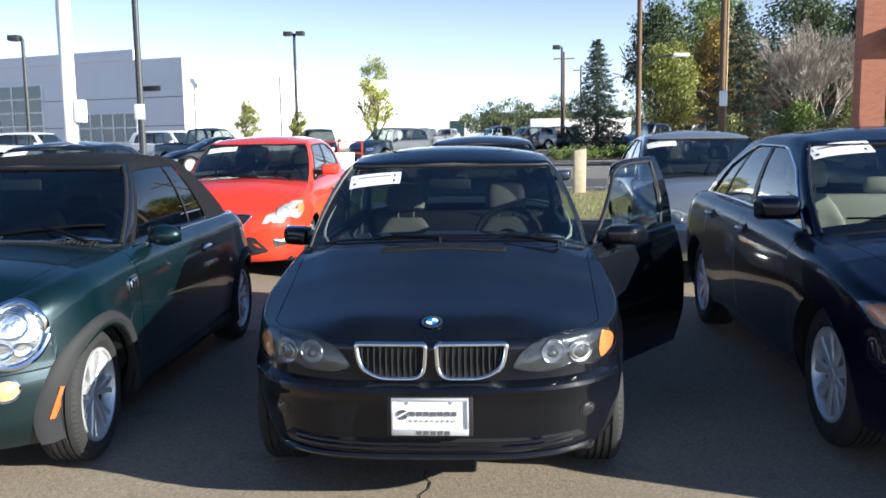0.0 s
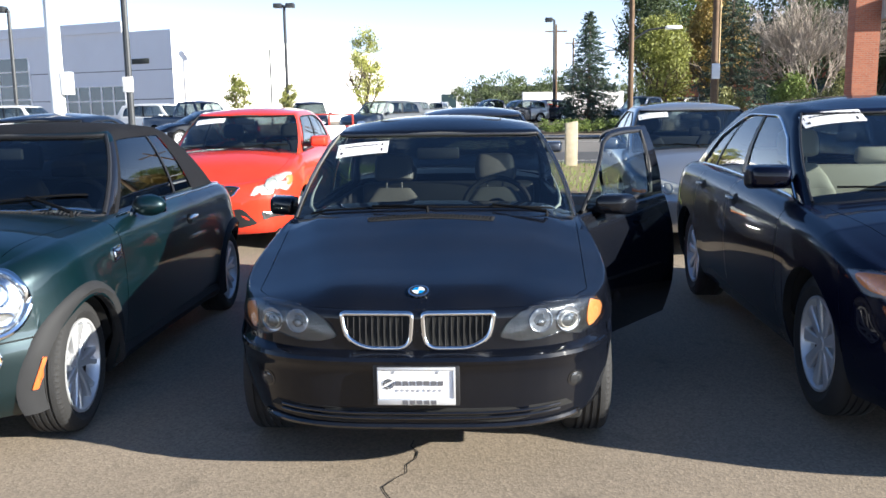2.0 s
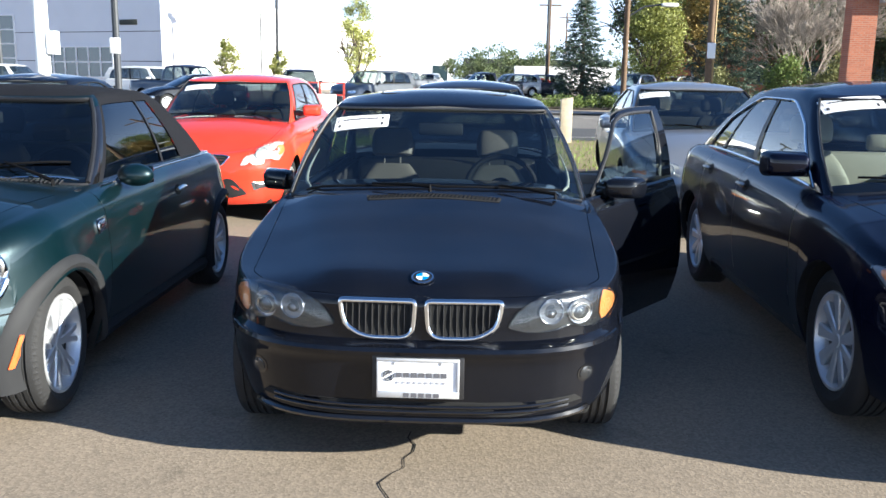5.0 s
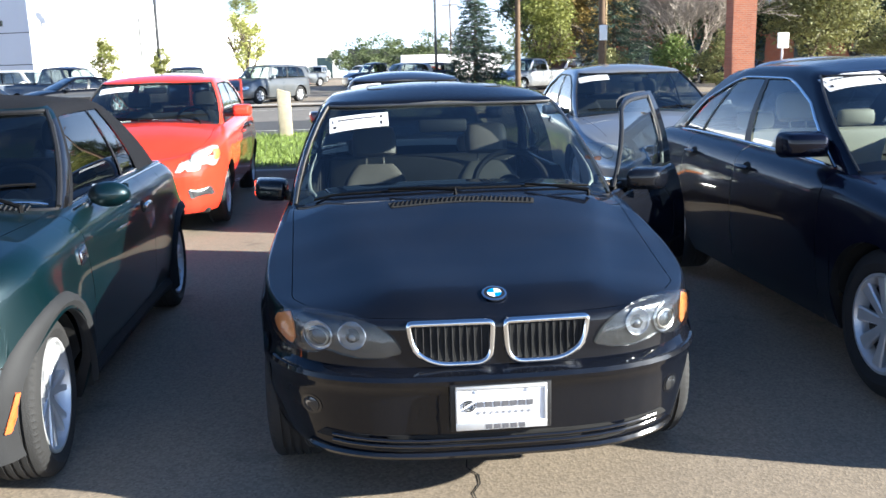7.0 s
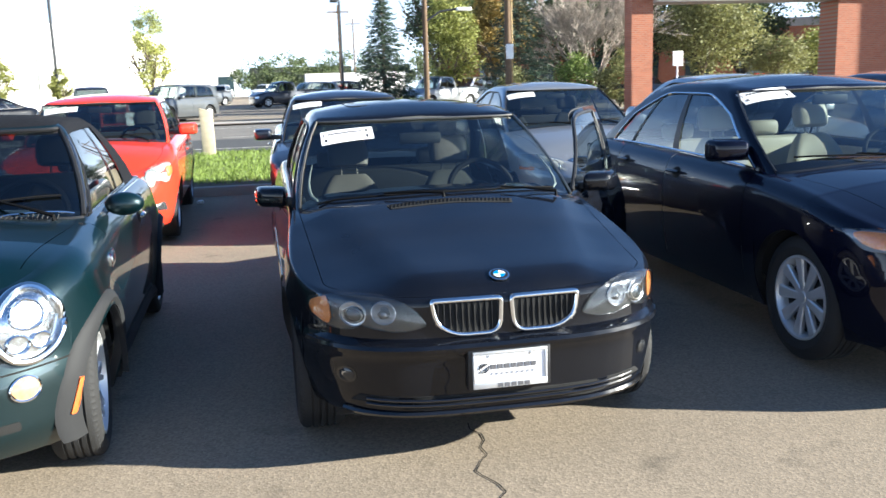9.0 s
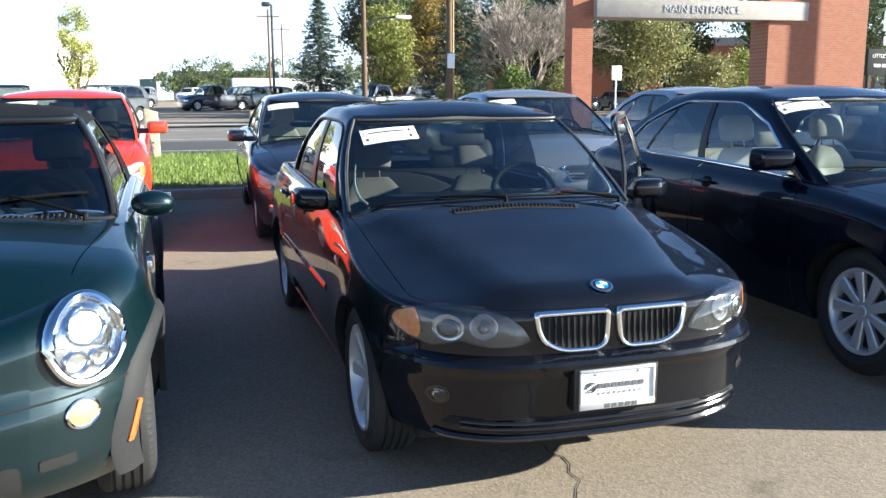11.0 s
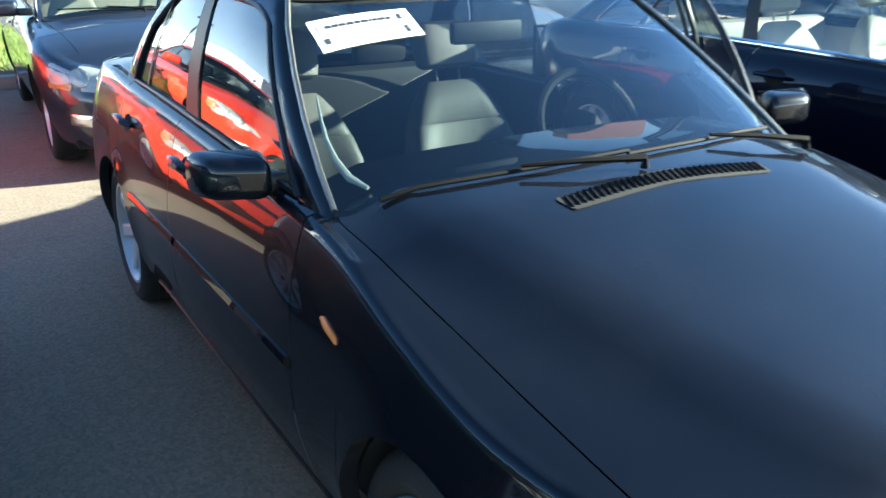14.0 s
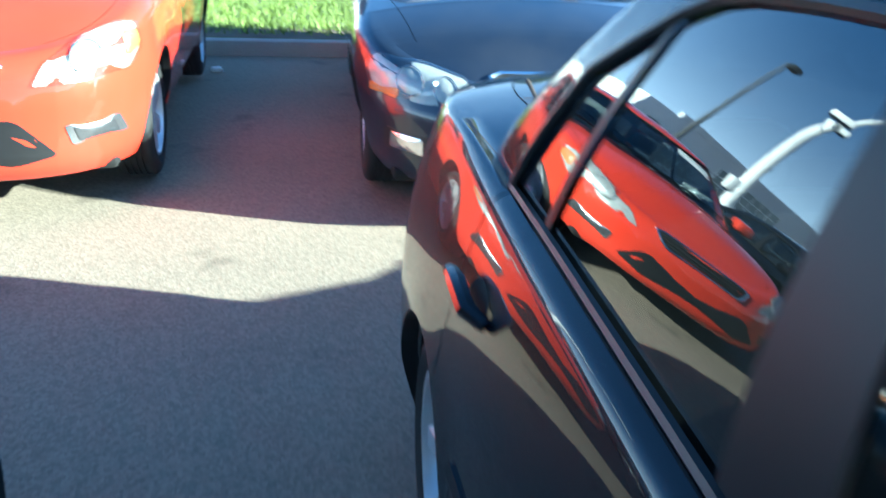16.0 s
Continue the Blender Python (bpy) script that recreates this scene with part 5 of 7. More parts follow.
def convertible_detail(S, sh, root, body):
    screen_edge(sh, root, M["trim"], 0.012)
    for s, nm in ((-1, "left"), (1, "right")):
        # round headlight
        h = new("headlight")
        h.parent = root
        tagged(h, "round clear headlight with chrome ring")
        o = ellipse(s * 0.64, 0.668, 0.098, 0.126, 36)
        panel(sh, "housing", o, "front", M["lamp_bowl"], h, lift=0.006, dome=0.01)
        tube("ring", on_skin(sh, o, "front", 0.012), 0.021, M["chrome"], h, "chrome headlight ring", n=10, closed=True, flat=0.8)
        for bx, bz, r in ((0.64, 0.708, 0.048), (0.608, 0.612, 0.032), (0.672, 0.612, 0.028)):
            panel(sh, "bowl", ellipse(s * bx, bz, r, r, 20), "front", M["lamp_bowl"], h, lift=0.016, dome=-0.004)
            tube("bezel", on_skin(sh, ellipse(s * bx, bz, r, r, 20), "front", 0.02), 0.006, M["chrome"], h, n=6, closed=True)
        panel(sh, "lens", o, "front", M["lens"], h, lift=0.024, dome=0.028)
        # fog and indicator
        f = new("front_indicator")
        f.parent = root
        panel(sh, "lens", ellipse(s * 0.625, 0.45, 0.04, 0.04), "front", M["indicator_lens"], f, lift=0.008, dome=0.012)
        tube("ring", on_skin(sh, ellipse(s * 0.625, 0.45, 0.043, 0.043), "front", 0.006), 0.006, M["chrome"], f, n=6, closed=True)
        # black arch trims and sill
        for hb in (S["hub_f"], S["hub_r"]):
            R = S["arch"]
            V, F = [], []
            n = 28
            for i in range(n + 1):
                a = math.pi * (-0.1 + 1.16 * i / n)
                for k, (rr, lf) in enumerate(((R - 0.002, -0.01), (R - 0.002, 0.016), (R + 0.03, 0.016), (R + 0.06, 0.010), (R + 0.066, 0.0))):
                    y, z = hb - rr * math.cos(a), S["hub_z"] + max(rr * math.sin(a), -0.11)
                    x = sh.halfw(min(max(y, 0.04), S["L"] - 0.04))
                    pz = min(max(z, 0.32), 0.8)
                    q = sh.surf(min(max(y, 0.04), S["L"] - 0.04), 0.35)
                    pt, nr = sh.cast(y, max(z, S["hub_z"] + 0.0), nm) if rr > R + 0.01 else (None, None)
                    xs = abs(pt.x) if pt is not None and abs(pt.x) > 0.6 else q[0]
                    V.append((s * (xs + lf), y, z))
            for i in range(n):
                for k in range(4):
                    F.append((i * 5 + k, i * 5 + k + 1, (i + 1) * 5 + k + 1, (i + 1) * 5 + k))
            sheet("arch_trim", V, F, M["plastic"], root, "grey plastic wheel arch trim", angle=50)
        bead(sh, "sill_trim", [(1.02 + 1.72 * k / 16, 0.235) for k in range(17)], nm, 0.03, M["plastic"], root, flat=1.4)
        panel(sh, "side_marker", rounded([(0.292, 0.30), (0.312, 0.30), (0.345, 0.43), (0.325, 0.43)], 3, 0.3), nm, M["marker_orange"], root, "orange side marker", lift=0.02, dome=0.003)
        si = new("side_repeater")
        si.parent = root
        panel(sh, "surround", rounded([(0.98, 0.72), (0.98, 0.79), (1.1, 0.8), (1.1, 0.735)], 4, 0.25), nm, M["chrome"], si, lift=0.006, dome=0.004)
        panel(sh, "lens", rounded([(1.0, 0.74), (1.0, 0.777), (1.08, 0.785), (1.08, 0.75)], 4, 0.25), nm, M["lamp_bowl"], si, lift=0.012, dome=0.004)
        hd = new("door_handle")
        hd.parent = root
        hy = 2.2
        panel(sh, "cup", ellipse(hy, 0.79, 0.055, 0.032), nm, M["seam"], hd, lift=0.001)
        pts = on_skin(sh, [(hy - 0.08, 0.795), (hy - 0.05, 0.8), (hy + 0.05, 0.803), (hy + 0.075, 0.8)], nm, 0.028)
        tube("grip", pts, [0.01, 0.014, 0.014, 0.01], M["chrome"], hd, n=8, flat=0.8)
        door_mirror(S, sh, root, s, 1.46, 0.955, body, kind="round", w=0.19, h=0.118, d=0.13, x_in=0.70)
        bead(sh, "belt_chrome", [(1.25 + 2.1 * k / 20, sh.surf(1.25 + 2.1 * k / 20, 1)[2] - 0.012) for k in range(21)], nm, 0.006, M["chrome"], root, lift=0.002)
    bead(sh, "bumper_seam", [(x / 40 * 0.77, 0.52 - 0.02 * (1 - (x / 40) ** 2)) for x in range(-40, 41)], "front", 0.0035, M["seam"], root, lift=0.001)
    bead(sh, "cowl_strip", [(x / 20 * 0.66, 1.095 + 0.15 * (x / 20 * 0.66 / 0.72) ** 2) for x in range(-20, 21)], "top", 0.006, M["chrome"], root, "chrome strip along the windscreen foot", lift=0.004)
    o = rounded([(-0.36, 0.52), (-0.3, 0.66), (0.3, 0.66), (0.36, 0.52), (0.28, 0.47), (-0.28, 0.47)], 5, 0.3)
    panel(sh, "grille", o, "front", M["seam"], root, lift=0.004)
    tube("grille_surround", on_skin(sh, o, "front", 0.01), 0.012, M["chrome"], root, n=8, closed=True)
    for k in range(4):
        bead(sh, "grille_bar", [(x / 10 * 0.3, 0.505 + 0.035 * k) for x in range(-10, 11)], "front", 0.005, M["chrome"], root, lift=0.01)
    panel(sh, "lower_grille", rounded([(-0.45, 0.24), (-0.45, 0.34), (0.45, 0.34), (0.45, 0.24)], 4, 0.3), "front", M["seam"], root, lift=0.004)
    for s in (-1, 1):
        panel(sh, "brake_duct", rounded([(s * 0.6, 0.3), (s * 0.6, 0.335), (s * 0.5, 0.335), (s * 0.5, 0.3)], 4, 0.3), "front", M["seam"], root, lift=0.004)
    v = new("cowl_vent")
    v.parent = root
    for i in range(60):
        x = -0.6 + 1.2 * i / 59
        y = 1.045 + 0.13 * (x / 0.72) ** 2
        tube("slat", on_skin(sh, [(x, y), (x, y + 0.05)], "top", 0.004), 0.004, M["plastic"], v, n=4)
    wiper(sh, root, -0.55, 0.05, 1.13, 0.14, -0.05)
    wiper(sh, root, 0.05, 0.6, 1.13, 0.14, 0.6)


# dark blue larger sedan
NAVY_SEDAN = variant(
    CAR, u_map=[(0, 0), (0.5, 0.47), (1, 1)], arc=(0.68, 0.38), arc_f=(0.34, 0.24), kind="navy", W=0.895, L=4.5, H=1.47, Df=0.85, Dr=0.7, hub_f=0.93, hub_r=3.56, hub_z=0.325, rim=0.212, arch=0.355, tyre_w=0.215,
    shoulder=[(0.0, 0.64), (0.15, 0.70), (0.5, 0.80), (1.0, 0.885), (1.5, 0.935), (2.4, 0.97), (3.3, 0.99), (3.9, 1.0), (4.5, 0.95)],
    crown=[(0.0, 0.0), (0.1, 0.015), (0.4, 0.06), (0.9, 0.07), (1.4, 0.06), (2.4, 0.03), (3.8, 0.06), (4.3, 0.05), (4.5, 0.02)],
    front=[(0.17, 0.12), (0.22, 0.03), (0.3, 0.0), (0.5, 0.0), (0.56, 0.03), (0.7, 0.09)], side=[(0.18, 0.10), (0.3, 0.045), (0.45, 0.015), (0.65, 0.0), (0.8, 0.008), (0.9, 0.03), (1.0, 0.055)],
    rear=[(0.2, 0.12), (0.3, 0.03), (0.65, 0.0), (0.7, 0.03), (1.0, 0.07)], doors=[1.42, 2.45, 3.3], bumper_z=0.58, shoulder_r=0.09,
    sill=[(0.0, 0.2), (0.6, 0.19), (1.5, 0.2), (3.4, 0.2), (4.1, 0.26), (4.5, 0.3)],
    y_cowl=1.19, Dc=0.2, y_header=2.05, Dt=0.14, y_back=4.12, Dk=0.3, y_roof_rear=3.32, Dq=0.12, w_belt=0.78, w_roof=0.585, w_belt_rear=0.75, w_roof_rear=0.57,
    roof=[(2.1, 1.385), (2.4, 1.415), (2.9, 1.42), (3.45, 1.375)], roof_crown=0.055,
    dlo=[(0.03, 0.45, "front_window"), (0.45, 0.49, "sash_pillar"), (0.49, 0.79, "rear_door_window"), (0.79, 0.802, "sash_pillar"), (0.802, 0.95, "quarter_window")],
    side_glass="tint", belt="chrome", wheel=dict(n=9, w0=0.04, w1=0.072, dish=0.018, thick=0.02), bonnet_line=(0.62, 0.36, 0.74, 1.4), light_lining=True,
)


def generic_front(S, sh, root, body, hl=None, grille=None, lower=None, amber=None, mirror=(1.55, 1.0), handles=(0.8,), fog=None, stick=None, bead_mat="trim", bowls=None, handle_mat=None, bars=0, mirror_in=None, mirror_w=0.2):
    for s, nm in ((-1, "left"), (1, "right")):
        if hl:
            lamp_unit(sh, root, front_outline(hl, s, 0.2), "front", [(s * b[0], b[1], b[2], "lamp_pale" if S.get("bright_lamps") else "lamp_bowl") for b in bowls], front_outline(amber, s) if amber else None, dome=0.02, housing="lamp_pale" if S.get("bright_lamps") else "lamp_dark")
        if fog:
            f = new("fog_lamp")
            f.parent = root
            o = front_outline(fog, s, 0.16)
            panel(sh, "recess", o, "front", M[S.get("fog_rim", "trim")], f, lift=0.004)
            cx, cz = sum(p[0] for p in o) / len(o), sum(p[1] for p in o) / len(o)
            panel(sh, "glass", [(cx + (p[0] - cx) * 0.72, cz + (p[1] - cz) * 0.72) for p in o], "front", M[S.get("fog_glass", "lamp_bowl")], f, lift=0.008, dome=0.004)
        door_mirror(S, sh, root, s, mirror[0], mirror[1], body, w=mirror_w, h=0.13, d=0.12, x_in=mirror_in)
        for i, b in enumerate(S["doors"][1:]):
            hy = b - 0.15
            hd = new("door_handle")
            hd.parent = root
            z = handles[0] + 0.02 * i
            panel(sh, "cup", ellipse(hy - 0.02, z - 0.002, 0.058, 0.036), nm, M["seam"], hd, lift=0.001)
            tube("grip", on_skin(sh, [(hy - 0.1, z), (hy - 0.06, z), (hy + 0.02, z), (hy + 0.07, z)], nm, 0.028), [0.01, 0.015, 0.016, 0.012], handle_mat or body, hd, n=8, flat=0.8)
    if grille:
        o = rounded(grille + [(-x, z) for x, z in reversed(grille)], 4, 0.2)
        g = new("grille")
        g.parent = root
        panel(sh, "backing", o, "front", M["seam"], g, lift=0.004)
        tube("surround", on_skin(sh, o, "front", 0.01), 0.009, M[S.get("grille_mat", "chrome")], g, n=8, closed=True)
        zs = [p[1] for p in grille]
        xm = max(p[0] for p in grille)
        for k in range(bars):
            z = min(zs) + (max(zs) - min(zs)) * (k + 1) / (bars + 1)
            bead(sh, "bar", [(x / 10 * xm * 0.9, z) for x in range(-10, 11)], "front", 0.006, M["plastic"], g, lift=0.009)
    if lower:
        panel(sh, "lower_grille", rounded(lower + [(-x, z) for x, z in reversed(lower)], 4, 0.2), "front", M["trim"], root, lift=0.004)
    window_edges(S, sh, root, M[bead_mat], 0.008)
    screen_edge(sh, root, M["trim"], 0.007)
    wiper(sh, root, -0.62, 0.02, S["y_cowl"] + 0.03, 0.16, -0.05)
    wiper(sh, root, 0.0, 0.6, S["y_cowl"] + 0.05, 0.16, 0.55)
    if stick:
        sticker(sh, root, *stick)


def navy_detail(S, sh, root, body):
    generic_front(S, sh, root, body, hl=[(0.38, 0.62), (0.5, 0.69), (0.78, 0.745), (0.86, 0.74), (0.83, 0.66), (0.62, 0.59), (0.42, 0.585)], amber=[(0.74, 0.735), (0.85, 0.735), (0.82, 0.67), (0.75, 0.66)],
                  bowls=[(0.62, 0.65, 0.05), (0.49, 0.635, 0.04)], grille=[(0.34, 0.58), (0.36, 0.64), (0.3, 0.67)], lower=[(0.5, 0.26), (0.45, 0.4)], fog=[(0.6, 0.3), (0.6, 0.4), (0.74, 0.4), (0.74, 0.3)],
                  mirror=(1.62, 1.04), handles=(0.86,), mirror_in=0.70, mirror_w=0.23, stick=(-0.6, -0.27, 1.92, 2.05), bead_mat="chrome", bars=3)


HATCHBACK = variant(
    CAR, u_map=[(0, 0), (1, 1)], arc=(0.7, 0.3), kind="hatchback", W=0.848, L=4.02, H=1.47, Df=0.78, Dr=0.55, hub_f=0.82, hub_r=3.32, hub_z=0.30, rim=0.195, arch=0.335, tyre_w=0.19, tuck=0.04,
    shoulder=[(0.0, 0.70), (0.15, 0.75), (0.5, 0.86), (0.9, 0.925), (1.2, 0.955), (2.4, 0.985), (3.6, 1.02), (4.02, 1.0)],
    crown=[(0.0, 0.0), (0.1, 0.015), (0.4, 0.05), (0.9, 0.06), (1.3, 0.05), (2.4, 0.03), (3.8, 0.03), (4.02, 0.01)],
    front=[(0.17, 0.12), (0.22, 0.03), (0.3, 0.0), (0.5, 0.0), (0.62, 0.03), (0.75, 0.07)], side=[(0.18, 0.10), (0.3, 0.045), (0.45, 0.015), (0.65, 0.0), (0.8, 0.008), (0.9, 0.03), (1.0, 0.055)],
    rear=[(0.2, 0.1), (0.3, 0.03), (0.55, 0.0), (0.7, 0.03), (1.0, 0.05)], doors=[1.22, 2.25, 3.0], bumper_z=0.6, shoulder_r=0.09,
    y_cowl=1.02, Dc=0.3, y_header=1.78, Dt=0.12, y_back=3.88, Dk=0.2, y_roof_rear=3.55, Dq=0.12, w_belt=0.735, w_roof=0.585, w_belt_rear=0.71, w_roof_rear=0.55,
    roof=[(1.75, 1.385), (2.1, 1.42), (2.7, 1.425), (3.6, 1.36)], roof_crown=0.05, sill=[(0.0, 0.19), (1.2, 0.19), (3.0, 0.2), (4.02, 0.26)],
    dlo=[(0.04, 0.44, "front_window"), (0.44, 0.475, "sash_pillar"), (0.475, 0.74, "rear_door_window"), (0.74, 0.755, "sash_pillar"), (0.755, 0.9, "quarter_window")],
    side_glass="tint", wheel=dict(n=6, w0=0.06, w1=0.1, dish=0.015), bright_lamps=True, fog_rim="lamp_grey", fog_glass="lamp_silver", step=0.05, levels=16, grille_mat="chrome",
)


def hatchback_detail(S, sh, root, body):
    generic_front(S, sh, root, body, hl=[(0.43, 0.585), (0.47, 0.66), (0.6, 0.752), (0.73, 0.80), (0.785, 0.795), (0.80, 0.70), (0.765, 0.625), (0.6, 0.59)], amber=[(0.74, 0.77), (0.79, 0.77), (0.8, 0.7), (0.76, 0.66)],
                  bowls=[(0.62, 0.685, 0.055)], grille=[(0.26, 0.585), (0.33, 0.665), (0.28, 0.675)], lower=[(0.36, 0.27), (0.5, 0.3), (0.36, 0.46)], fog=[(0.55, 0.335), (0.53, 0.42), (0.72, 0.435), (0.74, 0.35)],
                  mirror=(1.42, 1.08), handles=(0.82,), stick=(-0.56, -0.22, 1.60, 1.70), bars=3)


DARK = variant(
    NAVY_SEDAN, kind="dark", W=0.885, L=4.6, H=1.44, hub_f=0.9, hub_r=3.56, hub_z=0.315, wheel=dict(n=10, w0=0.03, w1=0.04, dish=0.02), step=0.05, levels=16, belt="trim",
    shoulder=[(0.0, 0.63), (0.15, 0.69), (0.5, 0.79), (1.0, 0.87), (1.5, 0.92), (2.4, 0.955), (3.4, 0.98), (4.1, 1.0), (4.6, 0.96)],
    doors=[1.36, 2.42, 3.3], y_cowl=1.15, y_header=2.02, y_back=4.1, y_roof_rear=3.3, roof=[(2.0, 1.36), (2.3, 1.39), (2.8, 1.395), (3.35, 1.35)], rear=[(0.2, 0.12), (0.3, 0.03), (0.65, 0.0), (0.7, 0.03), (1.0, 0.07)], w_belt=0.76, w_belt_rear=0.73,
    crown=[(0.0, 0.0), (0.1, 0.015), (0.4, 0.06), (0.9, 0.07), (1.4, 0.06), (2.4, 0.03), (4.0, 0.06), (4.5, 0.03), (4.6, 0.02)], light_lining=False, bright_lamps=True,
)


def dark_detail(S, sh, root, body):
    generic_front(S, sh, root, body, hl=[(0.43, 0.565), (0.43, 0.655), (0.6, 0.70), (0.80, 0.72), (0.83, 0.66), (0.81, 0.585), (0.62, 0.555)], bowls=[(0.52, 0.615, 0.045), (0.66, 0.635, 0.052)],
                  grille=[(0.3, 0.55), (0.33, 0.66), (0.28, 0.675)], lower=[(0.42, 0.24), (0.45, 0.38)], fog=[(0.58, 0.32), (0.58, 0.42), (0.76, 0.43), (0.76, 0.33)],
                  mirror=(1.62, 0.99), handles=(0.84,), stick=(-0.6, -0.27, 1.84, 1.95), bars=4)
    for s, nm in ((-1, "left"), (1, "right")):
        panel(sh, "side_marker", rounded([(0.28, 0.56), (0.28, 0.6), (0.46, 0.6), (0.46, 0.565)], 3, 0.3), nm, M["amber"], root, "orange side marker", lift=0.004)


black_sedan = build_black_sedan()
build_simple("convertible_car", "dark green small convertible with black canvas top", CONVERTIBLE, "green_paint", (-2.39, 0.0, 0, 1.0), "leather_black", 4.0, convertible_detail, mats={"front_pillar": "gloss_black"})
build_simple("sedan_car", "dark navy sedan with chrome window trim and beige seats", NAVY_SEDAN, "navy_paint", (2.59, -0.14, 0.03, -1.5), "leather_beige", 0, navy_detail)
build_simple("hatchback_car", "bright red hatchback parked by the kerb", HATCHBACK, "red_paint", (-2.54, 5.42, gz(7.2) + 0.01, 1.0), "cloth_dark", 0, hatchback_detail, pitch=0.6)
build_simple("sedan_car", "dark blue sedan with a dusty bonnet parked by the kerb", DARK, "dark_blue_paint", (0.07, 5.23, gz(7.0), -1.5), "leather_beige", 0, dark_detail, pitch=0.6)
build_simple("sedan_car", "silver sedan with a dusty bonnet", DARK, "silver_paint", (2.55, 5.1, gz(7.0) + 0.03, -3.0), "cloth_dark", 0, dark_detail, pitch=0.6)
build_simple("sedan_car", "black sedan parked beside the red hatchback", variant(DARK, kind="dark_b"), "black_paint", (-5.5, 5.95, gz(7.5), 1.0), "cloth_dark", 0, dark_detail, pitch=0.6)
build_simple("sedan_car", "pale silver sedan behind the navy sedan", variant(DARK, kind="dark_c"), "silver_paint", (5.3, 5.4, gz(7.5) + 0.06, -3.0), "cloth_dark", 0, dark_detail, pitch=0.6)
build_simple("sedan_car", "dark grey sedan at the end of the row", variant(DARK, kind="dark_d"), "dark_blue_paint", (8.3, 5.6, gz(7.5) + 0.04, -3.0), "cloth_dark", 0, dark_detail, pitch=0.6)


# ---- ground and road ----
def ground_strip(name, x0, x1, y0, y1, dz, material, label, cat, nx=2, ny=40, kind="structure"):
    V, F = [], []
    for j in range(ny + 1):
        y = y0 + (y1 - y0) * j / ny
        for i in range(nx + 1):
            V.append((x0 + (x1 - x0) * i / nx, y, gz(y) + dz))
    for j in range(ny):
        for i in range(nx):
            a = j * (nx + 1) + i
            F.append((a, a + 1, a + nx + 2, a + nx + 1))
    return tagged(sheet(name, V, F, material), label, cat, kind=kind)


def asphalt(name, col, speck=1.0):
    """Asphalt with stones of mixed tone, tyre-worn patches and oil stains."""
    m = mat(name, col, 0.88, var=0.16, scale=0.7, bump=0.0, fine=0.0)
    nt = m.node_tree
    p = nt.nodes["Principled BSDF"]
    tc = nt.nodes["Texture Coordinate"]
    vo = nt.nodes.new("ShaderNodeTexVoronoi")
    vo.inputs["Scale"].default_value = 95.0
    nt.links.new(tc.outputs["Object"], vo.inputs["Vector"])
    src = p.inputs["Base Color"].links[0].from_socket

    def mix_in(socket, fac, lo, hi, mn=0.0, mx=1.0):
        r = nt.nodes.new("ShaderNodeMapRange")
        r.inputs["From Min"].default_value, r.inputs["From Max"].default_value = mn, mx
        r.inputs["To Min"].default_value, r.inputs["To Max"].default_value = lo, hi
        nt.links.new(fac, r.inputs["Value"])
        x = nt.nodes.new("ShaderNodeMix")
        x.data_type, x.blend_type = "RGBA", "MULTIPLY"
        x.inputs[0].default_value = 1.0
        nt.links.new(socket, x.inputs[6])
        nt.links.new(r.outputs[0], x.inputs[7])
        return x.outputs[2]

    bw = nt.nodes.new("ShaderNodeRGBToBW")
    nt.links.new(vo.outputs["Color"], bw.inputs[0])
    src = mix_in(src, bw.outputs[0], 1 - 0.4 * speck, 1 + 0.6 * speck)
    stain = nt.nodes.new("ShaderNodeTexNoise")
    stain.inputs["Scale"].default_value, stain.inputs["Detail"].default_value = 2.6, 4
    nt.links.new(tc.outputs["Object"], stain.inputs["Vector"])
    src = mix_in(src, stain.outputs["Fac"], 1.0, 0.62, 0.62, 0.74)
    nt.links.new(src, p.inputs["Base Color"])
    b = nt.nodes.new("ShaderNodeBump")
    b.inputs["Strength"].default_value, b.inputs["Distance"].default_value = 0.22, 0.004
    nt.links.new(vo.outputs["Distance"], b.inputs["Height"])
    nt.links.new(b.outputs[0], p.inputs["Normal"])
    return m


def leaf_mat(name, col, spread=0.45):
    """Leaves whose tone changes from leaf to leaf, letting some light through."""
    m = mat(name, col, 0.6, var=0.0)
    nt = m.node_tree
    p = nt.nodes["Principled BSDF"]
    g = nt.nodes.new("ShaderNodeNewGeometry")
    r = nt.nodes.new("ShaderNodeMapRange")
    r.inputs["To Min"].default_value, r.inputs["To Max"].default_value = 1 - spread, 1 + spread
    nt.links.new(g.outputs["Random Per Island"], r.inputs["Value"])
    x = nt.nodes.new("ShaderNodeMix")
    x.data_type, x.blend_type = "RGBA", "MULTIPLY"
    x.inputs[0].default_value = 1.0
    x.inputs[6].default_value = (*col, 1)
    nt.links.new(r.outputs[0], x.inputs[7])
    nt.links.new(x.outputs[2], p.inputs["Base Color"])
    tr = nt.nodes.new("ShaderNodeBsdfTranslucent")
    nt.links.new(x.outputs[2], tr.inputs["Color"])
    mx = nt.nodes.new("ShaderNodeMixShader")
    mx.inputs[0].default_value = 0.35
    out = nt.nodes["Material Output"]
    nt.links.new(p.outputs[0], mx.inputs[1])
    nt.links.new(tr.outputs[0], mx.inputs[2])
    nt.links.new(mx.outputs[0], out.inputs[0])
    return m


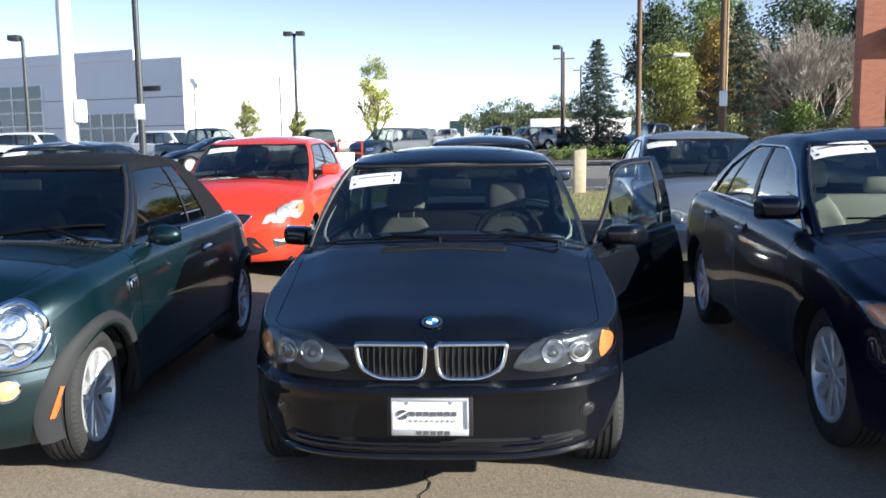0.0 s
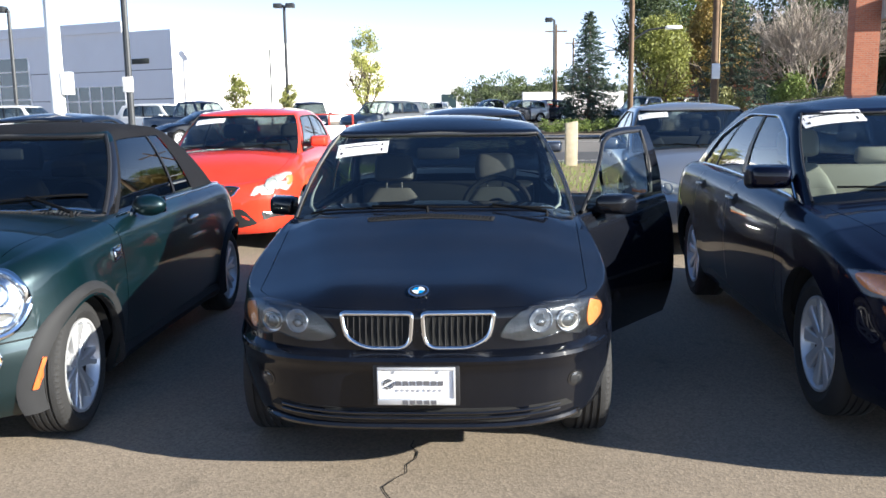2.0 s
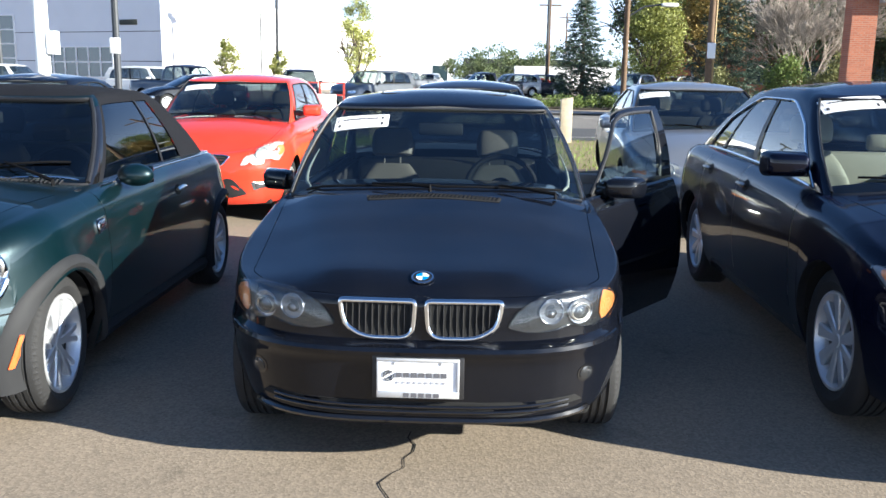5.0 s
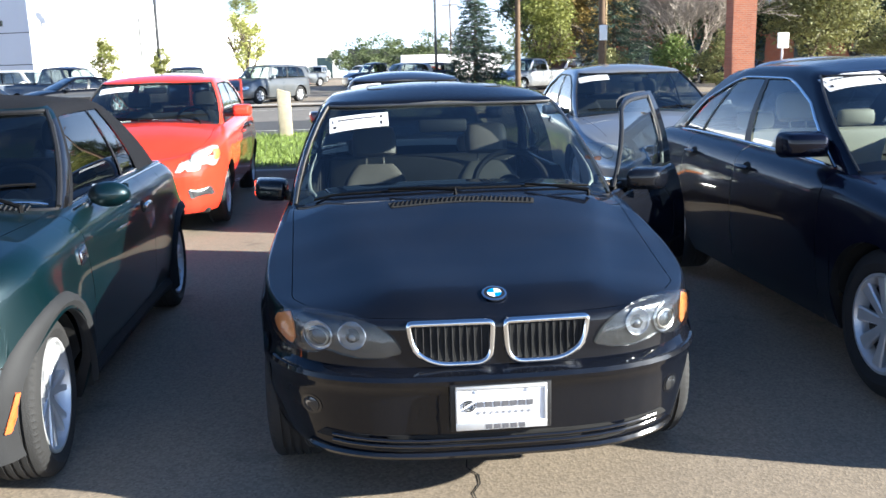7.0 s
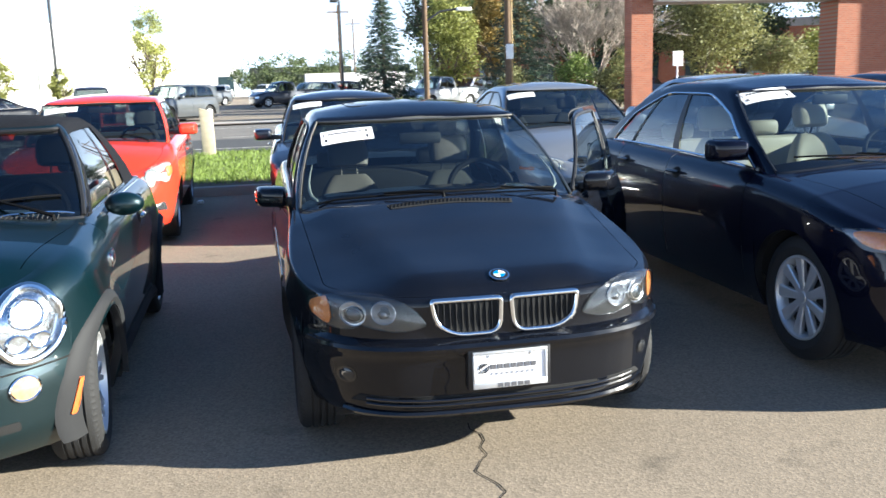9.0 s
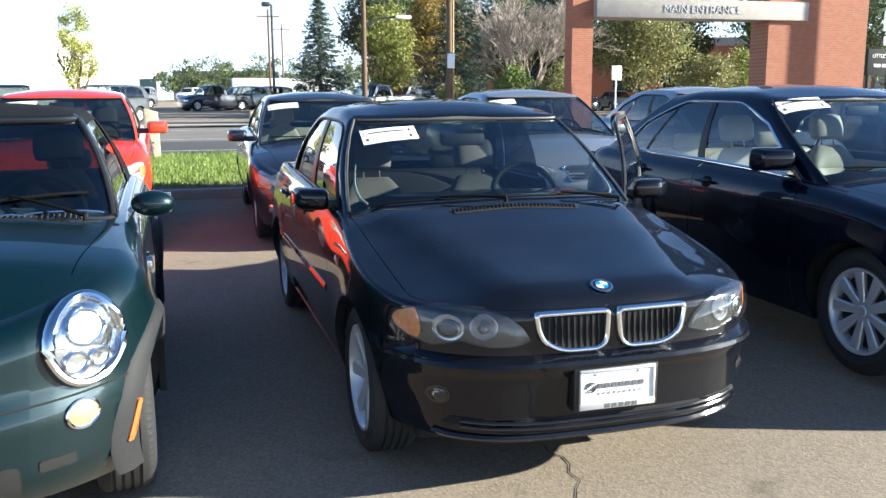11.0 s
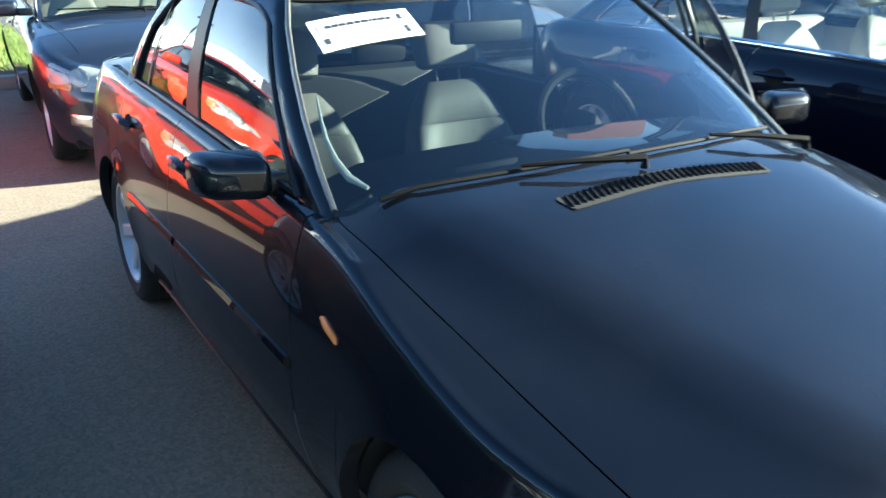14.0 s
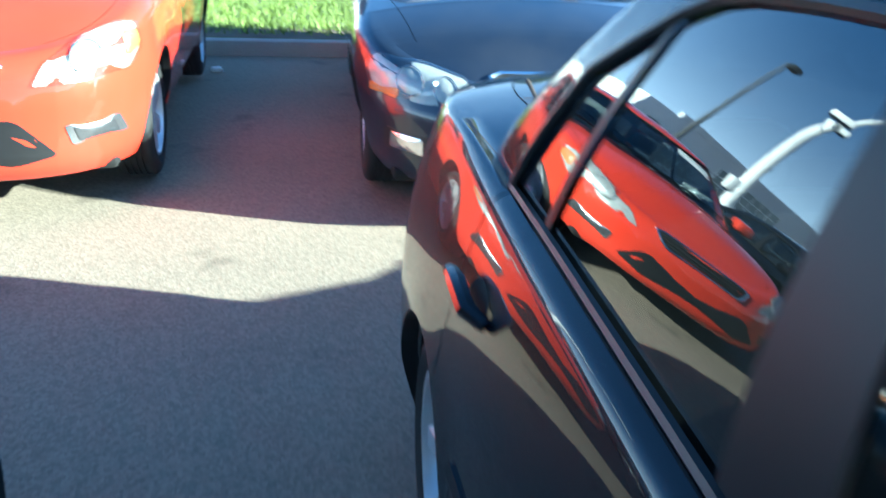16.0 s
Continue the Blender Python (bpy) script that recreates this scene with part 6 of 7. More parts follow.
def brick_mat(name):
    m = mat(name, (0.32, 0.11, 0.06), 0.85, var=0.0)
    nt = m.node_tree
    p = nt.nodes["Principled BSDF"]
    tc = nt.nodes["Texture Coordinate"]
    mp = nt.nodes.new("ShaderNodeMapping")
    mp.inputs["Rotation"].default_value = (radians(90), 0, 0)
    nt.links.new(tc.outputs["Object"], mp.inputs["Vector"])
    bt = nt.nodes.new("ShaderNodeTexBrick")
    bt.inputs["Scale"].default_value = 1.0
    bt.inputs["Brick Width"].default_value, bt.inputs["Row Height"].default_value, bt.inputs["Mortar Size"].default_value = 0.22, 0.075, 0.008
    bt.inputs["Color1"].default_value, bt.inputs["Color2"].default_value, bt.inputs["Mortar"].default_value = (0.37, 0.12, 0.058, 1), (0.29, 0.09, 0.045, 1), (0.29, 0.19, 0.13, 1)
    nt.links.new(mp.outputs[0], bt.inputs["Vector"])
    nt.links.new(bt.outputs["Color"], p.inputs["Base Color"])
    return m


M["asphalt"] = asphalt("asphalt", (0.212, 0.174, 0.128), 0.6)
M["road"] = asphalt("road_asphalt", (0.15, 0.138, 0.122), 0.5)
# street asphalt darkened to stand for the shade on the near lane
M["road_shaded"] = asphalt("road_shaded", (0.05, 0.05, 0.052), 0.4)
M["concrete"] = mat("concrete", (0.36, 0.33, 0.29), 0.85, var=0.16, scale=3, bump=0.3, bump_scale=60, fine=0.12)
M["soil"] = mat("soil", (0.11, 0.085, 0.055), 0.95, var=0.3, scale=6, bump=0.5, bump_scale=40, fine=0.2)
M["grass_base"] = mat("grass_base", (0.10, 0.13, 0.035), 0.95, var=0.3, scale=4, fine=0.3)
M["grass"] = leaf_mat("grass_blades", (0.20, 0.27, 0.05), 0.5)
M["timber"] = mat("weathered_timber", (0.47, 0.40, 0.28), 0.85, var=0.2, scale=9, bump=0.5, bump_scale=30, fine=0.12)
M["road_paint"] = mat("road_paint", (0.6, 0.58, 0.52), 0.8, var=0.25, scale=9)
M["pole_dark"] = mat("dark_pole", (0.045, 0.048, 0.052), 0.5, 0.4, var=0.12)
M["pole_white"] = mat("white_pole", (0.8, 0.8, 0.8), 0.5, var=0.05)
M["pole_wood"] = mat("pole_wood", (0.13, 0.085, 0.05), 0.9, var=0.25, scale=6, bump=0.3)
M["wall_grey"] = mat("wall_panel", (0.68, 0.69, 0.73), 0.6, var=0.04, scale=0.5)
M["wall_white"] = mat("wall_white", (0.82, 0.81, 0.78), 0.7, var=0.04, scale=0.5)
M["win_dark"] = mat("dark_glazing", (0.03, 0.05, 0.055), 0.08, var=0.3, scale=0.4, spec=0.8)
M["brick"] = brick_mat("brick")
M["bark"] = mat("bark", (0.11, 0.085, 0.06), 0.95, var=0.25, scale=6, bump=0.5, bump_scale=20)
M["bark_pale"] = mat("pale_bark", (0.33, 0.285, 0.24), 0.95, var=0.2, scale=6)
M["sign_white"] = mat("sign_white", (0.8, 0.8, 0.78), 0.5, var=0.03)
M["sign_dark"] = mat("sign_dark", (0.04, 0.045, 0.04), 0.9, var=0.1)
M["red_metal"] = mat("red_metal", (0.4, 0.05, 0.03), 0.5, var=0.1)

ground_strip("ground", -500, 500, -120, 900, 0, M["asphalt"], "worn grey asphalt car park surface", "ground", 2, 260)
# the shade across the near lane is painted as this dark strip
ground_strip("near_lane", -300, 300, 16.9, 23.6, 0.008, M["road_shaded"], "near lane of the street, its shade put into dark asphalt colour", "road", 2, 14)
ground_strip("road", -300, 300, 16.9, 33.0, 0.004, M["road"], "grey asphalt street crossing behind the car park", "road", 2, 30)

# crack in the asphalt
rc = random.Random(11)
pts, x, y = [], -0.06, 0.5
while y > -2.4:
    pts.append((x, y))
    x += rc.uniform(-0.05, 0.042)
    y -= rc.uniform(0.04, 0.09)
V, F = [], []
for i, (x, y) in enumerate(pts):
    w = 0.0018 + 0.003 * rc.random()
    V += [(x - w, y, 0.003), (x + w, y, 0.003)]
F = [(2 * i, 2 * i + 1, 2 * i + 3, 2 * i + 2) for i in range(len(pts) - 1)]
tagged(sheet("asphalt_crack", V, F, M["seam"], smooth=False), "thin dark winding crack in the asphalt", "crack", kind="structure")

# kerb stones
KY = 9.75
bm = bmesh.new()
box(bm, -1.22, 1.22, 0, 0.16, -0.05, 0.135, 0.03)
ks = part("kerb_stone", bm, M["concrete"])
kerb = thing("kerb", "grey concrete kerb along the grass strip", "kerb", pose(0, KY, gz(KY)), kind="structure")
ks.parent = kerb
ks.location = (-1.23, 0, 0)
for i in range(-6, 8):
    if i == 0:
        continue
    c = new("kerb_stone", ks.data)
    c.parent = kerb
    c.location = (-1.23 + 2.46 * i, 0, 0)

# grass strip behind the kerb
ground_strip("grass_strip", -18, 20, KY + 0.16, 16.7, 0.13, M["grass_base"], "green lawn strip with a bare soil edge", "lawn", 20, 12)
M["dry_grass"] = mat("dry_grass", (0.2, 0.165, 0.075), 0.95, var=0.35, scale=5, bump=0.4, bump_scale=70, fine=0.3)
ground_strip("dry_lawn", 0.7, 20, KY + 0.74, 16.68, 0.134, M["dry_grass"], "dry yellowed lawn between the posts", "lawn", 12, 12)
ground_strip("soil_edge", -18, 20, KY + 0.16, KY + 0.75, 0.134, M["soil"], "bare brown soil along the kerb", "soil", 20, 2)
V, F = [], []
rg = np.random.default_rng(3)
for k in range(42000):
    x = rg.uniform(-6, 9)
    y = KY + 0.35 + (16.65 - KY - 0.35) * rg.random() ** 1.3
    if y < KY + 0.85 and rg.random() < 0.75 * (1 - (y - KY - 0.35) / 0.5):
        continue
    if x > 0.5 and rg.random() < min(1.0, (x - 0.5) / 0.6) * 0.85:
        continue
    a = rg.uniform(0, math.pi)
    h, w = rg.uniform(0.05, 0.11), rg.uniform(0.006, 0.011)
    z = gz(y) + 0.13
    lx, ly = rg.normal(0, 0.03, 2)
    o = len(V)
    V += [(x - w * math.cos(a), y - w * math.sin(a), z), (x + w * math.cos(a), y + w * math.sin(a), z), (x + lx, y + ly, z + h)]
    F.append((o, o + 1, o + 2))
tagged(sheet("grass", V, F, M["grass"], smooth=False), "short green grass blades", "grass", kind="stuff")

# timber posts
def post(x, y, lean):
    bm = bmesh.new()
    box(bm, -0.13, 0.13, -0.08, 0.08, -0.2, 0.95, 0.012)
    for v in bm.verts:
        if v.co.z > 0.5:
            v.co.z += 0.05 * v.co.x / 0.13 * lean
    o = part("timber_post", bm, M["timber"])
    o.matrix_world = pose(x, y, gz(y) + 0.13, 0, lean, 4 * lean)
    return tagged(o, "pale weathered square timber post in the grass", "post", "posts along the lawn")


for x, l in ((-1.94, -0.8), (0.13, 0.7), (2.2, 0.4), (4.3, -0.5)):
    post(x, 16.05, l)

# road markings
for name, y, x0, x1, w in (("road_line", 19.6, -60, 60, 0.1), ("road_line", 30.6, -60, 60, 0.12)):
    ground_strip(name, x0, x1, y - w / 2, y + w / 2, 0.013, M["road_paint"], "thin worn white road line", "road line", 2, 1)
for i in range(9):
    ground_strip("road_line", -30 + 7 * i, -27 + 7 * i, 24.6, 24.72, 0.013, M["road_paint"], "broken worn white road line", "road line", 1, 1)
ground_strip("pavement", -120, 120, 33.0, 34.6, 0.1, M["concrete"], "pale concrete pavement across the street", "pavement", 4, 2)


# ---- poles and signs ----
def light_pole(x, y, h, heads=2, r=0.09, material="pole_dark", box_z=0.0, label="dark metal car park light pole with square lamp heads"):
    root = thing("street_lamp", label, "lamp post", pose(x, y, gz(y)), "car park lamp posts")
    V, F = tube_data([(0, 0, 0), (0, 0, h)], [r, r * 0.8], 10)
    sheet("pole", V, F, M[material], root)
    for s in (-1, 1)[:heads]:
        hd = boxes("lamp_head", [(min(s * 0.15, s * 0.75), max(s * 0.15, s * 0.75), -0.28, 0.28, h - 0.12, h + 0.2)], M[material], root, bevel=0.04)
        boxes("arm", [(min(0, s * 0.2), max(0, s * 0.2), -0.04, 0.04, h - 0.02, h + 0.08)], M[material], root)
    boxes("base", [(-0.25, 0.25, -0.25, 0.25, 0, 0.5)], M["concrete"], root, bevel=0.04)
    if box_z:
        boxes("sign_plate", [(-0.2, 0.2, -0.13, -0.1, box_z - 0.28, box_z + 0.28)], M["sign_white"], root, "plain white plate on the pole", bevel=0.01)
    return root


light_pole(-12.9, 29, 9.5, 1, 0.13, box_z=2.4, label="tall dark light pole with a white plate")
light_pole(-13.9, 60, 8.6, 2, 0.13)
light_pole(-24.2, 72, 7.2, 2, 0.13)
light_pole(6.15, 69, 8.1, 1, 0.12)
light_pole(-26.0, 45, 7.0, 1, 0.12)
# tall white lamp post with curved arm and three heads
wp = thing("street_lamp", "thick white street lamp with curved arm and three heads", "lamp post", pose(-11.2, 20, gz(20)))
LEAN = Vector((-0.8, -0.6, 0.0))  # the way its arm reaches
mast = [Vector((0, 0, z)) for z in (0.0, 2.6, 5.3)] + [LEAN * (0.22 * k * k) + Vector((0, 0, 5.3 + 1.1 * k)) for k in (0.2, 0.4, 0.6, 0.8, 1.0)]
tube("pole", mast, [0.19] * 3 + [0.18, 0.17, 0.165, 0.155, 0.15], M["pole_white"], wp, n=14)
boxes("control_box", [(0.17, 0.42, -0.15, 0.15, 1.9, 2.5)], M["pole_white"], wp, bevel=0.02)
knee, side = mast[-1], Vector((0.6, -0.8, 0.0))
tip = knee + LEAN * 0.75 + Vector((0, 0, 1.7))
tube("arm", [knee, knee.lerp(tip, 0.5), tip], 0.09, M["pole_white"], wp, n=8)
tube("head_bar", [knee - side * 0.55, knee + side * 0.55], 0.05, M["pole_white"], wp, n=8)
tube("bracket", [mast[5] + side * 0.1, mast[5] + side * 0.9 - Vector((0, 0, 0.1))], 0.025, M["pole_white"], wp, n=6)


def lamp_head(at, sx, sy, sz):
    """A white box head with its dark glass underneath, turned along the arm."""
    hd = boxes("lamp_head", [(-sx, sx, -sy, sy, 0, sz)], M["pole_white"], wp, bevel=0.03)
    hd.matrix_local = Matrix.Translation(at) @ Matrix.Rotation(math.atan2(LEAN.y, LEAN.x), 4, "Z")
    boxes("lamp_glass", [(-sx * 0.86, sx * 0.86, -sy * 0.8, sy * 0.8, -0.02, 0.01)], M["sign_dark"], hd, "dark lamp glass")


for q in (-0.75, 0.75):
    lamp_head(knee + side * q, 0.34, 0.2, 0.24)
lamp_head(tip + LEAN * 0.5 - Vector((0, 0, 0.1)), 0.55, 0.36, 0.34)


def wood_pole(x, y, h, arm_len, plate):
    root = thing("utility_pole", "tall wooden utility pole" + (" with a white plate" if plate else " with a street lamp arm"), "utility pole", pose(x, y, gz(y)))
    tube("pole", [(0, 0, 0), (0, 0, h)], [0.14, 0.11], M["pole_wood"], root, n=12)
    if plate:
        boxes("sign_plate", [(-0.16, 0.16, -0.26, -0.23, 2.35, 2.95)], M["sign_white"], root, "plain white plate on the pole", bevel=0.01)
        tube("conduit", [(0.15, -0.05, 0), (0.15, -0.05, h)], 0.045, mat("conduit", (0.32, 0.22, 0.09), 0.6), root, n=8)
    if arm_len:
        z = h * 0.42
        tube("lamp_arm", [(0, 0, z), (arm_len * 0.5, 0, z + 0.5), (arm_len, 0, z + 0.6)], 0.05, M["pole_dark"], root, n=8)
        boxes("lamp_head", [(arm_len, arm_len + 0.8, -0.16, 0.16, z + 0.5, z + 0.68)], M["sign_white"], root, bevel=0.06)
    boxes("cross_arm", [(-1.2, 1.2, -0.06, 0.06, h - 0.8, h - 0.66)], M["pole_wood"], root)
    return root


wood_pole(9.55, 32.5, 12.0, 0, True)
wood_pole(7.5, 40, 10.5, 1.6, False)
for x, y, h in ((8.5, 95, 10.0), (14, 130, 11)):
    wood_pole(x, y, h, 0, False)
# a thin white antenna mast by the wall
for x, y, h in ((-14.6, 58, 5.5),):
    m_ = thing("mast", "thin dark metal mast by the wall", "mast", pose(x, y, gz(y)))
    tube("pole", [(0, 0, 0), (0, 0, h)], 0.06, M["pole_dark"], m_, n=8)

st_sign = thing("street_sign", "small white square sign on a thin post", "sign", pose(15.45, 29, gz(29)))
tube("post", [(0, 0, 0), (0, 0, 2.3)], 0.035, M["pole_white"], st_sign, n=8)
boxes("plate", [(-0.22, 0.22, -0.06, -0.04, 1.85, 2.42)], M["sign_white"], st_sign, bevel=0.01)


# ---- buildings ----
def wall(name, x0, x1, y0, y1, z0, z1, material, parent, bevel=0.0):
    return boxes(name, [(x0, x1, y0, y1, z0, z1)], M[material], parent, bevel=bevel)


TURN = -21.0  # the street's buildings stand turned to the car park
dealer = thing("dealership_building", "pale grey panelled building with a dark glazed front", "building", pose(-23.0, 62, gz(62), 0, 0, TURN))
wall("wall", -20, 0, 0, 0.4, 0, 7.35, "wall_grey", dealer)
wall("parapet", -20, -4.6, -0.15, 0.4, 7.35, 8.15, "wall_grey", dealer)
wall("wall", -60, -20, 0, 0.4, 0, 8.1, "wall_grey", dealer)
wall("side_wall", -0.4, 0, 0.4, 46, 0, 7.35, "wall_white", dealer)
wall("roof", -60, -0.4, 0.4, 37, 6.6, 6.9, "wall_grey", dealer)
for z in (2.2, 4.4):
    wall("panel_joint", -15, -0.02, -0.012, 0, z, z + 0.05, "sign_dark", dealer)


def glazing(x0, x1, z0, z1, nx, nz, parent):
    w = new("window")
    w.parent = parent
    for i in range(nx):
        for j in range(nz):
            a, b = x0 + (x1 - x0) * i / nx, x0 + (x1 - x0) * (i + 1) / nx
            c, d = z0 + (z1 - z0) * j / nz, z0 + (z1 - z0) * (j + 1) / nz
            boxes("pane", [(a + 0.05, b - 0.05, -0.05, -0.03, c + 0.05, d - 0.05)], M["win_dark"], w)
    bars = [(x0 + (x1 - x0) * i / nx - 0.06, x0 + (x1 - x0) * i / nx + 0.06, -0.1, -0.02, z0, z1) for i in range(nx + 1)]
    for b in bars:
        boxes("mullion", [b], M["pole_white"], w)
    for j in range(nz + 1):
        z = z0 + (z1 - z0) * j / nz
        boxes("transom", [(x0, x1, -0.11, -0.021, z - 0.05, z + 0.05)], M["pole_white"], w)


glazing(-27.0, -14.8, 1.3, 5.8, 7, 4, dealer)
glazing(-12.0, -4.7, 1.0, 3.3, 6, 2, dealer)
boxes("dark_emblem", [(-3.9, -2.2, -0.06, 0, 4.9, 5.3)], M["sign_dark"], dealer, bevel=0.02)
far_wall = thing("far_building", "white sunlit low building wall", "building", pose(-16, 175, gz(175)))
wall("wall", -14, 12, 0, 1, 0, 7.5, "wall_white", far_wall)
wall("door", 8.0, 11.0, -0.05, 0, 0, 4.0, "win_dark", far_wall)
grey_shed = thing("far_building", "low dark grey industrial building", "building", pose(6, 190, gz(190)))
wall("wall", -8, 14, 0, 12, 0, 6.0, "sign_dark", grey_shed)
shed2 = thing("far_building", "long white roofed trailer", "trailer", pose(12, 120, gz(120)))
wall("body", -6, 8, 0, 3, 0.0, 3.0, "wall_white", shed2)

gate = thing("entrance_gate", "red brick entrance gate with a pale beam", "gate", pose(14.2, 30, gz(30), 0, 0, -4.0))
wall("brick_pillar", -0.38, 0.5, -0.4, 0.4, 0, 9.5, "brick", gate)
wall("brick_wall", 8.25, 13.0, -0.6, 0.7, 0, 9.5, "brick", gate)
beam = wall("beam", 0.5, 10.0, -0.75, 0.45, 4.3, 5.05, "concrete", gate, 0.02)


def lettering(text, size, m, material, parent, extrude=0.01):
    cu = bpy.data.curves.new("lettering", "FONT")
    cu.body, cu.size, cu.extrude, cu.align_x, cu.align_y = text, size, extrude, "CENTER", "CENTER"
    cu.materials.append(material)
    tmp = bpy.data.objects.new("lettering", cu)
    me = bpy.data.meshes.new_from_object(tmp)
    bpy.data.objects.remove(tmp)
    ob = new("lettering", me)
    ob.parent = parent
    ob.matrix_local = m
    return ob


lettering("MAIN ENTRANCE", 0.44, pose(5.1, -0.765, 4.66, 90, 0, 0), M["ink_grey"], gate)
school = thing("school_sign", "dark green notice board with white letters on posts", "sign", pose(34.2, 34, gz(34)))
boxes("board", [(-1.9, 1.9, -0.1, 0.1, 2.2, 3.5)], M["sign_dark"], school, bevel=0.02)
for x in (-1.7, 1.7):
    boxes("post", [(x - 0.1, x + 0.1, -0.08, 0.08, 0, 2.2)], M["sign_dark"], school)
lettering("LITTLETON HIGH SCHOOL", 0.27, pose(0, -0.11, 3.15, 90, 0, 0), M["sign_white"], school)
boxes("small_print", [(-1.5 + 0.5 * i, -1.1 + 0.5 * i, -0.115, -0.1, 2.6, 2.75) for i in range(6)], M["sign_white"], school)
sg = thing("street_sign", "white traffic signs on a dark post", "sign", pose(26.0, 26, gz(26)))
tube("post", [(0, 0, 0), (0, 0, 4.2)], 0.06, M["pole_dark"], sg, n=8)
boxes("plate", [(-0.45, 0.45, -0.1, -0.07, 3.75, 4.5)], M["sign_white"], sg, bevel=0.01)
boxes("plate", [(-0.4, 0.4, -0.1, -0.07, 3.2, 3.55)], M["sign_white"], sg, bevel=0.01)
boxes("print", [(-0.25, 0.25, -0.105, -0.1, 3.3, 3.45)], M["ink"], sg)
wpole = thing("street_lamp", "white square lamp post", "lamp post", pose(31.5, 26, gz(26)))
boxes("pole", [(-0.16, 0.16, -0.16, 0.16, 0, 8)], M["pole_white"], wpole, bevel=0.02)
ypole = thing("utility_pole", "slim yellowish wooden pole by the school", "pole", pose(33.6, 30, gz(30)))
tube("pole", [(0, 0, 0), (0, 0, 9)], 0.12, mat("yellow_wood", (0.4, 0.24, 0.08), 0.8), ypole, n=8)
school_b = thing("school_building", "long brick school building behind trees", "building", pose(38, 76, gz(76), 0, 0, TURN))
wall("wall", -22, 60, 0, 8, 0, 5.6, "brick", school_b)
wall("cornice", -22.1, 60.1, -0.1, 8.1, 5.6, 6.4, "concrete", school_b)
for i in range(14):
    boxes("window", [(-18 + 5 * i, -15.5 + 5 * i, -0.08, -0.02, 1.2, 3.4)], M["win_dark"], school_b)


# ---- trees ----
def leaf_cards(centres, radii, n, size, rg, squash=0.8):
    """Leaves as small folded quads round clump centres."""
    idx = rg.integers(0, len(centres), n)
    d = rg.normal(0, 1, (n, 3))
    d /= np.linalg.norm(d, axis=1)[:, None] + 1e-9
    rad = rg.random(n) ** 0.45
    P = np.array(centres)[idx] + d * (np.array(radii)[idx] * rad)[:, None] * np.array((1, 1, squash))
    a = rg.normal(0, 1, (n, 3))
    a /= np.linalg.norm(a, axis=1)[:, None]
    b = np.cross(a, rg.normal(0, 1, (n, 3)))
    b /= np.linalg.norm(b, axis=1)[:, None] + 1e-9
    s = size * rg.uniform(0.6, 1.4, n)[:, None]
    q = np.stack([P - a * s, P + b * s * 0.6, P + a * s, P - b * s * 0.6], 1).reshape(-1, 3)
    F = [(4 * i, 4 * i + 1, 4 * i + 2, 4 * i + 3) for i in range(n)]
    return q.tolist(), F


def grow(p, d, length, r, depth, rg, segs, tips, spread=0.6, kids=3, lift=0.15, shrink=0.68):
    """Limbs by branching: adds tube segments and tip places."""
    q = p + d * length * 0.5 + Vector(rg.normal(0, 0.04 * length, 3))
    e = p + d * length + Vector(rg.normal(0, 0.05 * length, 3))
    segs.append(([p, q, e], [r, r * 0.85, r * 0.66]))
    if depth == 0:
        tips.append(e)
        return
    for k in range(kids):
        nd = (d + Vector(rg.normal(0, spread, 3)) + Vector((0, 0, lift))).normalized()
        start = p + (e - p) * (0.55 + 0.45 * (k + 1) / kids)
        grow(start, nd, length * shrink * rg.uniform(0.8, 1.15), r * 0.6, depth - 1, rg, segs, tips, spread, kids, lift, shrink)


def tree(name, label, x, y, h, w, seed, leaf, n, size, trunk_h=0.25, clumps=26, lean=0.0, bark="bark", squash=0.8, oval=1.0):
    rg = np.random.default_rng(seed)
    root = thing(name, label, "tree", pose(x, y, gz(y)))
    segs, tips = [], []
    grow(Vector((0, 0, 0)), Vector((lean, 0, 1)).normalized(), h * trunk_h, 0.02 * h + 0.03, 0, rg, segs, tips)
    base = tips.pop()
    for k in range(5):
        a = 2 * math.pi * k / 5 + rg.uniform(-0.4, 0.4)
        grow(base, Vector((math.cos(a) * 0.5, math.sin(a) * 0.5, 1)).normalized(), h * 0.26, 0.012 * h, 2, rg, segs, tips, 0.45, 3, 0.25, 0.62)
    V, F = join([tube_data(p, r, 5) for p, r in segs])
    sheet("trunk", V, F, M[bark], root)
    cz, rz = h * (trunk_h + 1) / 2 * 1.02, h * (1 - trunk_h) / 2
    C, R = [], []
    clumps = int(clumps * 2.6)
    for k in range(clumps):
        u = rg.normal(0, 1, 3)
        u /= np.linalg.norm(u)
        u *= rg.random() ** 0.33
        f = 1 - 0.35 * max(0, u[2])
        C.append((u[0] * w / 2 * 0.8 * f, u[1] * w / 2 * 0.8 * f, cz + u[2] * rz * 0.85 * oval))
        R.append(w * rg.uniform(0.13, 0.2))
    V, F = leaf_cards(C, R, int(n * 2.4), size * 0.62, rg, squash)
    sheet("crown", V, F, leaf, root, smooth=False)
    return root


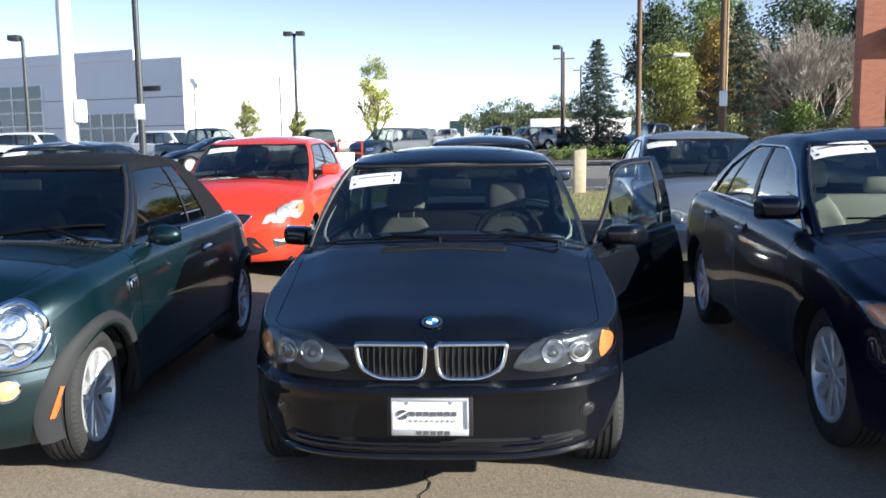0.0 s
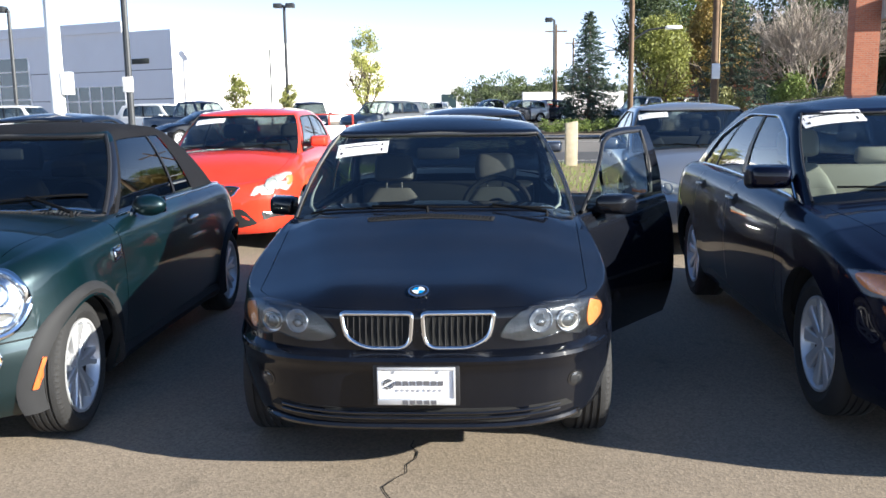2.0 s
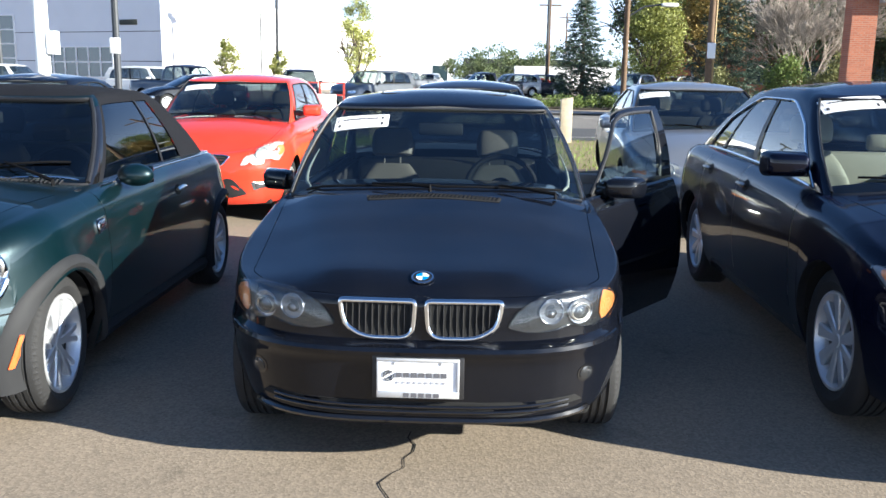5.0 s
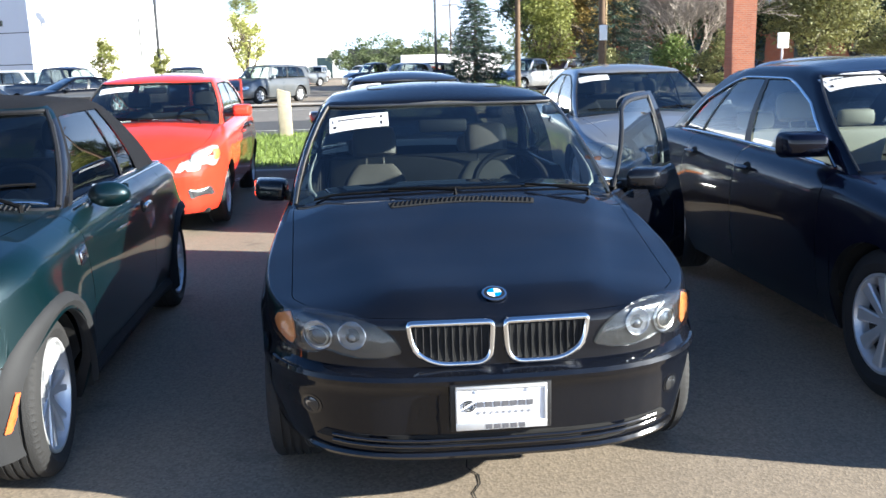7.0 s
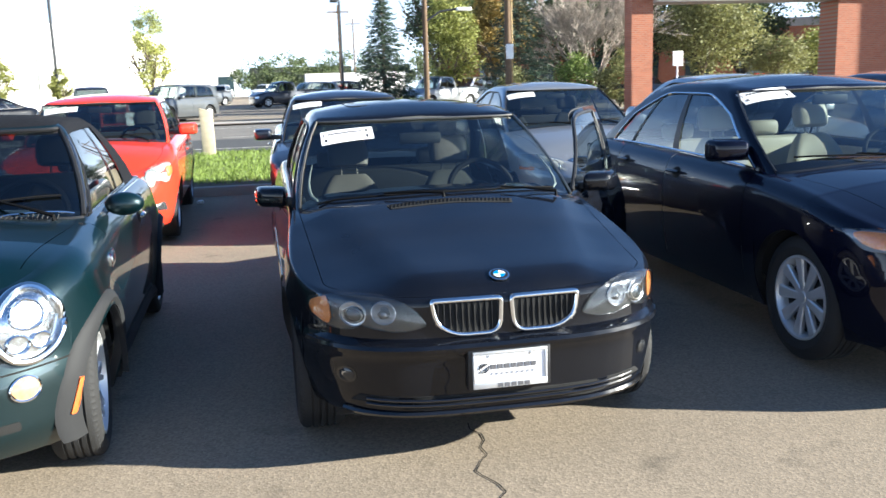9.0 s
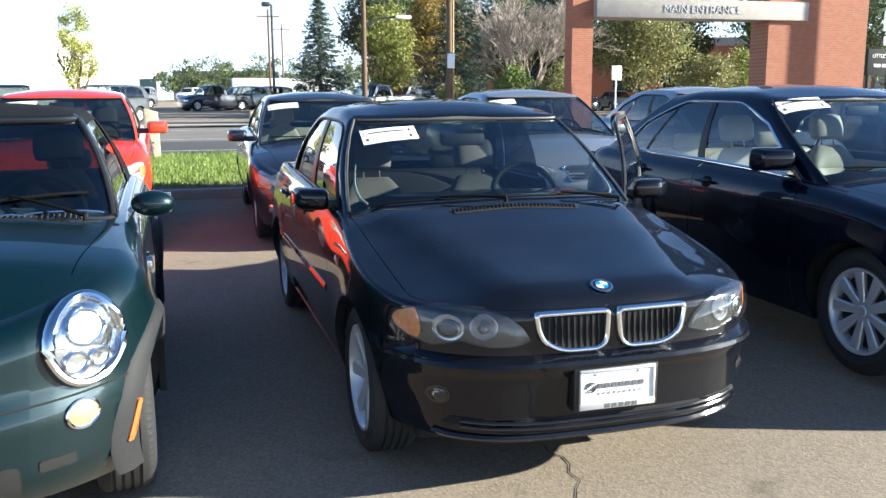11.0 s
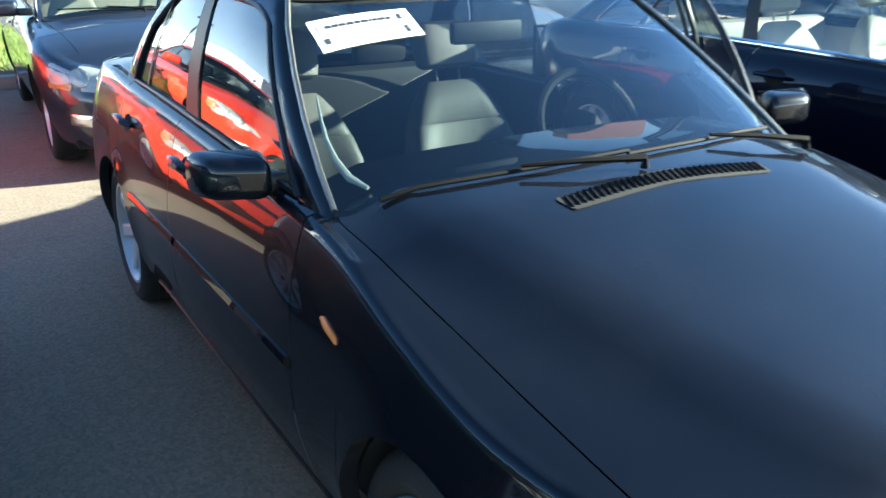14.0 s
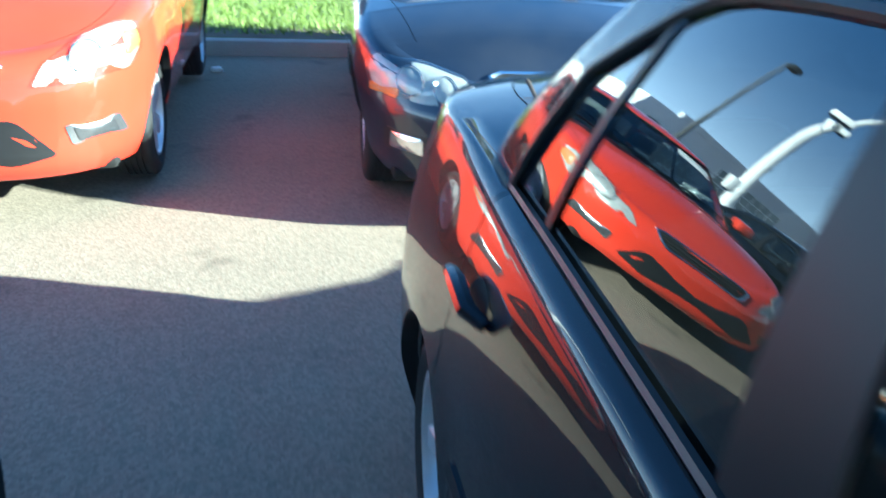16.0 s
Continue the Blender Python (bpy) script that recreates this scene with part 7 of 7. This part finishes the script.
def spruce(x, y, h, w, seed, material, n=9000, label="dark blue-green spruce tree"):
    rg = np.random.default_rng(seed)
    root = thing("spruce_tree", label, "tree", pose(x, y, gz(y)))
    tube("trunk", [(0, 0, 0), (0, 0, h * 0.98)], [0.16, 0.02], M["bark"], root, n=7)
    V, F = [], []
    nb = 150
    tubes = []
    for k in range(nb):
        t = (k + rg.random()) / nb
        z = h * (0.06 + 0.92 * t)
        ln = w / 2 * (1 - t) ** 0.85 * rg.uniform(0.7, 1.12) + 0.12
        a = k * 2.4 + rg.uniform(-0.3, 0.3)
        dx, dy = math.cos(a), math.sin(a)
        droop = 0.28 * ln * (1 - t)
        tubes.append(tube_data([(0, 0, z), (dx * ln * 0.5, dy * ln * 0.5, z - droop * 0.4), (dx * ln, dy * ln, z - droop * 0.6)], [0.02, 0.014, 0.005], 4))
        m = int(n / nb * (0.35 + 1.3 * (1 - t)))
        for _ in range(m):
            s = rg.random() ** 0.6
            c = np.array((dx * ln * s, dy * ln * s, z - droop * s * (1.2 - 0.5 * s)))
            c += rg.normal(0, 0.06 + 0.05 * ln, 3) * np.array((1, 1, 0.5))
            ax = np.array((dx, dy, rg.uniform(-0.5, 0.3))) + rg.normal(0, 0.5, 3)
            ax /= np.linalg.norm(ax)
            bx = np.cross(ax, rg.normal(0, 1, 3))
            bx /= np.linalg.norm(bx)
            l, wd = rg.uniform(0.08, 0.17), rg.uniform(0.018, 0.035)
            o = len(V)
            V += [tuple(c - ax * l), tuple(c + bx * wd), tuple(c + ax * l), tuple(c - bx * wd)]
            F.append((o, o + 1, o + 2, o + 3))
    tv, tf = join(tubes)
    sheet("limb_frame", tv, tf, M["bark"], root)
    sheet("crown", V, F, material, root, smooth=False)
    return root


L_YELLOW = leaf_mat("leaf_yellow", (0.46, 0.47, 0.13), 0.4)
L_GREEN = leaf_mat("leaf_green", (0.16, 0.21, 0.05), 0.5)
L_LIGHT = leaf_mat("leaf_light_green", (0.23, 0.245, 0.06), 0.45)
L_FAR = leaf_mat("leaf_far", (0.12, 0.15, 0.06), 0.5)
L_DARK = leaf_mat("leaf_dark", (0.07, 0.095, 0.04), 0.5)
L_OLIVE = leaf_mat("leaf_olive", (0.22, 0.22, 0.08), 0.45)
L_AUTUMN = leaf_mat("leaf_autumn", (0.3, 0.22, 0.06), 0.5)
L_SPRUCE = leaf_mat("needle", (0.06, 0.09, 0.06), 0.5)

tree("tree", "slender young tree with yellow-green autumn leaves", -6.1, 45, 6.0, 2.2, 1, L_YELLOW, 3000, 0.085, 0.16, 40, oval=1.1)
tree("tree", "small round yellow-green street tree", -16.1, 55, 3.9, 2.2, 2, L_LIGHT, 1500, 0.1, 0.2, 14)
tree("tree", "small round yellow-green street tree", -13.7, 60, 3.3, 1.8, 3, L_LIGHT, 1200, 0.1, 0.2, 12)
spruce(6.1, 45, 6.4, 3.9, 4, L_SPRUCE)
tree("tree", "leafy green tree beside the road", 10.6, 48, 6.8, 4.4, 5, L_LIGHT, 4200, 0.13, 0.12, 34)
tree("tree", "tall dark pine behind the green trees", 11.5, 56, 10.2, 5.5, 6, L_DARK, 6000, 0.15, 0.2, 40)
tree("tree", "brownish autumn tree beside the road", 14.6, 52, 8.8, 5.0, 7, L_AUTUMN, 5000, 0.14, 0.12, 36)
tree("tree", "tall green tree with dense crown", 16.0, 60, 12.0, 7.0, 8, L_GREEN, 6500, 0.17, 0.15, 44)
spruce(12.6, 41, 7.6, 4.6, 9, L_SPRUCE, 9000)
tree("tree", "dark evergreen tree behind the bare tree", 22.0, 60, 12.5, 8.0, 10, L_DARK, 6500, 0.18, 0.12, 44)
tree("bush", "dense green bush by the fence", 14.2, 37, 2.7, 2.6, 11, L_GREEN, 2200, 0.09, 0.05, 20)
tree("bush", "pale green scrub bush by the pillar", 16.1, 36, 2.9, 2.6, 12, L_OLIVE, 2000, 0.09, 0.05, 20)
tree("bush", "dense green bush by the fence", 11.6, 38, 2.0, 2.2, 13, L_OLIVE, 1500, 0.09, 0.05, 16)
tree("tree", "broad light green tree by the school", 26.0, 46, 7.0, 7.0, 14, L_OLIVE, 6500, 0.14, 0.2, 44)
tree("tree", "low spreading light green tree", 28.2, 42, 3.6, 4.0, 15, L_OLIVE, 2600, 0.11, 0.25, 22)
tree("tree", "low spreading light green tree", 33.5, 46, 4.2, 3.6, 16, L_LIGHT, 2600, 0.12, 0.2, 22)
tree("tree", "tall dark tree by the school building", 33.0, 58, 12.0, 9.0, 17, L_DARK, 6500, 0.2, 0.15, 44)
tree("tree", "tall dark tree by the school building", 44.0, 56, 12.0, 9.0, 18, L_GREEN, 5500, 0.2, 0.15, 40)
tree("tree", "tall dark tree behind the entrance gate", 38.5, 63, 13.0, 9.0, 51, L_DARK, 7500, 0.22, 0.08, 46)
tree("tree", "tall dark tree behind the entrance gate", 28.5, 62, 12.0, 8.5, 52, L_DARK, 7500, 0.22, 0.08, 46)
tree("tree", "tall dark tree before the school building", 51.0, 57, 12.5, 9.0, 53, L_DARK, 7000, 0.22, 0.08, 46)
tree("tree", "light green tree by the school building", 45.0, 44, 5.0, 4.5, 19, L_LIGHT, 2600, 0.13, 0.2, 24)

# bare tree
rgb = np.random.default_rng(21)
bare = thing("tree", "leafless tree with a dense fan of grey-brown twigs", "tree", pose(16.8, 42, gz(42)))
segs, tips = [], []
for k in range(5):
    a = 2 * math.pi * k / 5
    grow(Vector((0, 0, 0.1)), Vector((math.cos(a) * 0.42, math.sin(a) * 0.42, 1)).normalized(), 2.1, 0.06, 5, rgb, segs, tips, 0.3, 4, 0.08, 0.76)
V, F = join([tube_data(p, r, 5) for p, r in segs if r[0] > 0.05])
sheet("trunk", V, F, M["bark_pale"], bare)
V, F = join([tube_data(p, [max(q, 0.008) for q in r], 3) for p, r in segs if r[0] <= 0.05])
sheet("twig_crown", V, F, M["bark_pale"], bare)

# far line of trees
rf = np.random.default_rng(31)
V, F = [], []
for k in range(30):
    x = -3 + 1.25 * k + rf.uniform(-0.6, 0.6)
    h = rf.uniform(3.6, 7.0)
    C = [(x + rf.normal(0, 1.0), 135 + rf.uniform(-4, 10), gz(131) + h * rf.uniform(0.3, 1.0)) for _ in range(9)]
    v, f = leaf_cards(C, [rf.uniform(0.7, 1.4) for _ in C], 900, 0.15, rf)
    o = len(V)
    V += v
    F += [tuple(i + o for i in q) for q in f]
tagged(sheet("far_trees", V, F, L_FAR, smooth=False), "distant line of green trees", "trees", kind="stuff")
V, F = [], []
for k in range(60):
    C = [(3.2 + 0.075 * k + rf.normal(0, 0.1), 40.5 + rf.normal(0, 0.35), gz(40) + rf.uniform(0.15, 0.55))]
    v, f = leaf_cards(C, [0.3], 60, 0.05, rf)
    o = len(V)
    V += v
    F += [tuple(i + o for i in q) for q in f]
tagged(sheet("hedge", V, F, L_GREEN, smooth=False), "low clipped green hedge", "hedge", kind="stuff")
ground_strip("planting_bed", 2.4, 8.6, 39.5, 47.5, 0.06, M["soil"], "planted bed with bare soil under the spruce", "bed", 2, 8)
tree("bush", "low green shrub by the brick pillar", 15.5, 33, 1.3, 1.6, 41, L_OLIVE, 900, 0.08, 0.05, 10)


# ---- parked vehicles across the street ----
COARSE = dict(step=0.14, levels=7)
SUV = variant(HATCHBACK, kind="suv", W=0.95, L=4.85, H=1.78, hub_f=0.95, hub_r=3.8, hub_z=0.37, rim=0.22, arch=0.43, tyre_w=0.24,
              shoulder=[(0.0, 0.85), (0.15, 0.93), (0.5, 1.03), (1.0, 1.09), (2.4, 1.12), (4.6, 1.15), (4.85, 1.12)], sill=[(0.0, 0.3), (2.0, 0.28), (4.85, 0.34)],
              crown=[(0.0, 0.0), (0.2, 0.02), (0.9, 0.06), (2.4, 0.03), (4.85, 0.01)], doors=[1.5, 2.6, 3.6], y_cowl=1.3, Dc=0.3, y_header=1.95, y_back=4.75, Dk=0.16, y_roof_rear=4.5, w_belt=0.84, w_roof=0.68, w_belt_rear=0.84, w_roof_rear=0.66,
              roof=[(1.9, 1.66), (2.4, 1.72), (3.6, 1.72), (4.6, 1.66)], **COARSE)
PICKUP = variant(SUV, kind="pickup", L=5.6, H=1.85, hub_r=4.4, y_back=3.35, Dk=0.12, y_roof_rear=3.2, doors=[1.5, 2.5, 3.4], roof=[(1.9, 1.74), (2.4, 1.79), (3.2, 1.75)],
                 dlo=[(0.05, 0.5, "front_window"), (0.5, 0.55, "sash_pillar"), (0.55, 0.93, "rear_door_window")])
FAR = variant(DARK, kind="far", **COARSE)


def far_detail(S, sh, root, body):
    zt = S["shoulder"][0][1]
    for s in (-1, 1):
        panel(sh, "headlight", front_outline([(0.5, zt - 0.2), (0.5, zt - 0.08), (0.8, zt - 0.06), (0.8, zt - 0.2)], s), "front", M["lamp_bowl"], root, lift=0.01, scales=(1, 0.6))
        panel(sh, "tail_light", front_outline([(0.6, zt - 0.1), (0.6, zt + 0.08), (0.82, zt + 0.08), (0.82, zt - 0.1)], s), "back", M["red_lens"], root, lift=0.01, scales=(1, 0.6))
        door_mirror(S, sh, root, s, S["y_cowl"] + 0.45, zt + 0.3, body, w=0.2, h=0.16, d=0.12)
    panel(sh, "grille", rounded([(-0.4, zt - 0.28), (-0.4, zt - 0.08), (0.4, zt - 0.08), (0.4, zt - 0.28)], 3, 0.2), "front", M["trim"], root, lift=0.01, scales=(1, 0.6))
    if S["kind"] == "pickup":
        boxes("load_bed", [(-0.78, 0.78, 3.55, 5.45, 1.15, 1.2)], M["trim"], root)


PROTO = {}


def park(kind, col, x, y, turn, label):
    key = (kind["kind"], col)
    name = {"suv": "suv_car", "pickup": "pickup_truck", "far": "sedan_car"}[kind["kind"]]
    m = pose(x, y, gz(y), 0, 0, turn)
    if key in PROTO:
        return tagged(copy_thing(PROTO[key], m), label)
    r = build_simple(name, label, kind, col, (x, y, gz(y), turn), None, 0, far_detail, group="cars parked across the street")
    PROTO[key] = r
    return r


park(FAR, "black_paint", -13.0, 31.0, -50, "black sedan parked across the street")
park(SUV, "white_paint", -19.6, 38.0, 80, "white suv parked across the street")
park(SUV, "white_paint", -13.2, 38.5, 70, "white suv parked across the street")
park(SUV, "dark_blue_paint", -8.0, 38.0, 10, "dark suv parked across the street")
park(SUV, "grey_paint", -6.0, 37.0, -35, "grey suv parked across the street")
park(PICKUP, "dark_blue_paint", -10.2, 34.0, 60, "dark pickup truck parked across the street")
park(PICKUP, "white_paint", -24.0, 40.0, 90, "white pickup truck parked across the street")
park(PICKUP, "grey_paint", -7.0, 70.0, -40, "grey pickup truck with a towed trailer")
park(SUV, "silver_paint", -5.0, 88.0, -10, "silver suv on the far lane")
park(PICKUP, "white_paint", -5.0, 106.0, -5, "white pickup truck far away")
park(PICKUP, "dark_blue_paint", -1.3, 61.0, -65, "dark pickup truck parked at an angle")
park(SUV, "silver_paint", 0.9, 63.5, -65, "silver suv parked at an angle")
park(SUV, "dark_blue_paint", 3.0, 66.5, -65, "dark suv parked at an angle")
park(FAR, "red_paint", 3.4, 72.0, -65, "red car parked at an angle")
park(FAR, "black_paint", 3.2, 80.0, -65, "black car parked at an angle")
park(SUV, "white_paint", -1.0, 112.0, -30, "white suv far away")
park(PICKUP, "silver_paint", 7.4, 45.0, -52, "silver pickup truck with four doors parked along the street")
park(SUV, "silver_paint", 10.6, 50.5, -60, "silver suv parked beyond the pickup truck")
for i, (c, lb) in enumerate((("black_paint", "black"), ("dark_blue_paint", "dark"), ("grey_paint", "grey"), ("black_paint", "black"), ("red_paint", "red"), ("grey_paint", "grey"), ("dark_blue_paint", "dark"), ("grey_paint", "grey"))):
    park(FAR, c, 22.0 + 3.1 * i, 50.5 + 0.4 * i, -12, lb + " car in the school car park")

# sandwich board and red barrier near the corner
sb = thing("signboard", "white two-sided pavement signboard", "sign", pose(-3.75, 19.8, gz(19.8)))
for s in (-1, 1):
    o = boxes("panel", [(-0.3, 0.3, -0.02, 0.02, 0, 1.0)], M["sign_white"], sb, bevel=0.01)
    o.matrix_local = pose(0, s * 0.18, 0, s * 9, 0, 25)
rb = thing("barrier", "red metal barrier rack", "barrier", pose(-4.9, 26, gz(26)))
for x in (-0.8, 0, 0.8):
    boxes("upright", [(x - 0.03, x + 0.03, -0.03, 0.03, 0, 1.25)], M["red_metal"], rb)
for z in (0.45, 0.8, 1.2):
    boxes("rail", [(-0.83, 0.83, -0.025, 0.025, z, z + 0.05)], M["red_metal"], rb)

# crumpled scrap by the kerb
rl = random.Random(4)
bm = bmesh.new()
bmesh.ops.create_icosphere(bm, subdivisions=2, radius=0.045)
for v in bm.verts:
    v.co *= rl.uniform(0.65, 1.25)
    v.co.z = v.co.z * 0.6 + 0.027
scrap = part("litter", bm, M["paper"], smooth=False)
scrap.location = (-1.72, 8.98, gz(8.98))
tagged(scrap, "crumpled white scrap of paper by the kerb", "litter")
